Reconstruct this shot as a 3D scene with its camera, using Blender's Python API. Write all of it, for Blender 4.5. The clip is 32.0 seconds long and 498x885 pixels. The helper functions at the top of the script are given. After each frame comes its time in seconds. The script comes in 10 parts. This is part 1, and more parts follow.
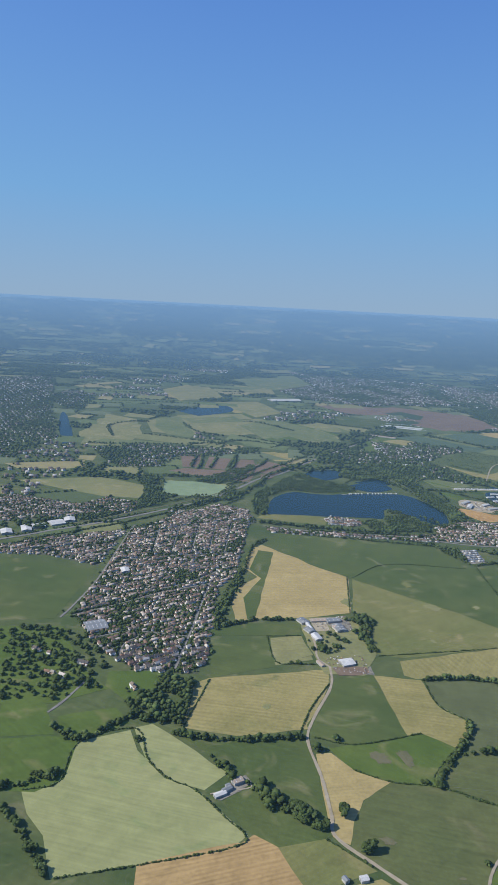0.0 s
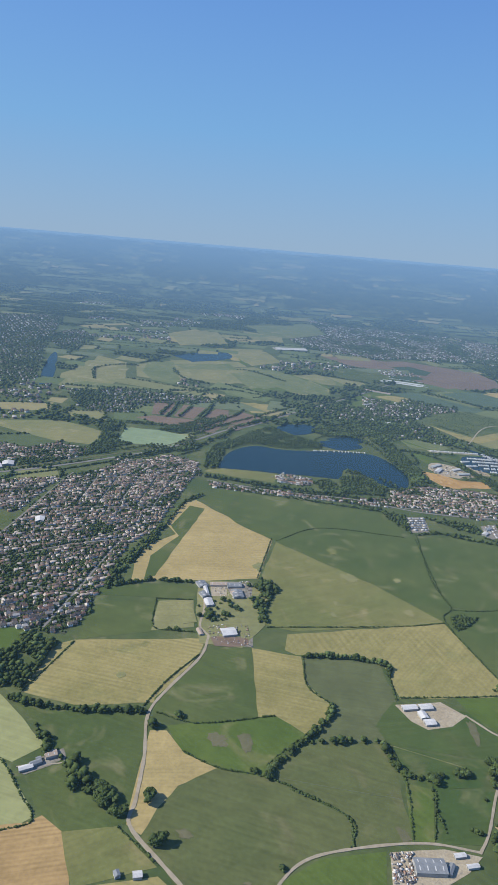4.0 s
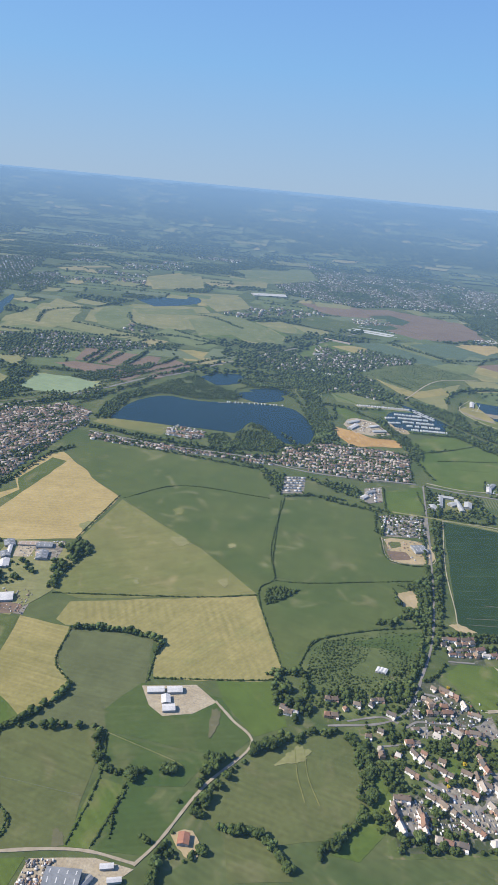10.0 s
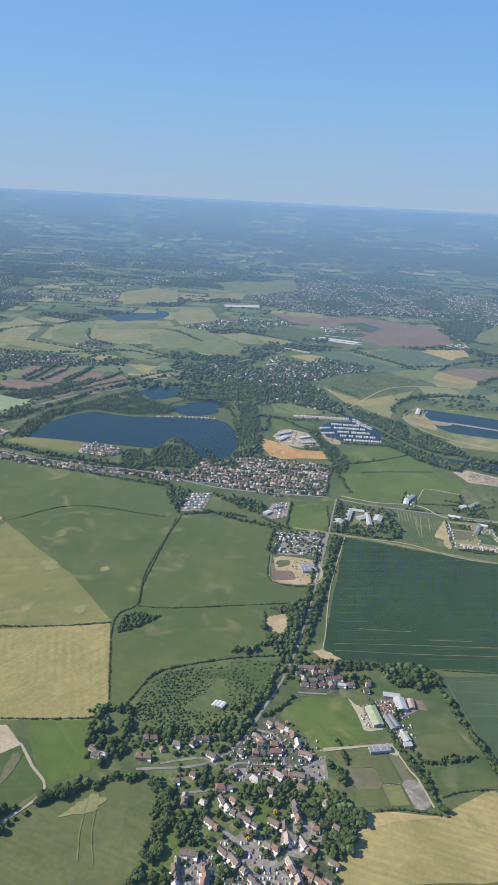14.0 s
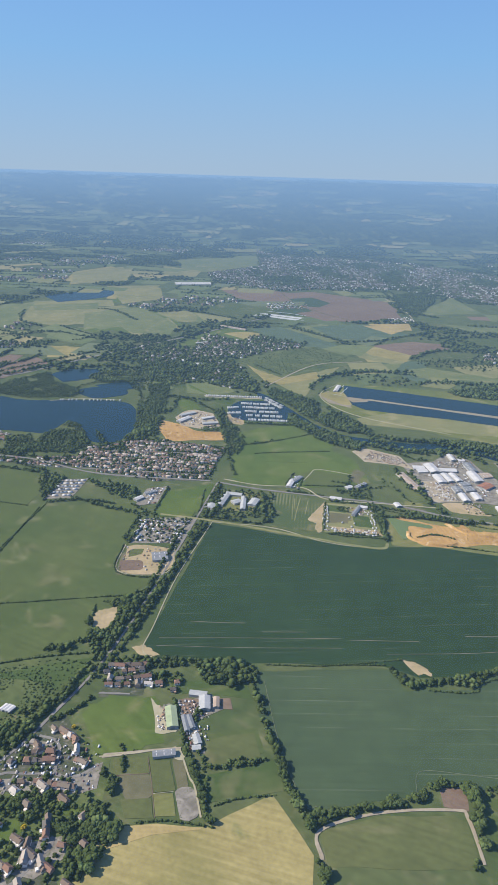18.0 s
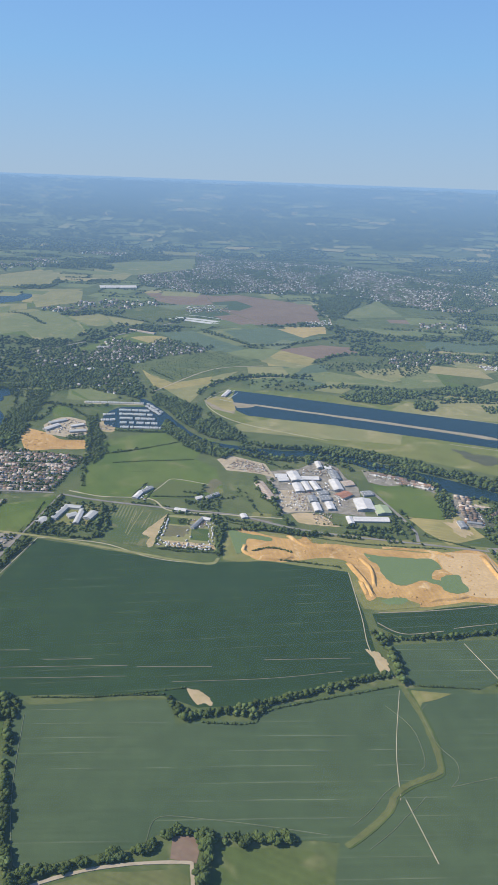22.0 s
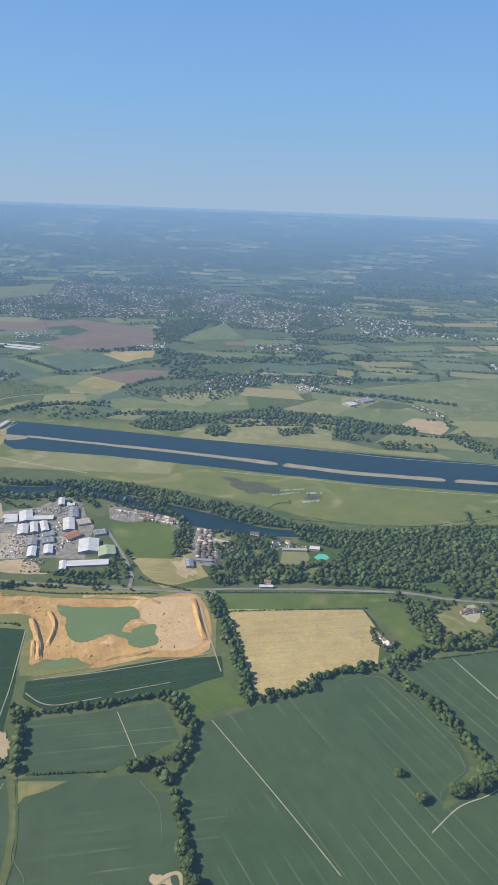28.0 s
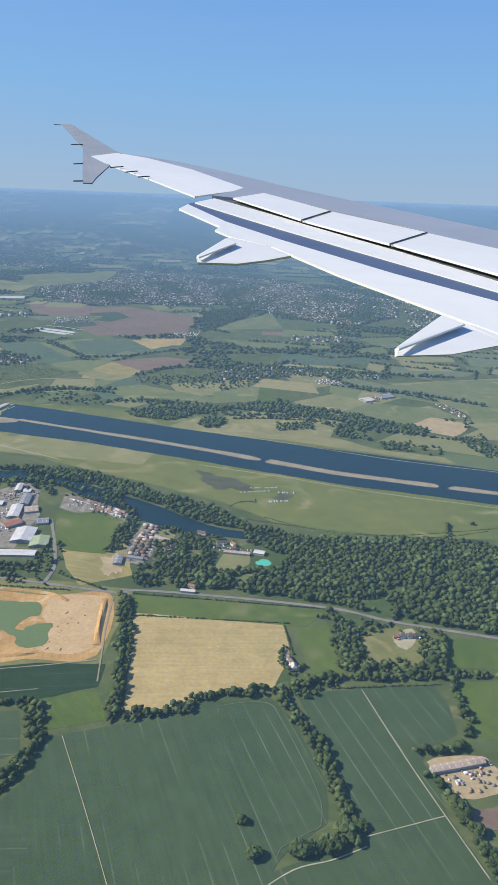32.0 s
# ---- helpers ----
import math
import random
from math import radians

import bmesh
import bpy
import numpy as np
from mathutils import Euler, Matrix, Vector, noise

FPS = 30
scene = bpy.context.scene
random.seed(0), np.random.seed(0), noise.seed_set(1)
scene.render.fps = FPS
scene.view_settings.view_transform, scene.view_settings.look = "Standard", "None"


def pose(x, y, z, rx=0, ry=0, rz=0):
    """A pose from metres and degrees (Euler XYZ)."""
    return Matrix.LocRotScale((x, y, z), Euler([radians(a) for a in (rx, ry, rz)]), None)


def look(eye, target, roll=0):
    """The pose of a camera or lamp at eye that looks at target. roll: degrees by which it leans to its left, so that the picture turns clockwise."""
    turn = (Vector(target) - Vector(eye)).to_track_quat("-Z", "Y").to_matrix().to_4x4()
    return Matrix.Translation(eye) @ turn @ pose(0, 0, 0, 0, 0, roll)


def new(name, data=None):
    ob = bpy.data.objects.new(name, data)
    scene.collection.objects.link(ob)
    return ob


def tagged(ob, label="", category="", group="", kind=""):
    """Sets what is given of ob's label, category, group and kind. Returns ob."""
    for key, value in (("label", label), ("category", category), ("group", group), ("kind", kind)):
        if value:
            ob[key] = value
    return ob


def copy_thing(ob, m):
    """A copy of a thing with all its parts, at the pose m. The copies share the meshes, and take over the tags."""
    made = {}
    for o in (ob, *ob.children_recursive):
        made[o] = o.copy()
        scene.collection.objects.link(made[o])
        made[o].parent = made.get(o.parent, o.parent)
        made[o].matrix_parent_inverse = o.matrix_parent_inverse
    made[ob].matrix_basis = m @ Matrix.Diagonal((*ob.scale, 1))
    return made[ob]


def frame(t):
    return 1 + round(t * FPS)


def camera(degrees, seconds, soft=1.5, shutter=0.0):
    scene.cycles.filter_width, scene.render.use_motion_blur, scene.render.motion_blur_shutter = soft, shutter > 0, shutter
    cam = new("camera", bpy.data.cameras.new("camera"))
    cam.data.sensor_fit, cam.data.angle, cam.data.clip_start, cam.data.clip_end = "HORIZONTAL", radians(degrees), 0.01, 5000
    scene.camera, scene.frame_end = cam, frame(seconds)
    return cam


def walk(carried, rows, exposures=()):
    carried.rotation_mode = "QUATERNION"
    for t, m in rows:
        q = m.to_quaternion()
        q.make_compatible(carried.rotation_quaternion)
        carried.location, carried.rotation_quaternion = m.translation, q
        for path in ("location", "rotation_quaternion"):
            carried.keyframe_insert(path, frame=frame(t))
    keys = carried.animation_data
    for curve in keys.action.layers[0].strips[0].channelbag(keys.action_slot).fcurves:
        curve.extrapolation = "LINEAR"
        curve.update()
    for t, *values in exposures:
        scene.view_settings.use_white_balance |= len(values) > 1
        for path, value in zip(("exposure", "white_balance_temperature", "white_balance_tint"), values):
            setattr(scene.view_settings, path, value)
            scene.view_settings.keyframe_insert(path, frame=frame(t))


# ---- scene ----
cam = camera(40.30, 32.0)
ROWS = [
    (0, 3.60, 2.97, 333.85, 78.362, -2.841, 3.410),
    (0.5, 20.75, 11.04, 334.48, 78.953, -2.647, 3.489),
    (1, 37.88, 19.10, 335.07, 79.263, -2.637, 3.913),
    (1.5, 54.99, 27.15, 335.62, 79.276, -2.504, 4.534),
    (2, 72.08, 35.19, 336.15, 78.931, -2.441, 5.287),
    (2.5, 89.16, 43.22, 336.64, 78.198, -2.911, 5.920),
    (3, 106.21, 51.24, 337.09, 76.909, -3.457, 6.492),
    (3.5, 123.25, 59.26, 337.51, 75.434, -5.045, 6.347),
    (5.5, 191.22, 91.23, 338.87, 70.021, -0.690, 11.046),
    (6, 208.17, 99.21, 339.13, 70.077, -2.381, 9.402),
    (6.5, 225.10, 107.17, 339.35, 69.828, -3.642, 8.387),
    (7, 242.01, 115.13, 339.54, 69.673, -4.633, 7.728),
    (7.5, 258.91, 123.08, 339.70, 69.598, -5.233, 7.457),
    (8, 275.78, 131.02, 339.82, 69.635, -5.653, 7.773),
    (8.5, 292.64, 138.95, 339.91, 69.721, -5.756, 8.419),
    (9, 309.48, 146.87, 339.97, 69.643, -5.515, 9.232),
    (9.5, 326.30, 154.78, 339.99, 69.364, -5.340, 10.322),
    (10, 343.10, 162.69, 339.98, 69.059, -4.934, 11.062),
    (10.5, 359.89, 170.59, 339.94, 68.884, -4.570, 11.592),
    (11, 376.66, 178.48, 339.87, 68.846, -4.532, 11.867),
    (11.5, 393.41, 186.36, 339.76, 68.914, -4.307, 11.946),
    (12, 410.14, 194.23, 339.61, 69.102, -4.160, 11.955),
    (12.5, 426.85, 202.09, 339.44, 69.356, -3.878, 12.029),
    (13, 443.54, 209.95, 339.23, 69.578, -3.614, 12.107),
    (13.5, 460.22, 217.79, 338.98, 69.821, -3.180, 12.138),
    (15.5, 526.75, 249.10, 337.68, 70.450, -2.047, 12.017),
    (16, 543.33, 256.90, 337.27, 70.277, -1.930, 11.971),
    (16.5, 559.90, 264.70, 336.83, 69.872, -1.760, 11.812),
    (17, 576.45, 272.48, 336.35, 69.345, -1.655, 11.712),
    (17.5, 592.98, 280.26, 335.84, 68.771, -1.599, 11.656),
    (18, 609.49, 288.03, 335.30, 68.277, -1.574, 11.614),
    (18.5, 625.99, 295.80, 334.72, 67.845, -1.476, 11.506),
    (19, 642.47, 303.55, 334.12, 67.470, -1.320, 11.401),
    (19.5, 658.93, 311.30, 333.47, 67.208, -1.144, 11.238),
    (20, 675.37, 319.03, 332.80, 67.130, -0.935, 11.048),
    (20.5, 691.79, 326.76, 332.09, 67.277, -0.973, 10.795),
    (21, 708.20, 334.48, 331.35, 67.623, -1.087, 10.294),
    (21.5, 724.58, 342.19, 330.57, 68.189, -1.574, 9.856),
    (22, 740.95, 349.90, 329.76, 68.712, -1.901, 9.325),
    (22.5, 757.30, 357.59, 328.92, 68.988, -1.993, 8.950),
    (23, 773.64, 365.28, 328.04, 68.956, -1.843, 8.864),
    (23.5, 789.95, 372.96, 327.14, 68.654, -1.617, 8.971),
    (24, 806.25, 380.63, 326.19, 68.408, -1.424, 9.137),
    (24.5, 822.52, 388.29, 325.22, 68.386, -1.215, 8.856),
    (25, 838.79, 395.94, 324.21, 68.797, -1.232, 7.903),
    (25.5, 855.03, 403.58, 323.17, 69.648, -1.307, 6.221),
    (26, 871.25, 411.22, 322.09, 70.653, -1.357, 4.166),
    (26.5, 887.46, 418.85, 320.98, 71.475, -1.421, 2.309),
    (28.5, 952.10, 449.27, 316.22, 70.436, -2.226, 2.523),
    (29, 968.22, 456.86, 314.94, 68.880, -2.415, 3.031),
    (29.5, 984.31, 464.44, 313.63, 66.599, -2.555, 3.281),
    (30, 1000.39, 472.00, 312.29, 64.399, -2.608, 3.596),
    (30.5, 1016.45, 479.56, 310.92, 62.318, -2.187, 3.555),
    (31, 1032.50, 487.12, 309.51, 63.534, -2.098, 3.574),
    (31.5, 1048.52, 494.66, 308.07, 68.983, -2.995, 5.968),
    (32, 1064.53, 502.19, 306.59, 70.167, -1.985, 9.984),
]
walk(cam, [(t, pose(x, y, z, rx, ry, rz)) for t, x, y, z, rx, ry, rz in ROWS],
     exposures=[(0, 0.09, 6420, 10), (3, 0.12, 6470, 10), (6, 0.29, 6700, 12), (9, 0.36, 6800, 12.5), (11, 0.42, 6800, 12.5), (13, 0.38, 6820, 12.5), (16, 0.35, 6850, 12.5), (20, 0.40, 6900, 12), (24, 0.40, 6950, 12),
                (26, 0.30, 6880, 12), (29, 0.35, 6920, 12.5), (30, 0.52, 7120, 14), (30.8, 0.64, 7120, 14), (31.4, 0.50, 7000, 13), (32, 0.32, 6800, 12)])

# ---- daylight ----
SUN_FROM = Vector((-0.80, -0.12, 0.62)).normalized()
world = bpy.data.worlds.new("sky")
scene.world = world
world.use_nodes = True
wn = world.node_tree
sky = wn.nodes.new("ShaderNodeTexSky")
sky.sky_type, sky.sun_disc = "NISHITA", False
sky.sun_elevation = math.asin(SUN_FROM.z)
sky.sun_rotation = math.atan2(SUN_FROM.x, SUN_FROM.y)
sky.altitude, sky.air_density, sky.dust_density, sky.ozone_density = 300, 1.0, 0.6, 2.0
back = wn.nodes["Background"]
back.inputs["Strength"].default_value = 0.120
# summer haze: the sky pales to a soft blue all round the horizon
tc = wn.nodes.new("ShaderNodeTexCoord")
sz = wn.nodes.new("ShaderNodeSeparateXYZ")
wn.links.new(tc.outputs["Generated"], sz.inputs[0])
fall = wn.nodes.new("ShaderNodeValToRGB")
fall.color_ramp.interpolation = "EASE"
fall.color_ramp.elements[0].position, fall.color_ramp.elements[0].color = 0.0, (0.96, 0.96, 0.96, 1)
fall.color_ramp.elements[1].position, fall.color_ramp.elements[1].color = 0.75, (0.45, 0.45, 0.45, 1)
wn.links.new(sz.outputs["Z"], fall.inputs[0])
hue = wn.nodes.new("ShaderNodeValToRGB")
hue.color_ramp.elements[0].position, hue.color_ramp.elements[0].color = 0.0, (2.14, 3.25, 4.60, 1)
hue.color_ramp.elements[1].position, hue.color_ramp.elements[1].color = 0.45, (0.45, 1.64, 5.50, 1)
mid = hue.color_ramp.elements.new(0.14)
mid.color = (1.32, 2.98, 5.35, 1)
wn.links.new(sz.outputs["Z"], hue.inputs[0])
blend = wn.nodes.new("ShaderNodeMix")
blend.data_type = "RGBA"
wn.links.new(fall.outputs[0], blend.inputs[0])
wn.links.new(sky.outputs[0], blend.inputs[6])
wn.links.new(hue.outputs[0], blend.inputs[7])
wn.links.new(blend.outputs[2], back.inputs["Color"])
sun = new("sun", bpy.data.lights.new("sun", "SUN"))
sun.data.energy, sun.data.angle, sun.data.color = 5.0, radians(0.53), (1.0, 0.94, 0.83)
sun.matrix_world = look((0, 0, 600), Vector((0, 0, 600)) - SUN_FROM)


# ---- materials ----
def hexless(c):
    return (c[0], c[1], c[2], 1.0)


def mat(name, a, b, rough=0.85, big=0.012, fine=0.35, c=None, rows=None, metal=0.0, bump=0.3, vary=0.0, spec=0.08, grit=0.13, streak=0.0, way=0.0):
    """A surface with two colours mixed at two scales; c: a third colour in spots; rows: (angle, spacing, colour, strength) of drawn lines."""
    m = bpy.data.materials.new(name)
    m.use_nodes = True
    nt = m.node_tree
    n, link = nt.nodes, nt.links.new
    bsdf = n["Principled BSDF"]
    bsdf.inputs["Roughness"].default_value = rough
    bsdf.inputs["Metallic"].default_value = metal
    bsdf.inputs["Specular IOR Level"].default_value = spec
    geo = n.new("ShaderNodeNewGeometry")

    def noise_at(scale, detail=4.0, distort=0.0):
        t = n.new("ShaderNodeTexNoise")
        t.inputs["Scale"].default_value, t.inputs["Detail"].default_value = scale, detail
        t.inputs["Distortion"].default_value = distort
        link(geo.outputs["Position"], t.inputs["Vector"])
        return t.outputs["Fac"]

    def ramp(fac, lo, hi):
        r = n.new("ShaderNodeMapRange")
        r.inputs["From Min"].default_value, r.inputs["From Max"].default_value = lo, hi
        link(fac, r.inputs["Value"])
        return r.outputs["Result"]

    def mix(fac, x, y):
        k = n.new("ShaderNodeMix")
        k.data_type = "RGBA"
        for s, v in ((k.inputs[0], fac), (k.inputs[6], x), (k.inputs[7], y)):
            if isinstance(v, tuple):
                s.default_value = hexless(v)
            elif isinstance(v, float):
                s.default_value = v
            else:
                link(v, s)
        return k.outputs[2]

    colour = mix(ramp(noise_at(big, 5.0, 0.6), 0.35, 0.65), a, b)
    if c:
        colour = mix(ramp(noise_at(big * 2.3, 6.0, 1.2), 0.57, 0.74), colour, c)
    if rows:
        angle, spacing, tint, strength = rows
        rot = n.new("ShaderNodeVectorRotate")
        rot.rotation_type = "Z_AXIS"
        rot.inputs["Angle"].default_value = radians(angle)
        link(geo.outputs["Position"], rot.inputs["Vector"])
        sep = n.new("ShaderNodeSeparateXYZ")
        link(rot.outputs[0], sep.inputs[0])
        wob = n.new("ShaderNodeMath")
        wob.operation = "MULTIPLY_ADD"
        link(noise_at(0.015, 2.0), wob.inputs[0])
        wob.inputs[1].default_value = spacing * 0.15
        link(sep.outputs["Y"], wob.inputs[2])
        div = n.new("ShaderNodeMath")
        div.operation = "DIVIDE"
        link(wob.outputs[0], div.inputs[0])
        div.inputs[1].default_value = spacing
        fr = n.new("ShaderNodeMath")
        fr.operation = "PINGPONG"
        link(div.outputs[0], fr.inputs[0])
        fr.inputs[1].default_value = 0.5
        line = ramp(fr.outputs[0], 0.455 if spacing > 7.5 else 0.15, 0.492 if spacing > 7.5 else 0.4)
        wear = ramp(noise_at(0.02, 4.0, 0.7), 0.42, 0.64)
        mul = n.new("ShaderNodeMath")
        mul.operation = "MULTIPLY"
        link(line, mul.inputs[0])
        link(wear, mul.inputs[1])
        mul2 = n.new("ShaderNodeMath")
        mul2.operation = "MULTIPLY"
        link(mul.outputs[0], mul2.inputs[0])
        mul2.inputs[1].default_value = strength
        colour = mix(mul2.outputs[0], colour, tint)
    if streak:
        rt = n.new("ShaderNodeVectorRotate")
        rt.rotation_type = "Z_AXIS"
        rt.inputs["Angle"].default_value = radians(way)
        link(geo.outputs["Position"], rt.inputs["Vector"])
        st = n.new("ShaderNodeVectorMath")
        st.operation = "MULTIPLY"
        st.inputs[1].default_value = (0.018, 0.45, 1.0)
        link(rt.outputs[0], st.inputs[0])
        tn = n.new("ShaderNodeTexNoise")
        tn.inputs["Scale"].default_value, tn.inputs["Detail"].default_value = 1.0, 4.0
        link(st.outputs[0], tn.inputs["Vector"])
        sv = n.new("ShaderNodeMapRange")
        sv.inputs["From Min"].default_value, sv.inputs["From Max"].default_value = 0.3, 0.7
        sv.inputs["To Min"].default_value, sv.inputs["To Max"].default_value = 1 - streak, 1 + streak
        link(tn.outputs["Fac"], sv.inputs["Value"])
        mo = n.new("ShaderNodeMapRange")
        mo.inputs["From Min"].default_value, mo.inputs["From Max"].default_value = 0.3, 0.7
        mo.inputs["To Min"].default_value, mo.inputs["To Max"].default_value = 1 - streak, 1 + streak
        link(noise_at(0.07, 5.0, 0.8), mo.inputs["Value"])
        hs1, hs2 = n.new("ShaderNodeHueSaturation"), n.new("ShaderNodeHueSaturation")
        link(sv.outputs["Result"], hs1.inputs["Value"])
        link(mo.outputs["Result"], hs2.inputs["Value"])
        link(colour, hs1.inputs["Color"])
        link(hs1.outputs[0], hs2.inputs["Color"])
        colour = hs2.outputs[0]
    val = n.new("ShaderNodeHueSaturation")
    grain = ramp(noise_at(fine, 6.0), 0.25, 0.75)
    gm = n.new("ShaderNodeMapRange")
    gm.inputs["To Min"].default_value, gm.inputs["To Max"].default_value = 1 - grit, 1 + grit
    link(grain, gm.inputs["Value"])
    link(colour, val.inputs["Color"])
    if vary:
        info = n.new("ShaderNodeObjectInfo")
        isl = n.new("ShaderNodeMath")
        isl.operation = "ADD"
        link(info.outputs["Random"], isl.inputs[0])
        link(geo.outputs["Random Per Island"], isl.inputs[1])
        fr2 = n.new("ShaderNodeMath")
        fr2.operation = "FRACT"
        link(isl.outputs[0], fr2.inputs[0])
        vm = n.new("ShaderNodeMapRange")
        vm.inputs["To Min"].default_value, vm.inputs["To Max"].default_value = 1 - vary, 1 + vary
        link(fr2.outputs[0], vm.inputs["Value"])
        mm = n.new("ShaderNodeMath")
        mm.operation = "MULTIPLY"
        link(gm.outputs["Result"], mm.inputs[0])
        link(vm.outputs["Result"], mm.inputs[1])
        link(mm.outputs[0], val.inputs["Value"])
    else:
        link(gm.outputs["Result"], val.inputs["Value"])
    link(val.outputs[0], bsdf.inputs["Base Color"])
    if bump:
        bp = n.new("ShaderNodeBump")
        bp.inputs["Strength"].default_value, bp.inputs["Distance"].default_value = bump, 0.3
        link(noise_at(fine * 2, 5.0), bp.inputs["Height"])
        link(bp.outputs[0], bsdf.inputs["Normal"])
    return m


def island_palette(name, stops, rough=0.85, fine=0.25):
    """One colour of a palette for each separate piece of a mesh, with grain."""
    m = mat(name, (0.5, 0.5, 0.5), (0.5, 0.5, 0.5), rough, fine=fine)
    nt = m.node_tree
    geo = nt.nodes.new("ShaderNodeNewGeometry")
    info = nt.nodes.new("ShaderNodeObjectInfo")
    add = nt.nodes.new("ShaderNodeMath")
    add.operation = "ADD"
    fr = nt.nodes.new("ShaderNodeMath")
    fr.operation = "FRACT"
    nt.links.new(geo.outputs["Random Per Island"], add.inputs[0])
    nt.links.new(info.outputs["Random"], add.inputs[1])
    nt.links.new(add.outputs[0], fr.inputs[0])
    rp = nt.nodes.new("ShaderNodeValToRGB")
    rp.color_ramp.interpolation = "CONSTANT"
    while len(rp.color_ramp.elements) < len(stops):
        rp.color_ramp.elements.new(1.0)
    for k, col in enumerate(stops):
        rp.color_ramp.elements[k].position = k / len(stops)
        rp.color_ramp.elements[k].color = hexless(col)
    nt.links.new(fr.outputs[0], rp.inputs[0])
    val = next(x for x in nt.nodes if x.bl_idname == "ShaderNodeHueSaturation")
    nt.links.new(rp.outputs[0], val.inputs["Color"])
    return m


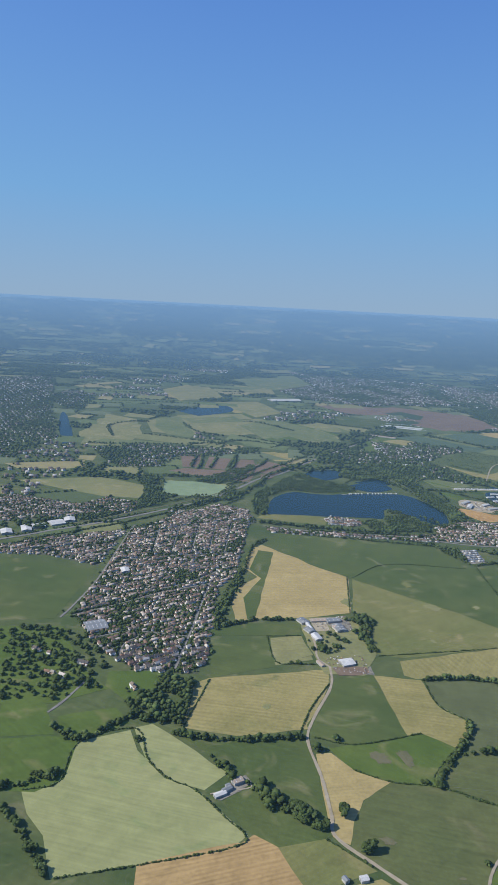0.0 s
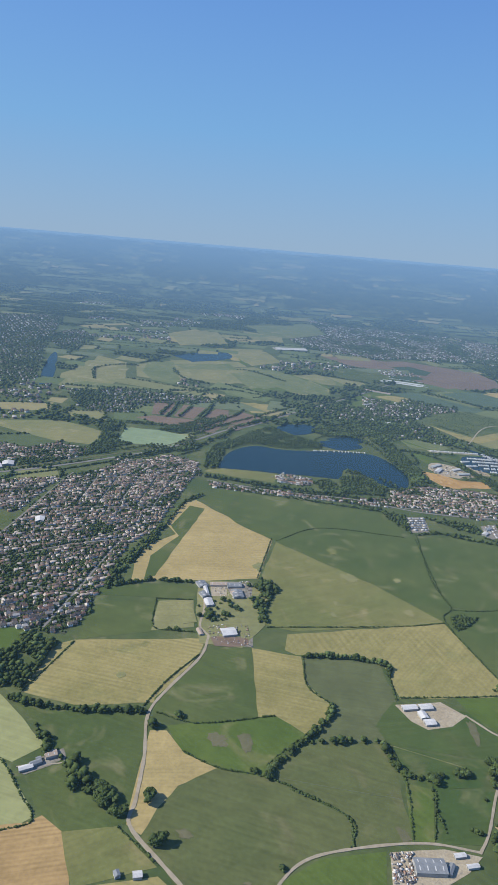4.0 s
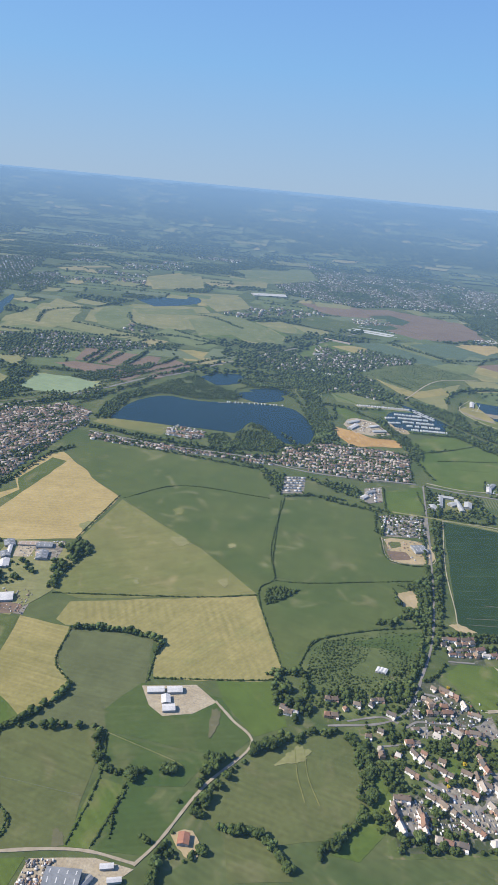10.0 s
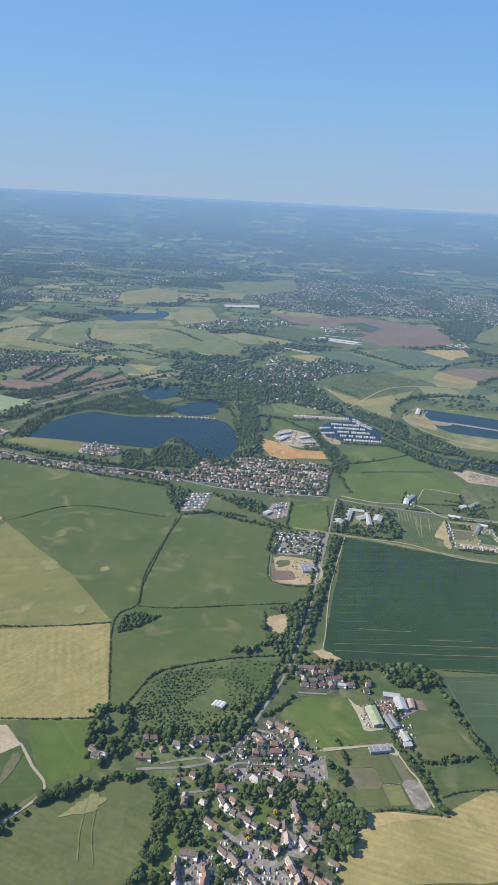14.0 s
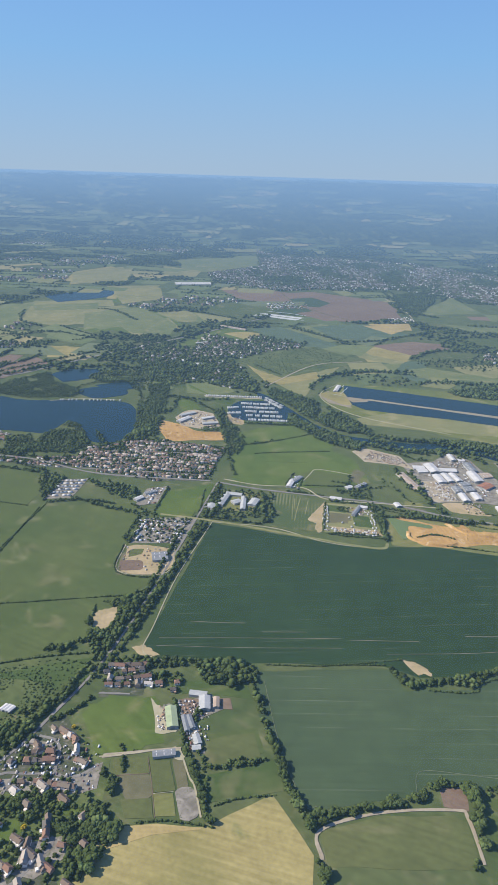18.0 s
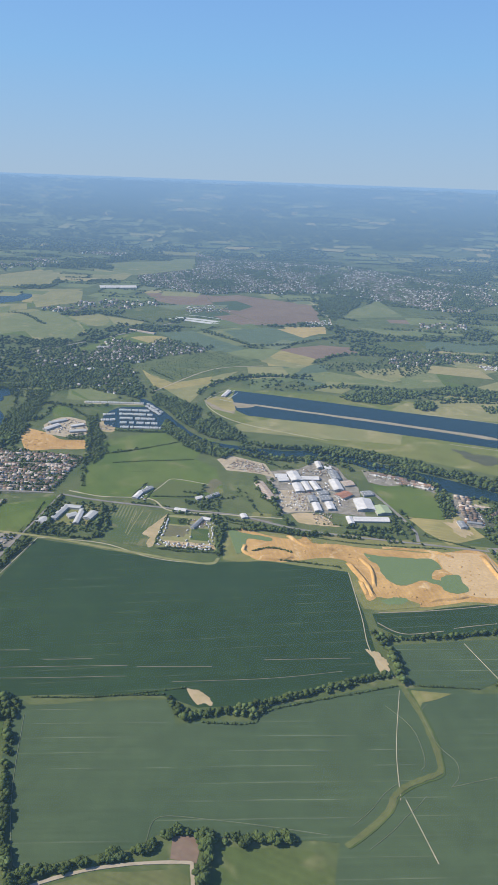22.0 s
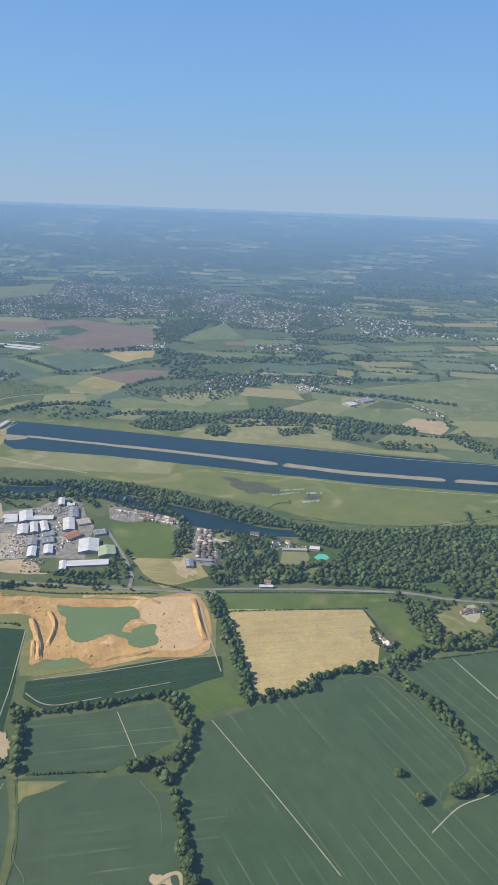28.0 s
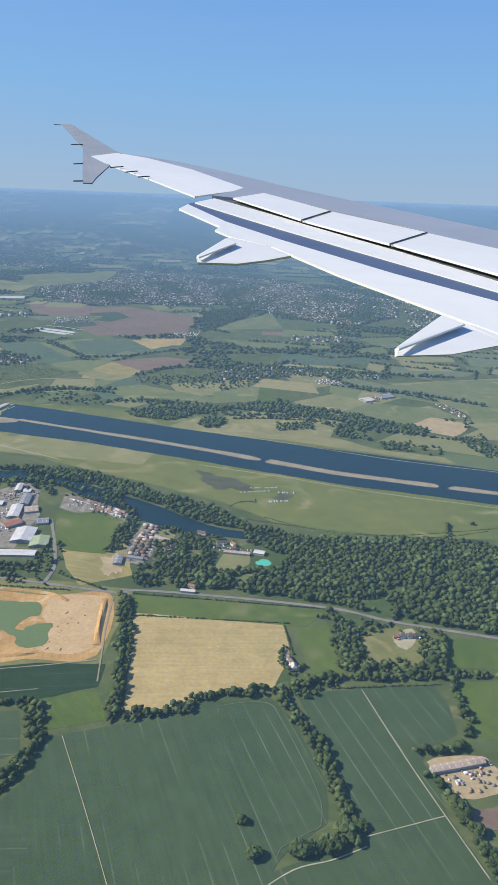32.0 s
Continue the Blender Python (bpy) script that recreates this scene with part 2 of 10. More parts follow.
MAT = {
    "GROUND": mat("rough_ground", (0.066, 0.096, 0.034), (0.105, 0.125, 0.050), c=(0.16, 0.16, 0.08), big=0.02, fine=0.2, streak=0.09, way=20.0),
    "GRASS": mat("bright_pasture", (0.074, 0.116, 0.026), (0.102, 0.140, 0.034), c=(0.17, 0.17, 0.07), streak=0.09, way=40.0),
    "GRASSD": mat("pasture", (0.054, 0.092, 0.027), (0.078, 0.108, 0.034), c=(0.13, 0.14, 0.06), streak=0.09, way=-20.0),
    "GREEN": mat("green_field", (0.072, 0.102, 0.032), (0.097, 0.121, 0.040), c=(0.17, 0.17, 0.08), streak=0.09, way=15.0),
    "OLIVE": mat("olive_field", (0.146, 0.160, 0.056), (0.186, 0.183, 0.069), c=(0.25, 0.22, 0.10), streak=0.09, way=-35.0),
    "OLIVED": mat("dark_olive_field", (0.093, 0.113, 0.042), (0.114, 0.128, 0.049), c=(0.15, 0.15, 0.07), streak=0.09, way=10.0),
    "PASTURE": mat("lakeside_grass", (0.112, 0.145, 0.042), (0.155, 0.168, 0.052), c=(0.26, 0.24, 0.11), big=0.008, streak=0.09, way=-8.0),
    # pale fields: lighter GREEN, OLIVE and CROP, with distance haze partly put into the colour
    "HAY": mat("pale_hazed_green_field", (0.128, 0.160, 0.064), (0.165, 0.185, 0.078), c=(0.23, 0.22, 0.11), streak=0.09, way=25.0),
    "HAYDRY": mat("dry_hazed_pale_field", (0.185, 0.195, 0.085), (0.235, 0.225, 0.100), c=(0.31, 0.28, 0.15), streak=0.09, way=-15.0),
    "CROPF": mat("far_hazed_grey_crop", (0.082, 0.122, 0.072), (0.100, 0.138, 0.080), grit=0.06, streak=0.12, way=5.0),
    "SAGE": mat("sage_crop", (0.100, 0.117, 0.052), (0.113, 0.127, 0.057), rows=(0, 9.0, (0.12, 0.135, 0.065), 0.15), streak=0.09, way=0.0),
    "MINT": mat("mint_crop", (0.255, 0.272, 0.120), (0.290, 0.297, 0.135), c=(0.21, 0.25, 0.105), grit=0.05, rows=(20, 8.0, (0.31, 0.33, 0.18), 0.2), streak=0.09, way=10.0),
    "MINTB": mat("blue_green_crop", (0.205, 0.275, 0.155), (0.235, 0.300, 0.175), c=(0.27, 0.30, 0.17), grit=0.05, streak=0.09, way=10.0),
    "STRAW": mat("straw", (0.335, 0.266, 0.116), (0.395, 0.312, 0.140), c=(0.33, 0.28, 0.13), streak=0.09, way=-12.0),
    "TAN": mat("stubble", (0.235, 0.212, 0.082), (0.305, 0.258, 0.106), c=(0.185, 0.185, 0.075), rows=(5, 5.0, (0.36, 0.31, 0.14), 0.5), streak=0.09, way=5.0),
    "STRAWROW": mat("mown_straw", (0.238, 0.218, 0.086), (0.280, 0.246, 0.100), c=(0.22, 0.215, 0.085), rows=(64.8, 6.5, (0.195, 0.18, 0.068), 0.55), streak=0.09, way=-60.0),
    "CUTSTRAW": mat("orange_cut_straw", (0.345, 0.235, 0.105), (0.385, 0.268, 0.120), rows=(-21.5, 3.0, (0.25, 0.165, 0.075), 0.55), streak=0.12, way=-21.5),
    "GRASSROW": mat("striped_grass", (0.066, 0.100, 0.038), (0.092, 0.120, 0.046), c=(0.17, 0.16, 0.08), rows=(84.0, 3.5, (0.22, 0.21, 0.11), 0.6)),
    "DARK": mat("dark_crop", (0.022, 0.047, 0.019), (0.028, 0.056, 0.022), big=0.006, grit=0.06, rows=(-16.7, 13.0, (0.15, 0.16, 0.11), 0.34), streak=0.09, way=-16.7),
    "CROP": mat("grey_crop", (0.053, 0.084, 0.041), (0.065, 0.096, 0.046), big=0.006, grit=0.06, rows=(-12.0, 12.0, (0.19, 0.21, 0.14), 0.45), streak=0.09, way=-12.0),
    "CROPD": mat("tramline_crop", (0.049, 0.082, 0.037), (0.060, 0.092, 0.042), big=0.006, grit=0.06, rows=(59.4, 11.0, (0.19, 0.21, 0.14), 0.55), streak=0.09, way=59.4),
    "SCRUB": mat("scrub", (0.078, 0.108, 0.038), (0.115, 0.138, 0.052), c=(0.05, 0.075, 0.03), big=0.03, streak=0.09, way=30.0),
    "SCRUBD": mat("marsh", (0.070, 0.080, 0.045), (0.11, 0.11, 0.07), big=0.05),
    "SOIL": mat("ploughed_soil", (0.172, 0.126, 0.092), (0.200, 0.148, 0.106), rows=(15, 6.0, (0.19, 0.12, 0.09), 0.5), streak=0.09, way=15.0),
    "SAND": mat("quarry_sand", (0.47, 0.300, 0.120), (0.37, 0.225, 0.085), c=(0.54, 0.40, 0.22), big=0.03, bump=0.6, streak=0.09, way=70.0),
    "SOILP": mat("worn_ground", (0.150, 0.140, 0.080), (0.120, 0.120, 0.065), big=0.08),
    "SANDP": mat("pale_sand", (0.50, 0.365, 0.20), (0.45, 0.32, 0.165), big=0.05),
    "TANROOF": mat("tan_sheet_roof", (0.42, 0.34, 0.26), (0.36, 0.28, 0.22), big=0.1, rough=0.6),
    "GREENROOF": mat("green_sheet_roof", (0.30, 0.36, 0.22), (0.34, 0.40, 0.25), big=0.1, rough=0.6),
    "SANDY": mat("bare_earth", (0.42, 0.33, 0.20), (0.33, 0.27, 0.15), big=0.06),
    "YARD": mat("yard", (0.34, 0.285, 0.195), (0.41, 0.355, 0.255), c=(0.22, 0.20, 0.165), big=0.14, fine=0.8, grit=0.2),
    "SHEDWALL": mat("weathered_cladding", (0.40, 0.40, 0.38), (0.33, 0.33, 0.32), big=0.2, fine=1.2),
    "PALE": mat("pale_sheet", (0.55, 0.56, 0.55), (0.48, 0.5, 0.5), big=0.05),
    "GARDEN": mat("gardens_green", (0.075, 0.105, 0.036), (0.125, 0.150, 0.055), c=(0.20, 0.17, 0.10), big=0.07, fine=0.6, streak=0.09, way=30.0),
    "TOWN": mat("gardens", (0.052, 0.072, 0.034), (0.105, 0.108, 0.072), c=(0.21, 0.195, 0.16), big=0.09, fine=0.6),
    "DRIVES": mat("drives_and_patios", (0.17, 0.155, 0.125), (0.30, 0.275, 0.23), c=(0.085, 0.11, 0.045), big=0.16, fine=0.9),
    "TRACK": mat("pale_track", (0.31, 0.265, 0.19), (0.36, 0.31, 0.23), big=0.1),
    "TRAM": mat("faint_tramline", (0.125, 0.150, 0.085), (0.165, 0.182, 0.112), big=0.1),
    "PATH": mat("worn_path", (0.33, 0.31, 0.20), (0.40, 0.36, 0.25), big=0.1),
    "ASPH": mat("old_asphalt", (0.185, 0.175, 0.158), (0.24, 0.228, 0.205), big=0.1),
    "TURQ": mat("pool_tarpaulin", (0.09, 0.45, 0.32), (0.11, 0.49, 0.35), rough=0.4),
    "WATER": mat("lake_water", (0.008, 0.026, 0.034), (0.011, 0.032, 0.040), rough=0.22, big=0.01, fine=0.5, bump=0.06, spec=0.12),
    "POOL": mat("milky_water", (0.125, 0.175, 0.066), (0.135, 0.186, 0.072), rough=0.4, big=0.02, bump=0.05, spec=0.2),
    "LEAF": mat("foliage", (0.044, 0.066, 0.021), (0.066, 0.092, 0.028), rough=0.8, big=0.06, fine=1.2, vary=0.34, bump=0.8),
    "SHRUB": mat("shrub_foliage", (0.062, 0.096, 0.034), (0.088, 0.122, 0.045), rough=0.85, big=0.08, fine=1.2, vary=0.35, bump=0.6),
    "LEAFY": mat("light_foliage", (0.066, 0.100, 0.034), (0.090, 0.120, 0.042), rough=0.8, big=0.06, fine=1.2, vary=0.4, bump=0.8),
    "GOLD": mat("golden_foliage", (0.34, 0.24, 0.02), (0.42, 0.31, 0.03), rough=0.8, big=0.2, fine=1.5, bump=0.8),
    "STRIP": mat("dry_bank", (0.25, 0.215, 0.15), (0.31, 0.265, 0.19), c=(0.17, 0.17, 0.09), big=0.05),
    "BARK": mat("bark", (0.10, 0.075, 0.05), (0.15, 0.11, 0.08), big=0.5, fine=2.0),
    "WALLS": island_palette("house_walls", [(0.80, 0.78, 0.74), (0.44, 0.29, 0.21), (0.82, 0.81, 0.78), (0.60, 0.48, 0.38), (0.81, 0.79, 0.75), (0.74, 0.68, 0.60)]),
    "ROOFS": island_palette("tile_roofs", [(0.177, 0.136, 0.104), (0.254, 0.153, 0.111), (0.147, 0.126, 0.109), (0.224, 0.186, 0.147), (0.195, 0.151, 0.116), (0.124, 0.114, 0.106), (0.342, 0.301, 0.254), (0.266, 0.168, 0.12), (0.496, 0.46, 0.413), (0.177, 0.137, 0.109)]),
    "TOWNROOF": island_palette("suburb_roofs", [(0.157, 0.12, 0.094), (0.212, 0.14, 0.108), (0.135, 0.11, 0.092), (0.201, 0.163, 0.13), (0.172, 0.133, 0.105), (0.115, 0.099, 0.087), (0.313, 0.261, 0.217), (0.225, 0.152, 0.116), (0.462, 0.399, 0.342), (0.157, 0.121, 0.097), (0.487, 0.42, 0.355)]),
    "FARWALL": island_palette("far_pale_walls", [(0.74, 0.72, 0.69), (0.34, 0.25, 0.20), (0.80, 0.79, 0.77), (0.48, 0.43, 0.38), (0.30, 0.23, 0.19)]),
    "FARROOF": island_palette("far_grey_roofs", [(0.12, 0.105, 0.098), (0.10, 0.095, 0.095), (0.16, 0.13, 0.11), (0.24, 0.22, 0.21), (0.13, 0.11, 0.10), (0.46, 0.44, 0.42)]),
    "PALEROOF": mat("pale_flat_roofing", (0.35, 0.365, 0.355), (0.43, 0.44, 0.43), rough=0.6, big=0.1, fine=0.8),
    "WHITE": mat("white_sheet_metal", (0.60, 0.595, 0.575), (0.47, 0.47, 0.46), rough=0.55, big=0.1, fine=0.8),
    "GREYROOF": mat("grey_sheet_metal", (0.19, 0.205, 0.215), (0.25, 0.265, 0.275), rough=0.5, big=0.1, fine=0.8),
    "REDROOF": mat("red_brick_roof", (0.34, 0.17, 0.11), (0.28, 0.14, 0.10), big=0.2, fine=0.9),
    "BRICK": mat("brick_wall", (0.30, 0.18, 0.13), (0.36, 0.22, 0.16), big=0.3, fine=1.5),
    "GLASS": mat("window_glass", (0.03, 0.04, 0.05), (0.04, 0.05, 0.06), rough=0.1, spec=0.5, bump=0.0),
    "FARPATCH": island_palette("far_field_patches", [(0.15, 0.18, 0.075), (0.19, 0.20, 0.085), (0.13, 0.165, 0.065), (0.28, 0.25, 0.12), (0.11, 0.145, 0.06), (0.22, 0.22, 0.10), (0.09, 0.12, 0.05), (0.14, 0.17, 0.09)], fine=0.06),
    "SCRAP": island_palette("scrap_and_stacks", [(0.30, 0.24, 0.18), (0.18, 0.14, 0.11), (0.52, 0.50, 0.46), (0.10, 0.10, 0.10), (0.36, 0.22, 0.15), (0.22, 0.21, 0.20), (0.62, 0.60, 0.57), (0.26, 0.24, 0.20)], rough=0.6),
    "VEHICLE": island_palette("painted_metal", [(0.66, 0.66, 0.66), (0.20, 0.10, 0.08), (0.55, 0.57, 0.59), (0.10, 0.10, 0.11), (0.70, 0.70, 0.67), (0.36, 0.31, 0.24), (0.44, 0.41, 0.37), (0.20, 0.18, 0.16), (0.14, 0.16, 0.20), (0.72, 0.72, 0.71)], rough=0.4),
}


# ---- mesh helpers ----
from mathutils import geometry


def mesh_object(name, verts, faces, material, parent=None, label=""):
    me = bpy.data.meshes.new(name)
    me.from_pydata([tuple(v) for v in verts], [], faces)
    me.materials.append(material)
    ob = new(name, me)
    if parent:
        ob.parent = parent
    if label:
        ob["label"] = label
    return ob


def part(name, bm, material, parent, label=""):
    me = bpy.data.meshes.new(name)
    bm.to_mesh(me)
    bm.free()
    me.materials.append(material)
    ob = new(name, me)
    ob.parent = parent
    if label:
        ob["label"] = label
    return ob


def inside(p, poly):
    x, y = p
    hit = False
    for k in range(len(poly)):
        (x1, y1), (x2, y2) = poly[k - 1], poly[k]
        if (y1 > y) != (y2 > y) and x < (x2 - x1) * (y - y1) / (y2 - y1) + x1:
            hit = not hit
    return hit


def wavy(poly, step=14.0, amount=0.9, closed=True):
    """A polygon's or line's edge with slightly uneven course."""
    out = []
    n = len(poly)
    for k in range(n if closed else n - 1):
        a, b = Vector(poly[k]), Vector(poly[(k + 1) % n])
        side = Vector((a.y - b.y, b.x - a.x)).normalized() if (b - a).length > 0.01 else Vector((0, 0))
        m = max(1, int((b - a).length / step))
        for j in range(m):
            w = random.uniform(-amount, amount) if j else 0.0
            out.append(tuple(a.lerp(b, j / m) + side * w))
    if not closed:
        out.append(tuple(poly[-1]))
    return out


def smooth(line, per=6):
    """A Catmull-Rom curve through the points."""
    p = [Vector(q) for q in line]
    p = [2 * p[0] - p[1]] + p + [2 * p[-1] - p[-2]]
    out = []
    for k in range(1, len(p) - 2):
        for j in range(per):
            t = j / per
            a, b, c, d = p[k - 1 : k + 3]
            out.append(0.5 * (2 * b + (c - a) * t + (2 * a - 5 * b + 4 * c - d) * t * t + (3 * b - a - 3 * c + d) * t ** 3))
    out.append(p[-2])
    return out


def grown(poly, by):
    """The polygon with every corner moved outwards, so that fields meet at their hedges."""
    turn = sum(poly[k - 1][0] * poly[k][1] - poly[k][0] * poly[k - 1][1] for k in range(len(poly)))
    out = []
    for k in range(len(poly)):
        a, b, c = Vector(poly[k - 1]), Vector(poly[k]), Vector(poly[(k + 1) % len(poly)])
        u, w = (b - a).normalized(), (c - b).normalized()
        n = Vector((u.y + w.y, -u.x - w.x))
        n = n.normalized() if n.length > 0.2 else Vector((u.y, -u.x))
        out.append(tuple(b + n * (by if turn > 0 else -by)))
    return out


LAID = []
ROADS = {}
COUNT = [0]


def field(name, key, level, label, poly):
    COUNT[0] += 1
    z = 0.06 + 0.05 * level + 0.0004 * COUNT[0]
    edge = wavy(grown(poly, 1.4) if level < 2 and key not in ("YARD", "TOWN") else poly)
    if level >= 3 and name != "rowing_lake" or key in ("SAND", "SANDP", "SANDY", "SOILP"):
        ring = smooth([poly[-1], *poly, poly[0]], 5)[5:-5]
        edge = [(p.x + random.uniform(-0.7, 0.7), p.y + random.uniform(-0.7, 0.7)) for p in ring[:-1]]
        if "patch" in name:
            mid = sum((Vector(p) for p in edge), Vector((0, 0))) / len(edge)
            ring = []
            for k in range(len(edge) * 3):
                a, b = Vector(edge[k // 3]), Vector(edge[(k // 3 + 1) % len(edge)])
                p = a.lerp(b, (k % 3) / 3) - mid
                t = math.atan2(p.y, p.x)
                wave = noise.noise(Vector((2 * math.cos(t), 2 * math.sin(t), mid.x))) * 0.35 + noise.noise(Vector((6 * math.cos(t), 6 * math.sin(t), mid.y))) * 0.22
                ring.append(tuple(mid + p * (0.9 + wave + random.uniform(-0.05, 0.05))))
            edge = ring
    n = len(edge)
    verts = [(x, y, z) for x, y in edge] + [(x, y, -0.3) for x, y in edge]
    faces = [tuple(range(n))] + [(k, n + k, n + (k + 1) % n, (k + 1) % n) for k in range(n)]
    faces = faces[1:] + [tuple(t) for t in geometry.tessellate_polygon([[Vector((x, y, 0)) for x, y in edge]])]
    ob = mesh_object(name, verts, faces, MAT[key])
    flip = [f for f in ob.data.polygons if len(f.vertices) == 3 and f.normal.z < 0]
    for f in flip:
        f.flip()
    LAID.append(poly)
    return tagged(ob, label, "field", kind="structure")


def water(name, key, label, poly):
    ob = field(name, key, 3, label, poly)
    ob["category"] = "water"
    return ob


def road(name, width, key, label, line):
    c = smooth(line)
    COUNT[0] += 1
    z = 0.30 + 0.0002 * COUNT[0]
    verts, faces = [], []
    for a, b in zip(c, c[1:]):
        for j in range(int((b - a).length / 2) + 1):
            w = a.lerp(b, min(1.0, j * 2 / max(0.01, (b - a).length)))
            ROADS.setdefault((int(w.x // 4), int(w.y // 4)), []).append((w.x, w.y, width / 2))
    for k, p in enumerate(c):
        d = c[min(k + 1, len(c) - 1)] - c[max(k - 1, 0)]
        s = Vector((-d.y, d.x)).normalized() * width * 0.5 * random.uniform(0.8, 1.2)
        verts += [(p.x - s.x, p.y - s.y, z), (p.x + s.x, p.y + s.y, z), (p.x - s.x, p.y - s.y, z - 0.9), (p.x + s.x, p.y + s.y, z - 0.9)]
        if k:
            b = 4 * k
            faces += [(b - 4, b - 3, b + 1, b), (b - 4, b, b + 2, b - 2), (b - 3, b - 1, b + 3, b + 1)]
    return tagged(mesh_object(name, verts, faces, MAT[key]), label, "road", kind="structure")


def rise(y):
    """The height of the land: flat, then an added slope standing in for the plain out to the horizon."""
    k = min(1.0, max(0.0, (y - 3300.0) / 1480.0))
    return 288.0 * k ** 1.35


class Batch:
    """Many small shapes in one mesh."""

    def __init__(self):
        self.v, self.f, self.n = [], [], 0

    def add(self, proto, x, y, z, sx, sy, sz, turn):
        v, f = proto
        c, s = math.cos(turn), math.sin(turn)
        w = np.empty_like(v)
        w[:, 0] = (v[:, 0] * c * sx - v[:, 1] * s * sy) + x
        w[:, 1] = (v[:, 0] * s * sx + v[:, 1] * c * sy) + y
        w[:, 2] = v[:, 2] * sz + z
        self.v.append(w)
        self.f.append(f + self.n)
        self.n += len(v)

    def build(self, name, material, parent=None, soft=False):
        me = bpy.data.meshes.new(name)
        if self.v:
            v, f = np.concatenate(self.v), np.concatenate(self.f)
            me.vertices.add(len(v))
            me.vertices.foreach_set("co", v.astype(np.float32).ravel())
            me.loops.add(f.size)
            me.loops.foreach_set("vertex_index", f.astype(np.int32).ravel())
            me.polygons.add(len(f))
            me.polygons.foreach_set("loop_start", np.arange(0, f.size, f.shape[1], dtype=np.int32))
            if soft:
                me.polygons.foreach_set("use_smooth", np.ones(len(f), dtype=bool))
            me.update(calc_edges=True)
            me.validate()
        me.materials.append(material)
        ob = new(name, me)
        ob.parent = parent
        return ob


def blob(clumps, level, seed, spread=0.55):
    """A crown of overlapping uneven clumps, one unit high and wide, standing on z = 0.12."""
    rng = random.Random(seed)
    vs, fs, n = [], [], 0
    for k in range(clumps):
        bm = bmesh.new()
        bmesh.ops.create_icosphere(bm, subdivisions=level, radius=1.0)
        a, r = rng.uniform(0, 6.283), rng.uniform(0.1, spread * 0.5) if clumps > 1 else 0.0
        size = 0.5 if clumps == 1 else 0.42 if clumps == 2 else rng.uniform(0.20, 0.34) * (0.72 if clumps > 9 else 1.0)
        cx, cy, cz = r * math.cos(a), r * math.sin(a), 0.5 if clumps < 3 else rng.uniform(0.36, 0.78) - 0.35 * r
        for v in bm.verts:
            q = v.co * (size * rng.uniform(0.66, 1.26))
            v.co = (cx + q.x, cy + q.y, max(0.08, cz + q.z * 0.85))
        bm.verts.ensure_lookup_table()
        vs.append(np.array([v.co[:] for v in bm.verts]))
        fs.append(np.array([[v.index for v in f.verts] for f in bm.faces]) + n)
        n += len(bm.verts)
        bm.free()
    return np.concatenate(vs), np.concatenate(fs)


def tuft(seed, sides=6):
    """A small far crown: an uneven ring between a top and a foot."""
    rng = random.Random(seed)
    v = [(0.05 * rng.gauss(0, 1), 0.05 * rng.gauss(0, 1), rng.uniform(0.85, 1.0)), (0, 0, 0.1)]
    for k in range(sides):
        a, r = 6.283 * (k + rng.uniform(-0.25, 0.25)) / sides, rng.uniform(0.38, 0.58)
        v.append((r * math.cos(a), r * math.sin(a), rng.uniform(0.35, 0.68)))
    ring = [(2 + k, 2 + (k + 1) % sides) for k in range(sides)]
    return np.array(v), np.array([(0, a, b) for a, b in ring] + [(1, b, a) for a, b in ring])


def bunch(clumps, seed):
    """A crown of several tufts round a middle one."""
    rng = random.Random(seed)
    vs, fs, n = [], [], 0
    for k in range(clumps):
        v, f = tuft(seed * 50 + k, 5)
        a = 6.283 * k / max(1, clumps - 1) + rng.uniform(-0.4, 0.4)
        r, g = (0.0, 0.78) if k == 0 else (rng.uniform(0.20, 0.32), rng.uniform(0.42, 0.64))
        w = v * (g, g, g) + (r * math.cos(a), r * math.sin(a), rng.uniform(0.02, 0.30) if k else 0.22)
        vs.append(w)
        fs.append(f + n)
        n += len(v)
    return np.concatenate(vs), np.concatenate(fs)


FAR_CROWN = [blob(1, 1, s) for s in range(8)]
TUFT = [tuft(60 + s) for s in range(10)]
LOW_CROWN = [bunch(3, 10 + s) for s in range(12)]
MID_CROWN = [bunch(6, 20 + s) for s in range(12)]
NEAR_CROWN = [blob(24, 2, 40 + s, 0.86) for s in range(7)]

# ---- land ----
gx = [-5200 + 260 * k for k in range(42)]
gy = [-700, 0, 800, 1600, 2400, 3300] + [3300 + 74 * k for k in range(1, 22)]
gv = [(x, y, rise(y) + (noise.noise(Vector((x * 0.004, y * 0.004, 0.0))) * 9.0 if y > 3500 else 0.0)) for y in gy for x in gx]
gf = [(r * 42 + c, r * 42 + c + 1, (r + 1) * 42 + c + 1, (r + 1) * 42 + c) for r in range(len(gy) - 1) for c in range(41)]
tagged(mesh_object("ground", gv, gf, MAT["GROUND"]), "wide green farmland plain with an added slope up to the horizon", "ground", kind="structure")

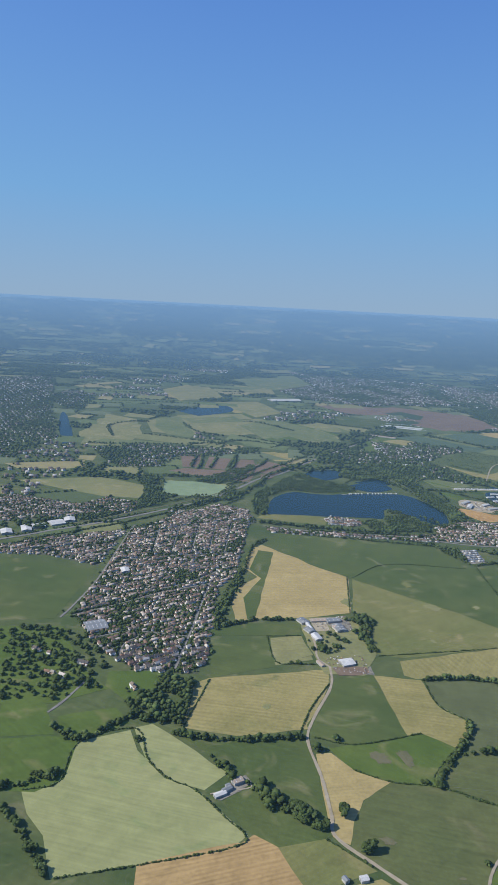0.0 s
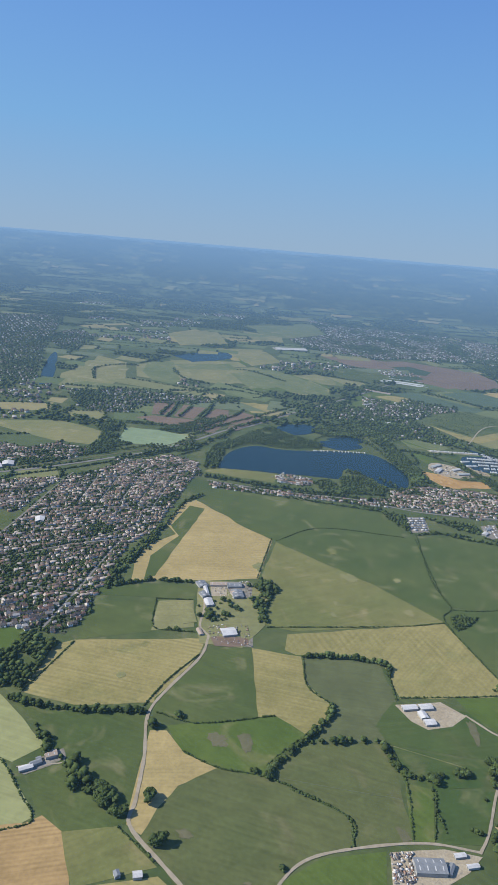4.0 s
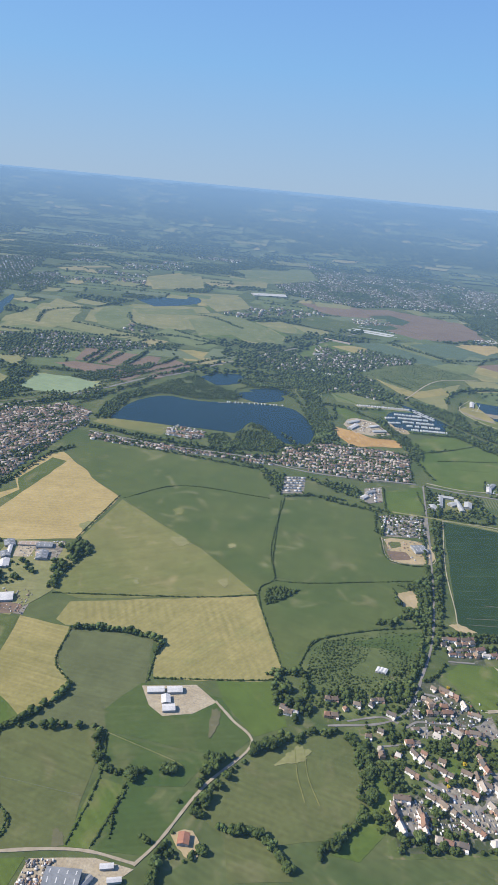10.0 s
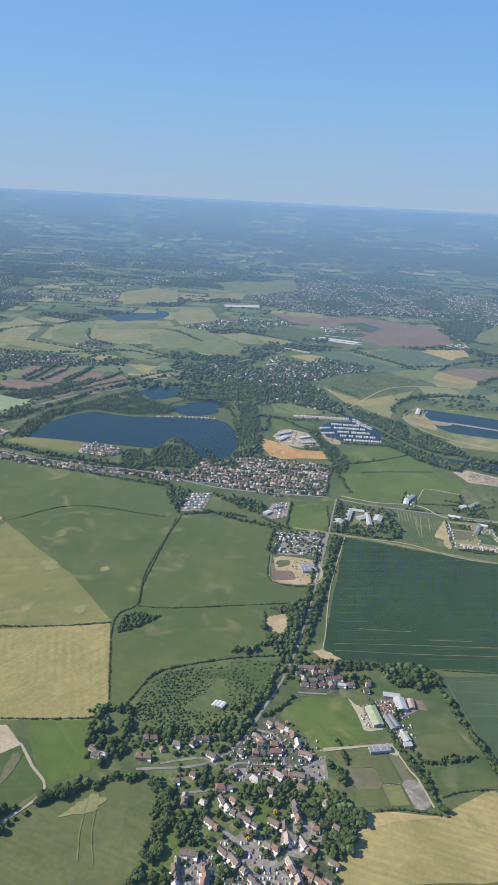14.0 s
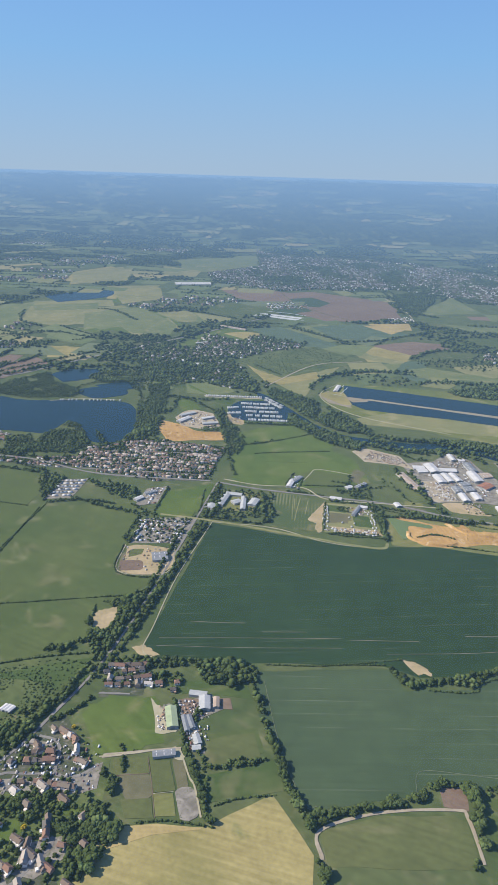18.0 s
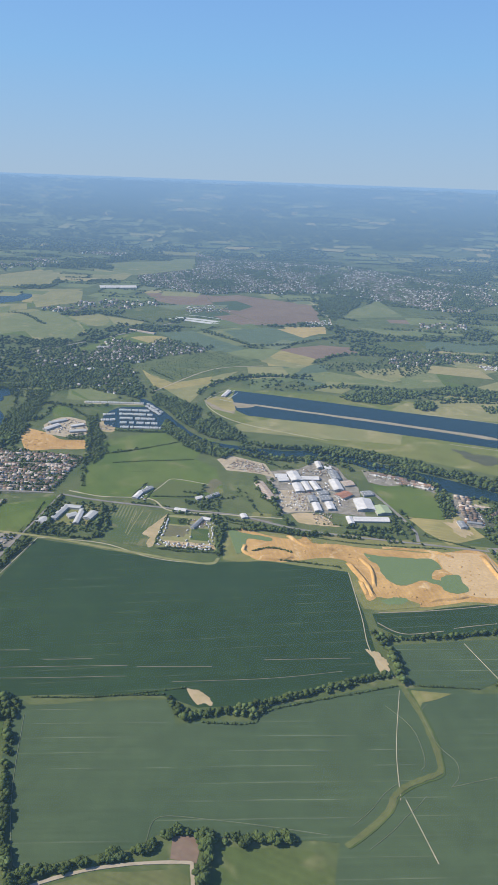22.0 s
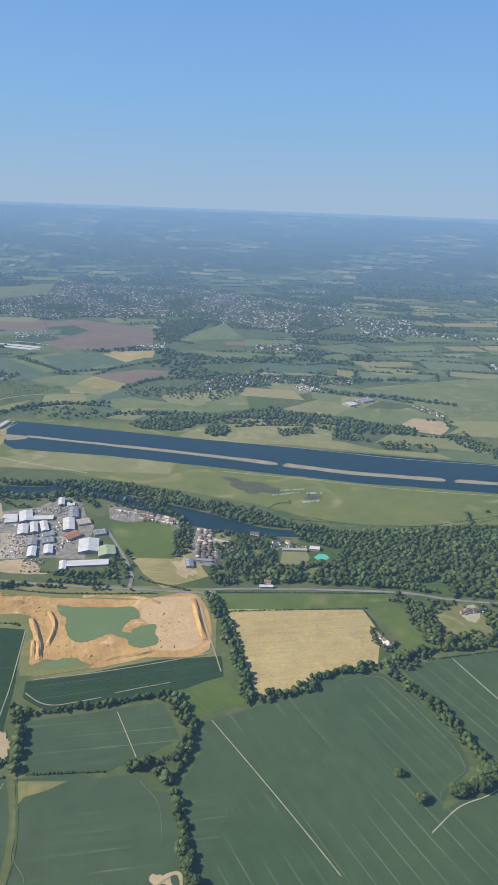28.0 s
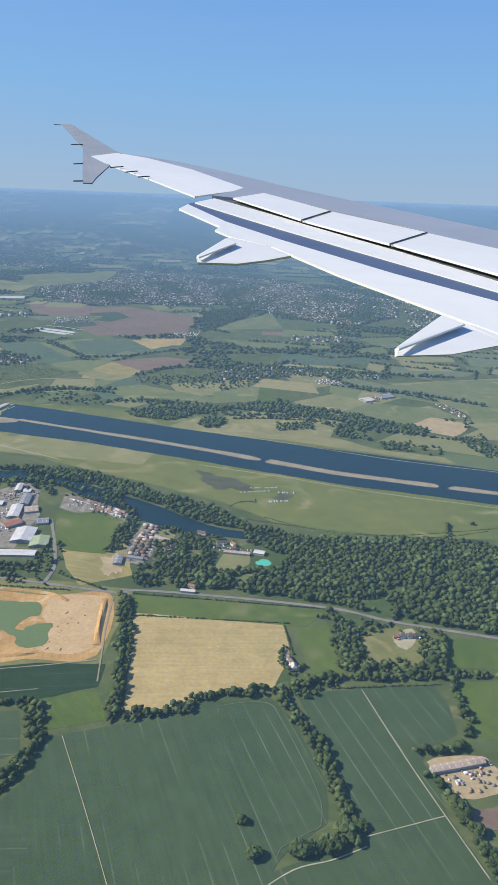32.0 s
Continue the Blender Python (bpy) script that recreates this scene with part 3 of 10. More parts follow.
# ---- fields, waters and roads ----
field("settled_ground", "TOWN", 0, "gardens, drives and small yards among houses", [(253, 1047), (323, 1090), (425, 1086), (426, 982), (364, 967), (252, 981)])
field("settled_ground", "TOWN", 0, "gardens, drives and small yards among houses", [(-14, 990), (95, 991), (204, 993), (249, 1012), (253, 972), (201, 970), (93, 968), (-1, 968)])
field("settled_ground", "TOWN", 0, "gardens, drives and small yards among houses", [(-176, 1035), (-66, 1088), (-27, 1023), (-64, 912), (-75, 847)])
field("settled_ground", "TOWN", 0, "gardens, drives and small yards among houses", [(-206, 937), (-157, 1018), (-96, 1092), (-42, 1066), (-40, 911), (-45, 792), (-61, 757), (-57, 672), (-55, 594), (-60, 564), (-115, 561), (-155, 589), (-206, 661), (-207, 764), (-209, 836)])
field("settled_ground", "TOWN", 0, "gardens, drives and small yards among houses", [(-410, 819), (-340, 863), (-278, 905), (-214, 935), (-218, 797), (-292, 821), (-407, 813)])
field("settled_ground", "TOWN", 0, "gardens, drives and small yards among houses", [(-512, 1041), (-433, 1075), (-369, 1057), (-317, 1043), (-286, 1092), (-228, 1072), (-228, 1020), (-298, 988), (-337, 974), (-445, 913)])
LAID.append([(-16, 2663), (127, 2919), (12, 3403), (211, 3248), (372, 3291), (596, 3192), (930, 2813), (913, 2347), (758, 2449), (624, 2517), (501, 2448), (380, 2436), (295, 2353), (177, 2428), (60, 2449)])
LAID.append([(676, 3270), (971, 2980), (1153, 2835), (1156, 2499), (1041, 2303), (926, 2320), (814, 2451)])
LAID.append([(250, 1714), (313, 1680), (338, 1745), (455, 1701), (442, 1657), (375, 1599), (342, 1531), (299, 1528), (252, 1535)])
LAID.append([(-419, 1463), (-335, 1518), (-227, 1532), (-103, 1530), (-47, 1564), (-53, 1510), (-141, 1456), (-222, 1431), (-241, 1329), (-279, 1306), (-345, 1333)])
LAID.append([(-787, 2193), (-742, 2397), (-628, 2212), (-586, 1950), (-636, 1960), (-715, 2063)])
LAID.append([(-1180, 2560), (-930, 2700), (-698, 1995), (-518, 1528), (-550, 1341), (-634, 1318)])
LAID.append([(808, 1699), (846, 1755), (939, 1776), (1117, 1778), (1115, 1742), (943, 1716), (859, 1654), (818, 1635)])
LAID.append([(111, 1611), (190, 1612), (262, 1585), (334, 1517), (382, 1431), (379, 1343), (311, 1364), (293, 1341), (245, 1370), (214, 1369), (181, 1406)])
field("settled_ground", "TOWN", 0, "gardens, drives and small yards among houses", [(365, 560), (398, 576), (460, 552), (489, 540), (487, 490), (454, 478), (429, 512), (393, 517)])
field("mint_field", "MINT", 1, "pale mint-green ripening crop field with a hedge edge", [(-159, 401), (-137, 412), (-137, 455), (-102, 474), (-92, 451), (-66, 423), (-42, 415), (-18, 391), (-4, 378), (-13, 368), (-66, 349), (-115, 333), (-130, 364), (-147, 381)])
field("mint_field", "MINT", 1, "small pale mint-green crop field beside a farmhouse", [(-98, 478), (-86, 484), (-22, 435), (-36, 417), (-62, 425), (-81, 443)])
field("straw_field", "CUTSTRAW", 1, "golden striped straw field cut in curved rows", [(-67, 347), (-9, 370), (21, 366), (39, 325), (-63, 307)])
field("straw_corner", "CUTSTRAW", 1, "pale straw field corner with a worn patch", [(-6, 371), (5, 382), (19, 370), (18, 368)])
field("pasture", "GRASS", 1, "bright green pasture between hedges", [(-221, 448), (-139, 462), (-136, 415), (-151, 401), (-197, 397)])
field("pasture", "GRASS", 1, "bright green pasture below a hedge", [(-212, 494), (-180, 502), (-159, 463), (-214, 452)])
field("pasture", "GRASS", 1, "small bright green pasture beside a wood", [(-162, 485), (-120, 502), (-106, 484), (-123, 468), (-152, 462)])
field("pasture", "GRASS", 1, "small green meadow beside houses", [(-139, 557), (-91, 564), (-95, 531), (-114, 515), (-136, 534)])
field("green_field", "GREEN", 1, "mid green sports field at the edge of a town", [(-416, 766), (-348, 807), (-217, 784), (-223, 693), (-224, 651), (-330, 627)])
field("green_field", "GREEN", 1, "grass field beside a road with scattered trees", [(-67, 479), (36, 485), (52, 385), (19, 371), (-3, 383), (-20, 406), (-12, 427), (-32, 452)])
field("stubble_field", "TAN", 1, "tan and olive dry stubble field with a pale spot", [(-61, 547), (-48, 558), (59, 588), (57, 561), (38, 496), (-18, 480), (-61, 485)])
field("green_field", "GREEN", 1, "green field beside the town edge", [(-52, 622), (5, 645), (9, 588), (-47, 560)])
field("stubble_field", "HAYDRY", 1, "small dry paddock beside a farm", [(5, 641), (35, 651), (45, 606), (11, 591)])
field("green_field", "GREEN", 1, "narrow green strip field along a hedge", [(-64, 660), (34, 679), (34, 655), (-59, 638)])
field("straw_margin", "STRAW", 1, "pale straw margin curving round a green strip", [(-16, 912), (5, 893), (-9, 683), (-33, 673), (-40, 711), (-40, 761), (-15, 798), (-35, 827), (-30, 894)])
field("green_field", "GREEN", 2, "dark green strip inside a straw margin", [(-20, 891), (1, 887), (-13, 690), (-22, 680), (-30, 734), (-12, 794), (-28, 820)])
field("straw_field", "STRAW", 1, "large pale straw-coloured wheat field", [(5, 893), (96, 819), (91, 715), (41, 696), (-11, 685)])
field("green_field", "GREEN", 1, "large green field below a row of houses", [(-9, 925), (6, 964), (102, 962), (256, 955), (256, 877), (158, 872), (100, 815), (49, 854)])
field("green_field", "GREEN", 1, "large green grass field with pale worn spots", [(103, 816), (154, 871), (258, 874), (275, 882), (278, 764), (291, 707), (281, 676), (212, 735)])
field("olive_field", "OLIVE", 1, "large olive dry grass field", [(103, 810), (212, 735), (279, 676), (226, 654), (135, 623), (108, 627), (115, 693), (96, 716)])
field("straw_field", "STRAWROW", 1, "long straw field with fine mown rows", [(132, 614), (281, 673), (318, 579), (303, 566), (228, 546), (218, 587), (198, 595), (141, 586), (132, 590)])
field("green_field", "GREEN", 1, "large green field beside a housing strip", [(272, 874), (359, 908), (380, 885), (394, 786), (436, 778), (420, 746), (324, 710), (290, 710), (283, 746)])
field("green_field", "GREEN", 1, "rough green field beside a wooded lane", [(292, 703), (324, 708), (420, 743), (406, 695), (426, 701), (398, 667), (345, 634), (334, 616), (327, 584), (319, 581), (280, 675)])
field("scrub_field", "SCRUB", 1, "scrubby green field dotted with bushes", [(338, 622), (363, 642), (426, 672), (431, 651), (422, 623), (393, 601), (371, 567), (337, 556), (331, 588)])
field("olive_field", "GREEN", 1, "green field beside a farm lane", [(39, 500), (57, 547), (66, 573), (100, 583), (119, 498), (76, 480), (43, 485)])
field("straw_field", "TAN", 1, "tan ripening field with a curved hedge", [(103, 584), (144, 582), (153, 542), (172, 522), (166, 502), (154, 487), (130, 502), (119, 498)])
field("crop_field", "SAGE", 1, "smooth sage green crop field", [(147, 581), (213, 587), (222, 540), (205, 507), (212, 491), (163, 478), (173, 526), (152, 549)])
field("green_field", "GRASS", 1, "green pasture with bare brown patches", [(56, 472), (130, 500), (154, 485), (131, 452), (131, 438), (98, 440), (71, 450)])
field("straw_field", "STRAW", 1, "triangular bare straw field beside a lane", [(45, 464), (55, 466), (72, 447), (96, 439), (74, 420), (67, 400), (62, 379), (53, 384)])
field("olive_field", "OLIVED", 1, "large dark olive field with worn patches", [(97, 438), (133, 437), (184, 416), (186, 396), (162, 382), (146, 368), (139, 338), (114, 331), (64, 375), (68, 398), (77, 418)])
field("green_field", "OLIVED", 1, "green pasture crossed by faint paths", [(160, 476), (214, 489), (223, 407), (190, 397), (185, 418), (136, 442), (146, 465)])
field("green_field", "GRASSD", 1, "green pasture below a farmyard", [(215, 487), (284, 486), (274, 462), (241, 453), (224, 455)])
field("green_field", "GRASS", 1, "narrow bright green paddock", [(224, 453), (241, 451), (236, 410), (224, 408)])
field("green_field", "GRASSD", 1, "green paddock beside a lane", [(245, 453), (281, 458), (267, 414), (238, 409)])
field("green_field", "GRASSD", 1, "green field surrounding a white-roofed farm", [(207, 507), (222, 538), (279, 539), (305, 508), (295, 491), (215, 490)])
field("green_field", "GRASS", 1, "green field beside a farm track", [(273, 556), (313, 567), (327, 527), (309, 513), (282, 539)])
field("olive_field", "OLIVE", 1, "olive paddock with small white buildings", [(18, 370), (48, 380), (76, 359), (36, 339)])
field("straw_field", "TAN", 1, "pale tan field below a hedge", [(31, 336), (79, 352), (110, 333), (46, 311)])
field("green_field", "GRASS", 1, "bright green field below a country road", [(145, 360), (169, 382), (206, 395), (204, 348), (142, 336)])
field("olive_field", "OLIVED", 1, "rounded olive pasture with fence lines and worn tracks", [(288, 445), (301, 483), (334, 513), (367, 534), (381, 515), (384, 482), (366, 450), (332, 437), (301, 439)])
field("olive_field", "OLIVED", 1, "small olive field below a hedge", [(307, 433), (327, 438), (346, 419), (314, 410)])
field("green_field", "GRASS", 1, "green strip beside a village edge", [(385, 496), (395, 497), (399, 470), (380, 440), (367, 440), (386, 470)])
field("green_field", "GRASS", 1, "bright green village field", [(441, 611), (452, 630), (485, 633), (493, 604), (486, 590), (463, 582)])
field("straw_field", "TAN", 1, "pale tan wheat field below a village", [(485, 518), (495, 537), (542, 547), (573, 576), (600, 544), (602, 523), (485, 490)])
field("green_field", "GRASS", 1, "green paddock below a village street", [(442, 619), (481, 636), (499, 600), (462, 583)])
field("green_field", "GREEN", 1, "green paddock with dry patches", [(521, 610), (554, 624), (562, 607), (533, 588)])
field("green_field", "GRASSD", 1, "dark green paddock between hedges", [(530, 579), (571, 601), (579, 582), (539, 565)])
field("dark_crop_field", "DARK", 1, "vast dark blue-green crop field with tramlines", [(458, 885), (456, 683), (474, 675), (599, 699), (635, 706), (660, 700), (709, 713), (749, 737), (790, 759), (779, 783), (785, 761), (753, 889), (678, 891), (631, 878), (584, 873)])
field("crop_field", "CROP", 1, "large grey-green crop field with tramlines", [(544, 677), (642, 702), (648, 680), (666, 686), (699, 693), (709, 709), (792, 746), (807, 676), (778, 637), (758, 618), (684, 608), (659, 604), (654, 595), (595, 572), (556, 635)])
field("meadow", "OLIVED", 1, "green rounded meadow inside a farm track", [(604, 559), (637, 576), (676, 585), (682, 582), (687, 556), (610, 541)])
field("brown_plot", "SOIL", 1, "bare brown plot among trees", [(670, 603), (684, 607), (684, 592), (672, 592)])
field("plot", "GREEN", 1, "rough green plot with bare strips", [(696, 602), (743, 608), (759, 597), (745, 565), (698, 555)])
field("crop_field", "CROP", 1, "grey-green crop field beside a curved ditch", [(817, 741), (869, 753), (888, 730), (898, 688), (889, 658), (875, 613), (812, 596), (797, 634), (793, 650), (819, 674), (815, 702)])
field("crop_field", "CROP", 1, "small grey-green crop field between tree belts", [(791, 791), (873, 815), (889, 785), (850, 756), (804, 751)])
field("quarry_bank", "OLIVE", 0, "olive grass bank round a quarry", [(626, 944), (699, 957), (897, 964), (904, 871), (820, 835), (770, 837), (755, 884), (640, 888)])
field("green_field", "GRASS", 1, "bright green corner field", [(874, 826), (914, 842), (929, 821), (893, 804)])
field("straw_field", "STRAW", 1, "golden straw field bordered by dark trees", [(910, 932), (1024, 942), (1033, 904), (1026, 872), (994, 862), (968, 841), (938, 828), (926, 877)])
field("green_field", "GRASS", 1, "narrow green field along a main road", [(900, 956), (1055, 970), (1041, 946), (909, 935)])
field("crop_field", "CROPD", 1, "huge grey-green crop field with curved tramlines", [(896, 794), (937, 816), (987, 848), (1026, 860), (1045, 841), (1065, 801), (1068, 774), (1050, 755), (1046, 748), (1034, 720), (1000, 678), (931, 664), (932, 648), (922, 673), (895, 743), (906, 774)])
field("crop_field", "CROPD", 1, "grey-green crop field with tramlines and a pale track", [(1044, 867), (1086, 883), (1133, 896), (1140, 878), (1143, 855), (1123, 838), (1120, 827), (1128, 808), (1131, 791), (1092, 769), (1085, 784), (1077, 804), (1066, 824), (1055, 848)])
field("crop_field", "CROPD", 1, "grey-green crop corner below a pale track", [(1092, 768), (1131, 789), (1142, 770), (1152, 753), (1065, 735), (1075, 753)])
field("crop_field", "CROPD", 1, "grey-green crop field beyond a pale track", [(1090, 770), (1131, 791), (1156, 748), (1154, 736), (1088, 723), (1068, 750)])
field("green_field", "GRASS", 1, "light green field behind a farmyard", [(1145, 901), (1208, 919), (1193, 851), (1151, 856)])
field("green_field", "GRASS", 1, "green paddock beside woodland", [(1035, 938), (1058, 952), (1073, 898), (1054, 888)])
field("green_field", "GRASS", 1, "green field below a main road", [(1142, 953), (1217, 959), (1210, 929), (1147, 921)])
field("park", "OLIVE", 1, "pale parkland lawn with scattered trees", [(1079, 943), (1109, 960), (1133, 944), (1124, 916), (1084, 910)])
field("lakeside_grass", "PASTURE", 0, "wide pale green grassland round a rowing lake", [(524, 1334), (541, 1429), (857, 1431), (1167, 1343), (1319, 1313), (1489, 1275), (1425, 1132), (1213, 1132), (1113, 1114), (1058, 1106), (996, 1116), (936, 1150), (815, 1187), (718, 1212), (593, 1259), (540, 1298)])
field("meadow", "GRASS", 1, "rough green meadow with hedges", [(438, 1051), (439, 1089), (538, 1168), (561, 1111), (589, 1090), (611, 1027), (537, 993), (458, 988)])
field("green_field", "GRASS", 1, "green field beside an industrial estate", [(775, 1089), (850, 1085), (853, 1015), (806, 1038)])
field("olive_field", "TAN", 1, "dry pale field with sandy spots", [(813, 1013), (865, 1037), (888, 986), (852, 962), (830, 986)])
field("green_field", "SCRUB", 1, "small meadow between sheds", [(613, 1062), (638, 1067), (676, 997), (652, 985)])
field("mint_field", "MINT", 1, "pale mint-green field among trees", [(-191, 1157), (-203, 1227), (-85, 1224), (-104, 1159)])
field("green_field", "HAYDRY", 1, "olive green field", [(-486, 1616), (-505, 1829), (-408, 1858), (-345, 1642), (-371, 1550), (-423, 1499)])
field("green_field", "GRASS", 1, "green field", [(-343, 1813), (-278, 1934), (-195, 1751), (-269, 1659)])
field("green_field", "HAYDRY", 1, "long olive field", [(-238, 1804), (-68, 1981), (63, 1856), (-108, 1720)])
field("green_field", "GRASS", 1, "green field", [(2, 1829), (148, 1763), (95, 1661), (7, 1704)])
field("green_field", "TAN", 1, "tan field", [(-419, 2443), (-303, 2657), (-240, 2425), (-347, 2248)])
field("green_field", "GRASS", 1, "green field", [(-178, 2164), (-161, 2241), (-56, 2208), (-35, 2057), (-105, 2002)])
field("green_field", "TAN", 1, "tan field", [(-52, 1520), (31, 1531), (26, 1449), (-7, 1440)])
field("green_field", "HAYDRY", 1, "long green field", [(-312, 1962), (-124, 2044), (-89, 1969), (-255, 1873)])
field("green_field", "HAYDRY", 1, "olive field", [(-227, 1770), (-64, 1977), (153, 1760), (134, 1683), (28, 1752), (-162, 1717)])
field("scrub_field", "SCRUB", 1, "rough scrub field", [(339, 1540), (425, 1649), (556, 1595), (479, 1451), (408, 1450)])
field("brown_field", "SOIL", 1, "red-brown ploughed field", [(123, 2310), (287, 2357), (425, 2280), (276, 2153)])
field("brown_field", "SOIL", 1, "broad red-brown ploughed field", [(400, 1959), (458, 2197), (610, 2295), (652, 2056), (538, 1968)])
field("crop_field", "CROP", 1, "grey-green field", [(324, 2151), (451, 2194), (395, 1994), (295, 2056)])
field("brown_field", "SOIL", 1, "red-brown ploughed field", [(564, 1706), (674, 1793), (746, 1788), (663, 1658)])
field("straw_field", "STRAW", 1, "straw-coloured field", [(565, 1692), (663, 1653), (664, 1600), (564, 1633)])
field("green_field", "CROPF", 1, "grey-green field", [(471, 1892), (595, 1931), (674, 1862), (554, 1767)])
field("straw_field", "STRAW", 1, "small yellow field", [(573, 1956), (668, 1990), (676, 1914), (598, 1899)])
field("green_field", "CROPF", 1, "grey-green field", [(456, 1913), (590, 1942), (603, 1795), (502, 1805)])
field("green_field", "HAYDRY", 1, "dry grass field", [(969, 1543), (1069, 1681), (1156, 1651), (1039, 1501)])
field("green_field", "HAYDRY", 1, "olive field", [(1085, 1515), (1179, 1589), (1211, 1551), (1135, 1472)])
field("green_field", "CROPF", 1, "grey-green field", [(788, 1858), (1017, 1937), (1123, 1906), (1000, 1824), (844, 1812)])
field("green_field", "HAYDRY", 1, "olive field", [(1119, 1717), (1344, 1831), (1287, 1502), (1238, 1559), (1185, 1660)])
field("green_field", "HAYDRY", 1, "green field on the slope", [(924, 1719), (1013, 1794), (1069, 1722), (974, 1632)])
field("green_field", "GRASS", 1, "green plot", [(871, 1601), (932, 1658), (982, 1598), (921, 1528)])
field("green_field", "HAYDRY", 0, "olive field", [(496, 1330), (394, 1448), (477, 1570), (547, 1582), (524, 1485), (500, 1401)])
field("green_field", "CROPF", 1, "grey-green field", [(629, 1526), (688, 1582), (762, 1531), (693, 1460)])
field("green_field", "GRASS", 1, "meadow", [(425, 1146), (499, 1206), (567, 1182), (541, 1037), (442, 1038)])
field("green_field", "HAYDRY", 0, "green margin field", [(585, 1251), (633, 1290), (821, 1277), (815, 1230), (675, 1227), (595, 1229)])
field("green_field", "OLIVE", 1, "grass bank below a lake", [(-28, 1035), (-5, 1082), (81, 1072), (79, 1020)])
field("straw_field", "TAN", 1, "tan field", [(-450, 2513), (-391, 2689), (-289, 2588), (-305, 2383), (-392, 2301)])
field("green_field", "HAYDRY", 1, "olive field", [(-470, 1165), (-330, 1221), (-241, 1181), (-229, 1103), (-297, 1101)])
field("green_field", "HAYDRY", 1, "olive field", [(-499, 1629), (-476, 1806), (-376, 1777), (-343, 1504), (-448, 1485)])
field("green_field", "HAYDRY", 1, "olive field", [(-374, 1841), (-283, 1974), (-15, 1920), (-238, 1675), (-327, 1686)])
field("yard", "DRIVES", 1, "wide worn yard of an industrial estate", [(650, 1091), (658, 1099), (689, 1112), (710, 1148), (734, 1128), (743, 1103), (760, 1075), (769, 1005), (733, 1006), (711, 1002), (682, 991), (671, 1031)])
field("car_park", "YARD", 2, "brown gravel car park with rows of cars", [(671, 1048), (700, 1054), (711, 1002), (683, 994)])
field("bare_ground", "SANDY", 1, "bare tan ground above a main road", [(692, 991), (711, 999), (728, 993), (737, 980), (744, 975), (715, 973), (698, 977)])
field("plot", "OLIVE", 2, "dry garden plot beside a main road", [(652, 988), (672, 987), (672, 977), (651, 977)])
field("plot", "SOILP", 2, "bare tan garden plot", [(651, 975), (672, 974), (671, 968), (651, 968)])
field("bare_ground", "SOILP", 2, "worn bare ground in a rough field", [(590, 1026), (592, 1060), (605, 1053), (600, 1034), (602, 1015)])
field("yard", "YARD", 1, "gravel yard with scrap heaps", [(585, 1120), (599, 1136), (646, 1120), (663, 1081), (644, 1088), (603, 1089)])
field("yard", "YARD", 2, "pale concrete farmyard apron", [(222, 536), (259, 548), (277, 535), (264, 520), (245, 512), (233, 519)])
field("yard", "YARD", 1, "farm hardstanding with machinery", [(209, 396), (242, 405), (264, 404), (254, 391), (239, 379), (209, 374)])
field("yard", "DRIVES", 1, "farm hardstanding", [(38, 686), (84, 704), (94, 671), (70, 654), (49, 649)])
field("yard", "DRIVES", 1, "farm hardstanding with a barn", [(57, 611), (96, 622), (102, 587), (65, 585)])
field("yard", "SANDY", 1, "scrapyard hardstanding behind a barn", [(1123, 827), (1158, 838), (1164, 815), (1136, 805)])
field("yard", "SOILP", 1, "worn depot yard", [(390, 808), (436, 825), (436, 784), (392, 774)])
field("bare_patch", "SANDY", 2, "bare works patch", [(403, 716), (420, 727), (422, 700), (406, 695)])
field("brown_plot", "SOIL", 1, "bare brown ring plot", [(1146, 796), (1160, 802), (1163, 789), (1145, 787)])
field("bare_patch", "SANDY", 3, "bare sandy patch at a field corner", [(770, 781), (781, 780), (789, 762), (779, 759)])
field("bare_patch", "SANDY", 3, "bare sandy patch", [(647, 714), (656, 716), (670, 704), (657, 700)])
field("bare_patch", "SANDY", 3, "bare sandy patch at a field corner", [(446, 682), (453, 688), (473, 677), (453, 675)])
field("bare_patch", "SANDY", 3, "bare sandy patch", [(886, 688), (897, 692), (904, 674), (890, 683)])
field("village_gardens", "GARDEN", 0, "green village gardens with hedges and paths", [(345, 566), (398, 598), (445, 618), (471, 581), (479, 549), (500, 537), (493, 471), (397, 446), (390, 499), (357, 529)])
field("village_ground", "TOWN", 0, "village gardens, drives and small yards", [(410, 590), (430, 608), (456, 581), (468, 565), (465, 550), (437, 542), (411, 546)])
field("village_ground", "TOWN", 0, "village gardens, drives and small yards", [(396, 486), (414, 494), (443, 491), (467, 509), (487, 492), (484, 472), (402, 450)])
field("village_ground", "TOWN", 0, "village gardens, drives and small yards", [(441, 660), (468, 661), (473, 636), (444, 627)])
field("burnt_patch", "SCRUBD", 3, "dark marsh patch in a meadow", [(883, 1226), (896, 1232), (907, 1221), (927, 1217), (944, 1209), (960, 1195), (954, 1183), (936, 1185), (918, 1180), (906, 1189), (895, 1203), (889, 1212)])
field("burnt_patch", "SCRUBD", 3, "bare grey patch ringed by white strips", [(985, 1184), (993, 1190), (1003, 1187), (1004, 1179), (995, 1169), (987, 1170), (983, 1175)])
field("garden_lawn", "HAYDRY", 2, "worn lawn among riverside gardens", [(885, 1070), (895, 1075), (905, 1064), (905, 1048), (895, 1041), (887, 1051)])
field("garden_lawn", "HAY", 2, "sunlit lawn with scattered trees", [(923, 1009), (951, 1017), (967, 1015), (983, 1010), (1004, 1019), (1031, 1027), (1036, 1013), (1014, 997), (983, 988), (948, 982), (923, 985)])
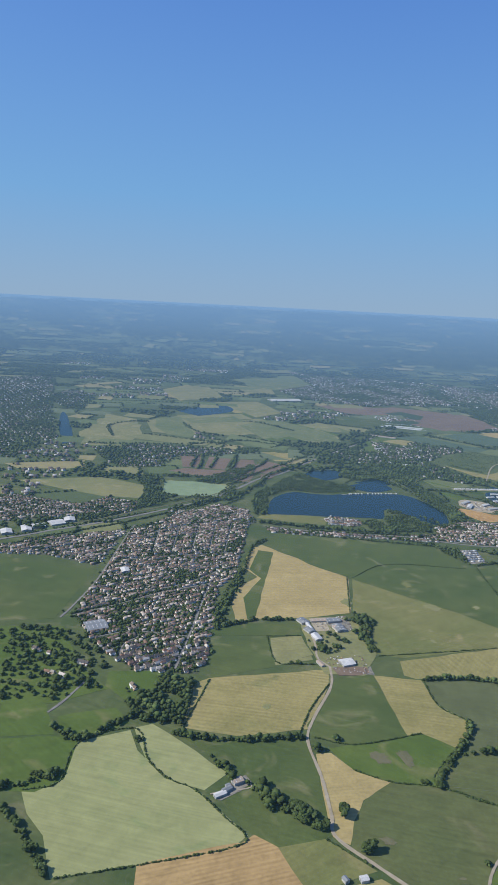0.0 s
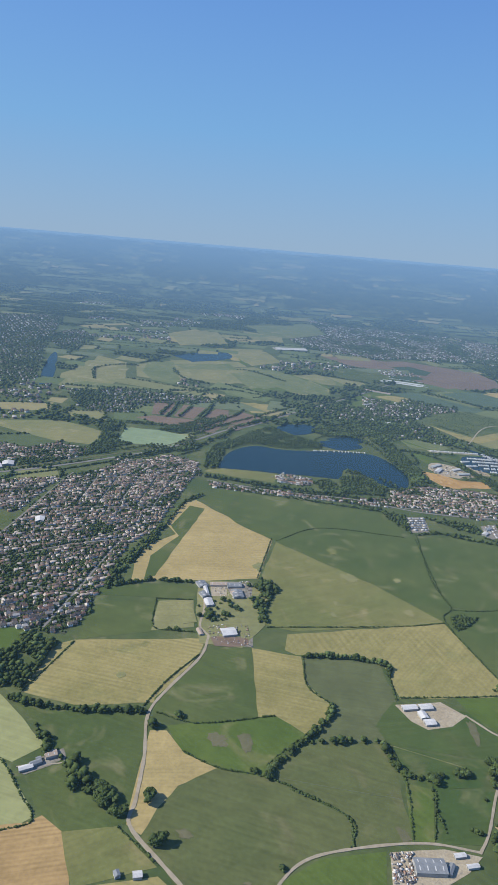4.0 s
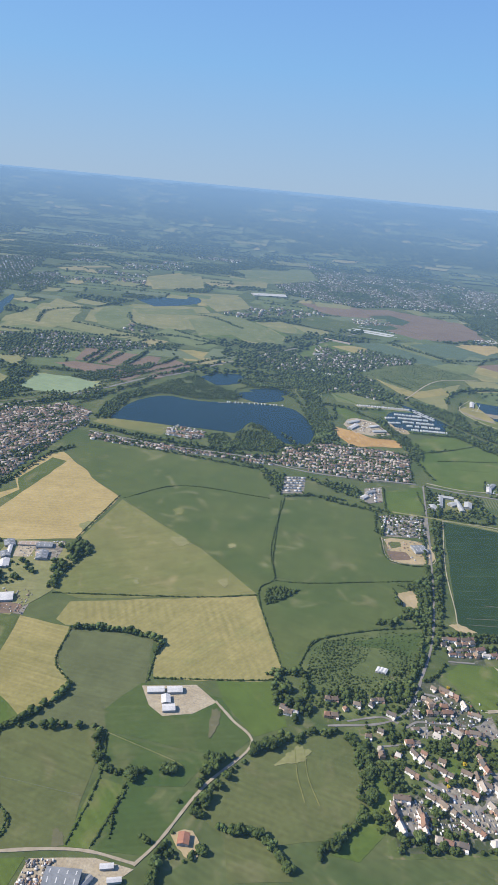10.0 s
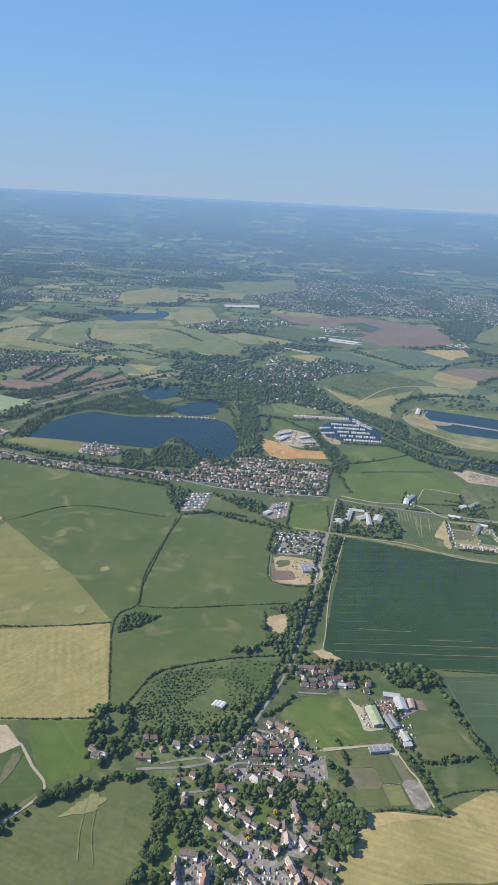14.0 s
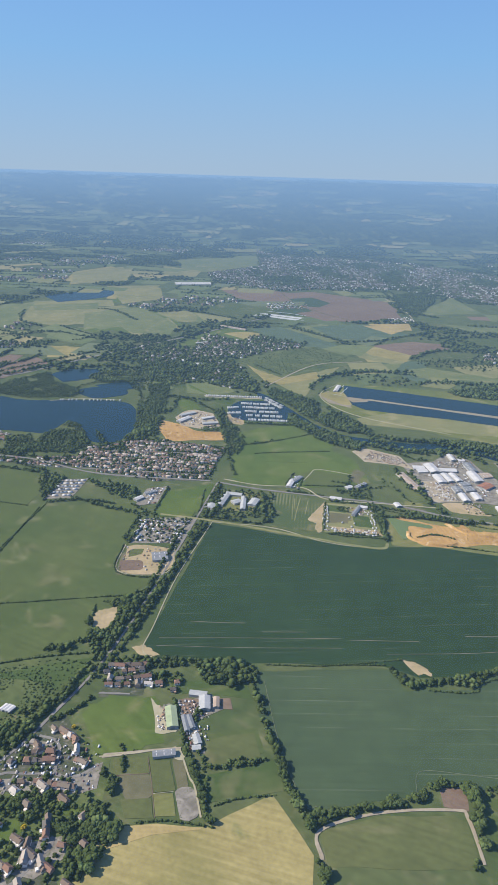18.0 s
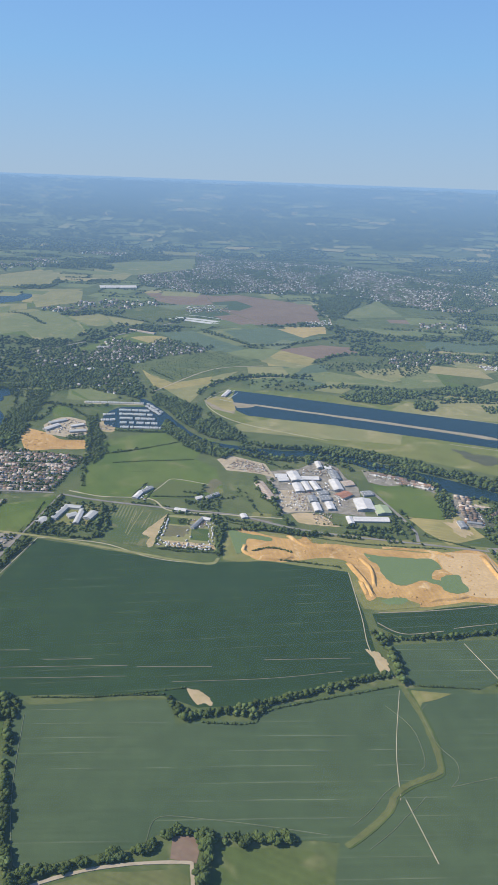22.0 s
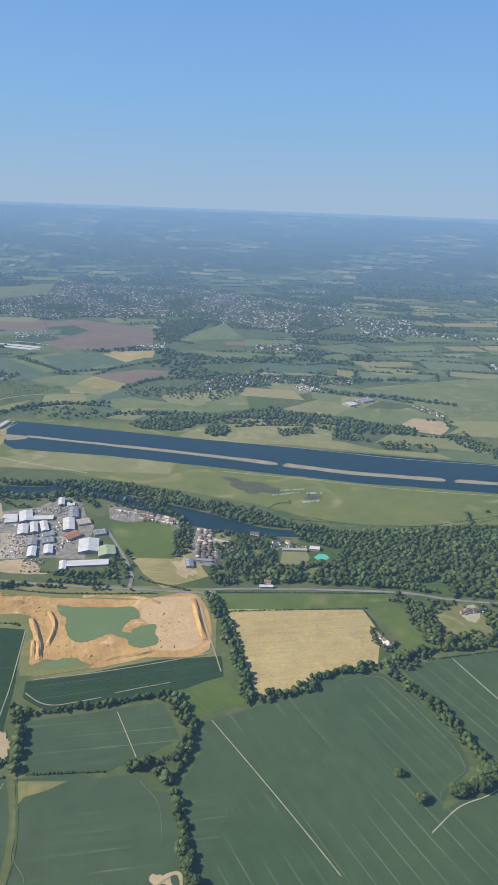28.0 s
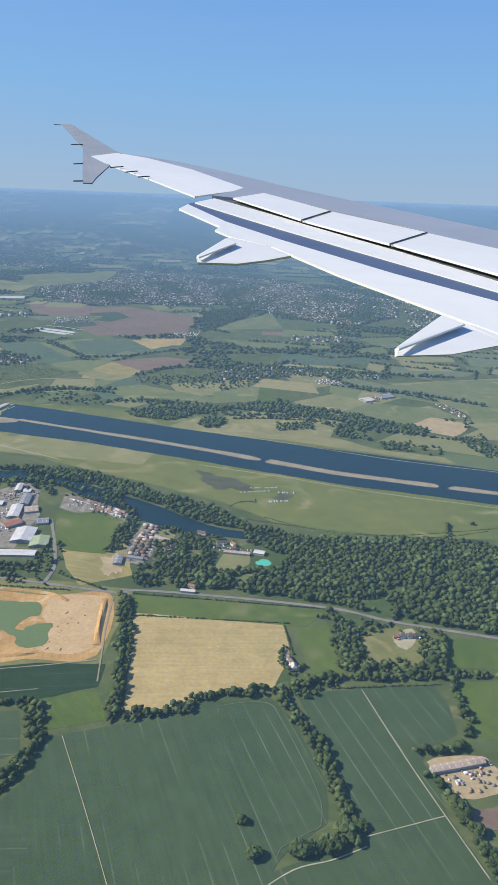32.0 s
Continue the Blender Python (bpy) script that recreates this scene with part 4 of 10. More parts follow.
field("court", "HAYDRY", 3, "fenced lawn courts beside a clubhouse", [(956, 1038), (980, 1042), (981, 1022), (967, 1010), (952, 1008)])
field("pool_lawn", "TURQ", 3, "turquoise oval pool in a garden", [(988, 1031), (991, 1036), (995, 1039), (1000, 1037), (1002, 1033), (1000, 1028), (995, 1026), (991, 1027)])
field("village_ground", "DRIVES", 1, "brown trodden ground of a caravan park", [(869, 1083), (884, 1082), (893, 1023), (892, 1005), (875, 1007), (867, 1043)])
field("village_ground", "DRIVES", 1, "riverside gardens and yards", [(765, 1129), (798, 1119), (835, 1107), (856, 1091), (849, 1082), (806, 1086), (774, 1095)])
field("straw_field", "SANDY", 2, "square orange-tan stubble field", [(1130, 1467), (1171, 1525), (1230, 1503), (1192, 1434)])
field("dry_shore", "HAYDRY", 1, "dry grass bank of a rowing lake", [(809, 1383), (836, 1426), (913, 1413), (997, 1407), (1061, 1380), (1091, 1359), (1154, 1355), (1215, 1352), (1211, 1334), (1136, 1339), (1028, 1357), (916, 1372)])
field("striped_field", "GRASSROW", 1, "green field with pale drill streaks", [(506, 972), (535, 969), (564, 963), (568, 927), (569, 895), (539, 896), (513, 901)])
field("sandy_end", "SANDY", 2, "bare sandy corner of a green field", [(564, 961), (565, 961), (569, 897), (562, 899), (561, 912), (552, 918), (558, 940)])
field("compound", "HAYDRY", 1, "trodden ground of a caravan compound", [(566, 960), (618, 968), (630, 902), (572, 897)])
field("compound_lawn", "GRASSD", 2, "green plot inside a compound", [(568, 957), (588, 958), (590, 943), (570, 943)])
field("bare_patch", "SOILP", 2, "bare brown square inside a compound", [(571, 937), (590, 942), (595, 940), (594, 920), (573, 920)])
field("compound_lawn", "GRASSD", 2, "mown green plot inside a compound", [(597, 939), (614, 940), (620, 916), (601, 916)])
field("bare_patch", "SANDY", 2, "sandy drive along a compound edge", [(571, 909), (621, 911), (626, 910), (627, 902), (573, 899)])
field("sand_yard", "SAND", 1, "dug orange sand in a lakeside works", [(292, 1170), (320, 1163), (343, 1156), (373, 1137), (405, 1141), (415, 1115), (381, 1105), (334, 1094)])
field("yard", "YARD", 2, "pale gravel yard of a lakeside works", [(325, 1183), (329, 1208), (339, 1225), (374, 1214), (399, 1165), (376, 1146), (344, 1151)])
field("boat_yard", "SANDY", 2, "sandy yard beside a marina", [(395, 1205), (402, 1219), (420, 1206), (427, 1181), (409, 1181)])
field("quay", "PATH", 2, "pale quay beside a marina", [(337, 1298), (383, 1307), (428, 1313), (432, 1302), (388, 1294), (343, 1288)])
field("green_field", "HAY", 3, "green field beside a railway", [(-70, 1906), (-7, 1958), (140, 1781), (112, 1706), (70, 1687), (2, 1768)])
field("straw_field", "TAN", 3, "dry field beside a village", [(264, 1741), (314, 1774), (349, 1750), (307, 1699)])
field("far_field", "HAYDRY", 3, "dry pale field among far trees", [(48, 1915), (108, 1965), (154, 1906), (164, 1846), (120, 1839)])
field("meadow", "HAY", 3, "sunlit meadow beside a marina wood", [(289, 1356), (316, 1383), (372, 1340), (376, 1320), (336, 1306)])
field("meadow", "GRASS", 2, "rough paddock between hedges", [(302, 1258), (316, 1278), (353, 1229), (328, 1213)])
field("track_side", "TAN", 2, "dry verge along a wood edge", [(366, 1499), (401, 1462), (445, 1431), (498, 1489), (508, 1448), (448, 1391), (418, 1403)])
field("yard", "PATH", 3, "pale concrete apron beside a green barn", [(479, 635), (485, 630), (490, 627), (497, 613), (505, 614), (506, 611), (493, 606), (486, 624)])
field("yard", "SOIL", 3, "red-brown builder's yard", [(498, 637), (513, 641), (518, 631), (515, 624), (504, 623)])
field("allotment", "SOIL", 2, "tan sand school beside barns", [(525, 645), (532, 647), (536, 637), (529, 636)])
field("paddock", "OLIVED", 2, "dull olive paddock with a brown sward", [(524, 606), (537, 614), (554, 620), (562, 602), (547, 594), (532, 588)])
field("allotment", "OLIVED", 2, "green plot inside a thin fence", [(473, 581), (494, 587), (499, 575), (480, 569)])
field("allotment", "SOILP", 2, "worn brown plot", [(481, 568), (499, 574), (506, 560), (489, 555)])
field("allotment", "OLIVED", 2, "green plot beside a hedge", [(489, 554), (506, 559), (511, 547), (496, 543)])
field("allotment", "OLIVED", 2, "green plot behind a machinery shed", [(496, 584), (508, 587), (518, 567), (506, 563)])
field("allotment", "OLIVE", 2, "dull green plot", [(506, 562), (517, 565), (523, 551), (512, 548)])
field("allotment", "SOILP", 3, "bare brown strip beside a plot", [(509, 587), (515, 590), (525, 570), (518, 567)])
field("paved_court", "DRIVES", 3, "pale grey paved court with a low kerb", [(518, 566), (528, 570), (535, 553), (524, 550)])
field("yard", "PATH", 3, "pale concrete yard beside a machinery shed", [(505, 595), (511, 598), (516, 590), (509, 589)])
field("depot_plot", "SOIL", 3, "swept brown plot inside a depot wall", [(393, 794), (413, 799), (417, 785), (396, 780)])
field("depot_plot", "OLIVED", 3, "weedy plot inside a depot wall", [(395, 815), (407, 819), (408, 810), (397, 803)])
field("island_strip", "STRIP", 4, "grassy island strip joined to a sandy apron", [(560, 1350), (592, 1349), (595, 1336), (568, 1327)])
field("lake_apron", "TAN", 3, "dry sandy apron at the end of a rowing lake", [(518, 1348), (529, 1370), (550, 1377), (565, 1352), (573, 1315), (551, 1316)])
field("drive", "PATH", 3, "pale gravel drive before a large house", [(1110, 951), (1121, 960), (1125, 950), (1118, 934), (1111, 935), (1107, 944)])
field("village_ground", "TOWN", 0, "riverside village gardens and drives", [(864, 1059), (875, 1103), (898, 1049), (914, 1011), (883, 1003)])
field("village_ground", "TOWN", 0, "riverside gardens", [(775, 1123), (850, 1107), (849, 1093), (773, 1101)])
field("island_strip", "STRIP", 4, "grassy island strip along a rowing lake", [(588, 1345.5), (659, 1333.1), (731, 1320.8), (802, 1308.5), (874, 1294.2), (945, 1278.5), (945, 1290.3), (874, 1305.1), (802, 1318.7), (731, 1330.0), (659, 1341.2), (588, 1352.5)])
field("island_strip", "STRIP", 4, "grassy island strip along a rowing lake", [(959, 1275.5), (1000, 1266.6), (1040, 1257.7), (1081, 1253.3), (1121, 1250.4), (1162, 1247.6), (1162, 1259.2), (1121, 1262.6), (1081, 1266.0), (1040, 1270.7), (1000, 1279.1), (959, 1287.4)])
field("island_strip", "STRIP", 4, "grassy island strip along a rowing lake", [(1176, 1246.6), (1229, 1242.8), (1282, 1235.9), (1334, 1228.8), (1387, 1221.7), (1440, 1214.6), (1440, 1226.4), (1387, 1233.3), (1334, 1240.1), (1282, 1246.9), (1229, 1253.6), (1176, 1258.0)])
field("slab", "SOIL", 3, "red-brown concrete slab in a farmyard", [(71, 593), (94, 599), (96, 588), (75, 584)])
field("yard", "DRIVES", 2, "farmyard with barns and stores", [(487, 626), (493, 633), (506, 616), (494, 608)])
field("yard", "DRIVES", 2, "builder's yard beside a lane", [(500, 635), (518, 648), (530, 636), (515, 622), (528, 597), (522, 596), (507, 621)])
field("green_field", "GRASSD", 0, "green field behind barns", [(487, 653), (538, 668), (545, 650), (525, 650), (499, 645)])
field("green_field", "GRASS", 1, "paddock beside the main road", [(390, 945), (436, 977), (436, 906), (393, 890)])
field("park", "OLIVE", 0, "school lawn", [(452, 961), (495, 968), (492, 921), (454, 915)])
field("yard", "SANDY", 2, "sandy depot apron", [(391, 821), (438, 824), (438, 785), (395, 780)])
field("straw_margin", "STRAW", 2, "pale straw strip along a wheat field", [(491, 525), (496, 538), (514, 544), (539, 547), (539, 546), (514, 537), (494, 524)])
field("worn_patch", "SOILP", 3, "worn bare patch at a pasture gate", [(213, 414), (218, 416), (223, 407), (215, 404)])
field("worn_patch", "OLIVE", 3, "pale worn patch in a pasture", [(162, 807), (171, 814), (176, 802), (166, 796)])
field("worn_patch", "SOILP", 3, "brown worn patch in a pasture", [(82, 469), (93, 474), (101, 463), (88, 459)])
field("worn_patch", "SOILP", 3, "brown worn patch in a pasture", [(104, 473), (113, 477), (118, 465), (113, 456)])
field("worn_patch", "SOILP", 3, "worn spot in a dark field", [(82, 385), (89, 387), (92, 382), (85, 379)])
field("worn_patch", "SOILP", 3, "worn spot in a dark field", [(123, 358), (130, 360), (132, 356), (127, 355)])
field("quarry_floor", "SANDP", 2, "pale worked quarry floor", [(836, 938), (880, 947), (894, 885), (859, 874), (855, 899), (838, 919)])
field("marina_bank", "GRASSD", 0, "green bank round a marina", [(356, 1285), (442, 1333), (493, 1226), (487, 1193), (396, 1176)])
field("parkland", "GRASS", 0, "green gardens and lawns among trees", [(-303, 619), (-209, 634), (-170, 562), (-135, 530), (-175, 503), (-243, 493)])
field("wood_floor", "GRASSD", 0, "shaded grassy floor of a wood", [(971, 1034), (1006, 1082), (1070, 1097), (1167, 1117), (1270, 1111), (1233, 963), (1185, 967), (1109, 974), (1056, 981), (986, 982)])
field("green_field", "CROPF", 1, "grey-green far field", [(403, 1875), (563, 1934), (626, 1858), (540, 1777)])
field("rough_field", "SCRUB", 1, "dark rough far pasture", [(684, 2074), (821, 2353), (942, 2246), (824, 1925)])
field("green_field", "HAYDRY", 1, "pale green far field", [(-230, 2263), (-86, 2334), (-2, 2114), (-77, 2003)])
field("green_field", "GRASS", 1, "green far field", [(-61, 1944), (68, 1922), (157, 1786), (93, 1654)])
field("green_field", "CROPF", 1, "grey-green far field", [(596, 1599), (699, 1626), (690, 1524), (590, 1518)])
field("green_field", "HAYDRY", 1, "olive far field", [(744, 1596), (868, 1670), (887, 1593), (788, 1524)])
field("green_field", "HAY", 1, "green far field", [(354, 1537), (472, 1706), (563, 1657), (485, 1530), (406, 1453)])
field("green_field", "HAYDRY", 1, "olive far field", [(810, 1378), (920, 1495), (1048, 1494), (1028, 1376), (877, 1354)])
field("green_field", "GRASS", 1, "green far field", [(202, 1684), (263, 1816), (369, 1730), (290, 1646)])
field("green_field", "HAYDRY", 1, "olive far field", [(-455, 2502), (-302, 2677), (-209, 2373), (-347, 2274)])
field("green_field", "HAY", 1, "green far field", [(-227, 2984), (67, 3235), (110, 2763), (-103, 2654)])
field("green_field", "HAYDRY", 1, "olive far field", [(9, 1755), (95, 1863), (160, 1754), (90, 1653)])
field("green_field", "HAY", 1, "green far field", [(342, 1798), (471, 1921), (549, 1780), (403, 1651)])
field("green_field", "TAN", 1, "tan far field", [(558, 1701), (680, 1733), (654, 1600), (587, 1591)])
field("green_field", "HAY", 1, "green meadow", [(222, 1341), (275, 1385), (278, 1312), (241, 1296)])
field("green_field", "HAY", 1, "green meadow", [(291, 1354), (367, 1388), (357, 1302), (309, 1301)])
field("school_lawn", "OLIVE", 2, "dry school lawn among houses", [(-166, 628), (-158, 650), (-143, 649), (-148, 622)])
field("sandpit", "SAND", 1, "orange sand quarry floor", [(642, 947), (677, 940), (704, 939), (709, 951), (719, 936), (743, 938), (767, 937), (832, 941), (883, 953), (900, 878), (854, 863), (817, 848), (783, 856), (771, 850), (756, 905), (728, 909), (692, 894), (658, 900)])
field("green_field", "GRASS", 2, "rough green field beside a marina", [(467, 1079), (514, 1108), (547, 1142), (565, 1106), (531, 1066), (481, 1057)])
field("green_field", "GREEN", 2, "green paddock with hedges", [(529, 1032), (544, 1044), (587, 1042), (588, 1011), (539, 1002)])
field("far_field", "MINTB", 2, "pale blue-green crop beside a tree belt", [(-200, 1139), (-211, 1223), (-153, 1230), (-91, 1213), (-106, 1143), (-176, 1130)])
field("far_field", "SOIL", 2, "long red-brown ploughed field", [(-217, 1301), (-190, 1327), (-60, 1330), (-46, 1319), (-54, 1251), (-97, 1254), (-169, 1280)])
field("far_field", "SOIL", 2, "red-brown ploughed strip between tree rows", [(-195, 1339), (-213, 1430), (-170, 1456), (-164, 1395), (-159, 1344)])
field("far_field", "SOIL", 2, "red-brown ploughed strip between tree rows", [(-150, 1340), (-153, 1444), (-104, 1441), (-107, 1378), (-109, 1335)])
field("far_field", "SOIL", 2, "red-brown ploughed field beside a tree row", [(-101, 1330), (-83, 1437), (-55, 1437), (-50, 1391), (-26, 1433), (18, 1400), (2, 1364), (-20, 1331), (-50, 1323)])
field("far_field", "SOIL", 2, "red-brown ploughed corner beside a railway", [(-34, 1277), (-35, 1318), (-7, 1342), (6, 1353), (-13, 1288)])
field("far_field", "TAN", 2, "pale tan field beside a railway", [(-45, 1502), (-16, 1532), (32, 1512), (14, 1444), (-37, 1459)])
field("far_field", "HAYDRY", 2, "olive pasture beside a river", [(-449, 1546), (-475, 1762), (-509, 1915), (-410, 1855), (-399, 1800), (-446, 1743), (-425, 1613), (-443, 1535)])
field("far_field", "HAY", 2, "long green field along a tree belt", [(-441, 1521), (-419, 1567), (-278, 1570), (-272, 1545), (-383, 1500)])
field("far_field", "HAY", 2, "green meadow with trees", [(-332, 1752), (-358, 1896), (-292, 1926), (-218, 1690), (-223, 1638), (-282, 1663)])
field("far_field", "HAY", 2, "long green field", [(-288, 1906), (-144, 1995), (-108, 1916), (-224, 1850), (-251, 1851)])
field("far_field", "HAYDRY", 2, "wide olive field", [(-239, 1801), (-108, 1916), (46, 1820), (10, 1779), (-63, 1746), (-120, 1691), (-193, 1725)])
field("far_field", "GRASS", 2, "small bright green field", [(-68, 1679), (-8, 1750), (26, 1710), (-4, 1661)])
field("far_field", "HAYDRY", 2, "far olive field", [(-430, 2478), (-354, 2619), (-242, 2511), (-280, 2306), (-352, 2273)])
field("far_field", "HAYDRY", 2, "far olive field", [(-174, 2220), (-101, 2281), (-46, 2167), (-111, 2091)])
field("far_field", "TAN", 2, "far tan strip", [(-200, 2198), (-140, 2117), (-118, 2061), (-148, 2062)])
field("far_field", "GRASS", 2, "green field beside a railway", [(164, 1578), (227, 1678), (251, 1658), (203, 1566)])
field("far_field", "GREEN", 2, "dark green far field", [(142, 2046), (227, 2122), (327, 2073), (314, 1969), (192, 1962)])
field("far_field", "CROPF", 2, "grey-green crop field", [(307, 1810), (374, 1849), (512, 1720), (533, 1675), (488, 1660), (394, 1707)])
field("far_field", "CROPF", 2, "grey-green crop field", [(444, 1874), (539, 1941), (619, 1887), (594, 1803), (510, 1760)])
field("far_field", "STRAW", 2, "small straw-coloured field", [(560, 1931), (653, 1964), (658, 1901), (625, 1858)])
field("far_field", "HAYDRY", 2, "dry olive field", [(542, 1717), (669, 1625), (639, 1583), (569, 1616)])
field("far_field", "SOIL", 2, "broad red-brown ploughed field", [(119, 2317), (197, 2365), (314, 2276), (342, 2190), (286, 2145), (187, 2202)])
field("far_field", "SOIL", 2, "broad red-brown ploughed field", [(299, 2324), (385, 2385), (605, 2290), (642, 2169), (634, 2046), (523, 1989), (416, 2085), (360, 2173)])
field("far_field", "SOIL", 2, "red-brown ploughed field", [(385, 2033), (452, 2098), (536, 2011), (470, 1952)])
field("far_field", "GRASS", 2, "small meadow among trees", [(217, 1361), (268, 1342), (272, 1310), (246, 1318)])
field("far_field", "GRASS", 2, "meadow beside a marina", [(295, 1350), (334, 1371), (373, 1325), (346, 1301), (306, 1328)])
field("far_field", "HAYDRY", 2, "far olive field", [(-425, 2572), (-345, 2691), (-252, 2498), (-323, 2332)])
field("far_field", "HAY", 2, "far green field", [(-89, 2765), (57, 3114), (135, 2866), (-23, 2713)])
field("far_field", "HAYDRY", 2, "far olive field", [(-226, 2788), (-51, 2700), (-33, 2557), (-129, 2515)])
field("far_field", "HAY", 2, "wide green field", [(-116, 1849), (-58, 1949), (136, 1798), (153, 1695), (79, 1685), (15, 1771), (-40, 1673)])
field("far_field", "HAY", 2, "olive field", [(-70, 1741), (-11, 1786), (26, 1743), (-8, 1690)])
field("far_field", "HAY", 2, "green field beside a railway", [(46, 1909), (127, 1958), (201, 1838), (128, 1829)])
field("far_field", "SCRUB", 2, "rough scrub field dotted with bushes", [(344, 1520), (425, 1652), (474, 1681), (558, 1612), (555, 1556), (442, 1432), (395, 1474)])
field("crop_strip", "CROP", 2, "grey-green strip inside a ploughed field", [(336, 2235), (396, 2283), (458, 2210), (434, 2134), (380, 2136)])
field("polytunnel_field", "PALE", 2, "row of long pale plastic tunnels", [(286, 1969), (292, 1983), (404, 1956), (396, 1939)])
field("polytunnel_field", "PALE", 2, "row of long pale plastic tunnels", [(300, 1990), (309, 2001), (409, 1977), (406, 1960)])
field("far_field", "HAY", 2, "olive field beside a suburb", [(700, 2192), (762, 2323), (800, 2436), (841, 2279), (863, 2199), (712, 2114)])
field("far_field", "SOIL", 2, "bare brown strip", [(819, 2138), (906, 2164), (897, 2101), (827, 2095)])
field("far_field", "SOIL", 2, "red-brown ploughed field with pale margins", [(588, 1719), (698, 1788), (754, 1751), (670, 1669)])
field("far_field", "TAN", 2, "dry tan field", [(547, 1720), (581, 1729), (670, 1669), (660, 1611), (589, 1647)])
field("far_field", "STRAW", 2, "small straw-coloured field", [(573, 1930), (642, 1967), (666, 1925), (629, 1853)])
field("far_field", "HAY", 2, "long green field behind a rowing lake", [(653, 1548), (696, 1578), (882, 1523), (773, 1487), (674, 1507)])
field("far_field", "GREEN", 2, "dark green field", [(791, 1868), (899, 1898), (895, 1788), (816, 1793)])
field("far_field", "HAY", 2, "green field", [(746, 2014), (840, 2000), (905, 2042), (901, 1944), (827, 1933)])
field("far_field", "HAY", 2, "green field beside a lane", [(602, 1575), (652, 1598), (636, 1525), (602, 1516)])
field("far_field", "TAN", 1, "square tan field", [(1272, 1657), (1358, 1705), (1380, 1639), (1307, 1593)])
field("far_field", "HAYDRY", 1, "olive field beside a tree belt", [(964, 1549), (1056, 1653), (1088, 1630), (1035, 1502)])
field("far_field", "HAY", 1, "wide green field", [(1040, 1512), (1086, 1581), (1187, 1574), (1231, 1531), (1177, 1529), (1133, 1466)])
field("far_field", "HAY", 1, "wide flat green field", [(1124, 1699), (1221, 1765), (1437, 1861), (1561, 1863), (1435, 1490), (1341, 1488), (1240, 1501), (1239, 1584), (1192, 1611), (1120, 1636)])
field("far_field", "GREEN", 1, "dark green orchard plot", [(906, 1574), (949, 1631), (987, 1619), (959, 1548)])
field("far_field", "HAY", 1, "green plot", [(830, 1568), (867, 1635), (895, 1630), (905, 1537), (840, 1507)])
field("green_field", "GRASSD", 2, "rough green field above scrub", [(352, 626), (423, 664), (430, 642), (416, 626), (393, 632)])
field("lawn", "GRASS", 2, "back garden lawn between hedges", [(430, 525), (439, 530), (445, 523), (438, 512)])
field("lawn", "GRASS", 2, "grass strip beside a village", [(382, 499), (395, 510), (397, 495), (390, 473), (385, 482)])
field("lawn", "GRASS", 2, "back garden lawn", [(457, 547), (470, 546), (469, 538), (459, 538)])
field("crop_field", "CROP", 0, "grey-green crop field below a ditch", [(772, 738), (832, 751), (924, 736), (901, 612), (757, 587), (759, 615)])
field("sandy_end", "STRIP", 2, "bare sandy bank at the end of a rowing lake", [(516, 1351), (530, 1377), (572, 1326), (574, 1298), (537, 1314)])
field("village_ground", "DRIVES", 2, "village drives, patios and small gardens", [(419, 582), (433, 584), (437, 576), (427, 572)])
field("village_ground", "DRIVES", 2, "village drives, patios and small gardens", [(411, 550), (459, 563), (469, 577), (473, 558), (460, 550), (413, 543)])
field("village_ground", "DRIVES", 2, "village drives, patios and small gardens", [(417, 499), (437, 512), (465, 481), (451, 475)])
field("village_ground", "DRIVES", 2, "village drives, patios and small gardens", [(450, 517), (474, 529), (476, 517), (464, 500), (452, 500)])
field("village_ground", "DRIVES", 2, "village drives, patios and small gardens", [(400, 486), (415, 487), (419, 466), (403, 461)])
field("dark_crop_field", "DARK", 1, "dark green crop strip below a quarry", [(777, 829), (811, 839), (864, 860), (909, 869), (912, 848), (864, 820), (802, 802), (781, 814)])
field("crop_field", "CROPD", 0, "grey-green crop field beyond a track", [(931, 683), (1017, 721), (1090, 768), (1108, 754), (1172, 763), (1141, 651), (934, 634)])
field("yard", "DRIVES", 2, "pale drive and yard round a farmhouse", [(-28, 408), (-19, 424), (-8, 435), (-3, 427), (-10, 418), (-23, 407)])
field("worn_patch", "HAYDRY", 3, "pale dry worn patch in a field", [(176, 743), (187, 755), (200, 744), (195, 734), (184, 733)])
field("worn_patch", "HAYDRY", 3, "pale dry worn patch in a field", [(169, 664), (172, 667), (176, 658), (172, 656)])
field("worn_patch", "HAYDRY", 3, "pale dry worn patch in a field", [(171, 685), (174, 688), (177, 682), (173, 680)])
field("worn_patch", "HAYDRY", 3, "pale dry worn patch in a field", [(241, 685), (249, 692), (252, 681), (246, 677)])
field("worn_patch", "HAYDRY", 3, "pale dry worn patch in a field", [(81, 740), (89, 753), (96, 740), (89, 727)])
field("worn_patch", "HAYDRY", 3, "pale dry worn patch in a field", [(-0, 522), (6, 526), (8, 521), (3, 515)])
field("worn_patch", "HAYDRY", 3, "pale dry worn patch in a field", [(235, 753), (242, 758), (244, 749), (237, 746)])
water("lake", "WATER", "deep blue gravel-pit lake with wooded banks", [(-9, 1058), (-11, 1094), (-10, 1134), (5, 1173), (34, 1201), (86, 1196), (165, 1221), (230, 1227), (262, 1192), (282, 1145), (286, 1108), (278, 1068), (249, 1062), (227, 1091), (207, 1114), (187, 1126), (181, 1102), (178, 1075), (155, 1072), (124, 1071), (87, 1065), (40, 1064)])
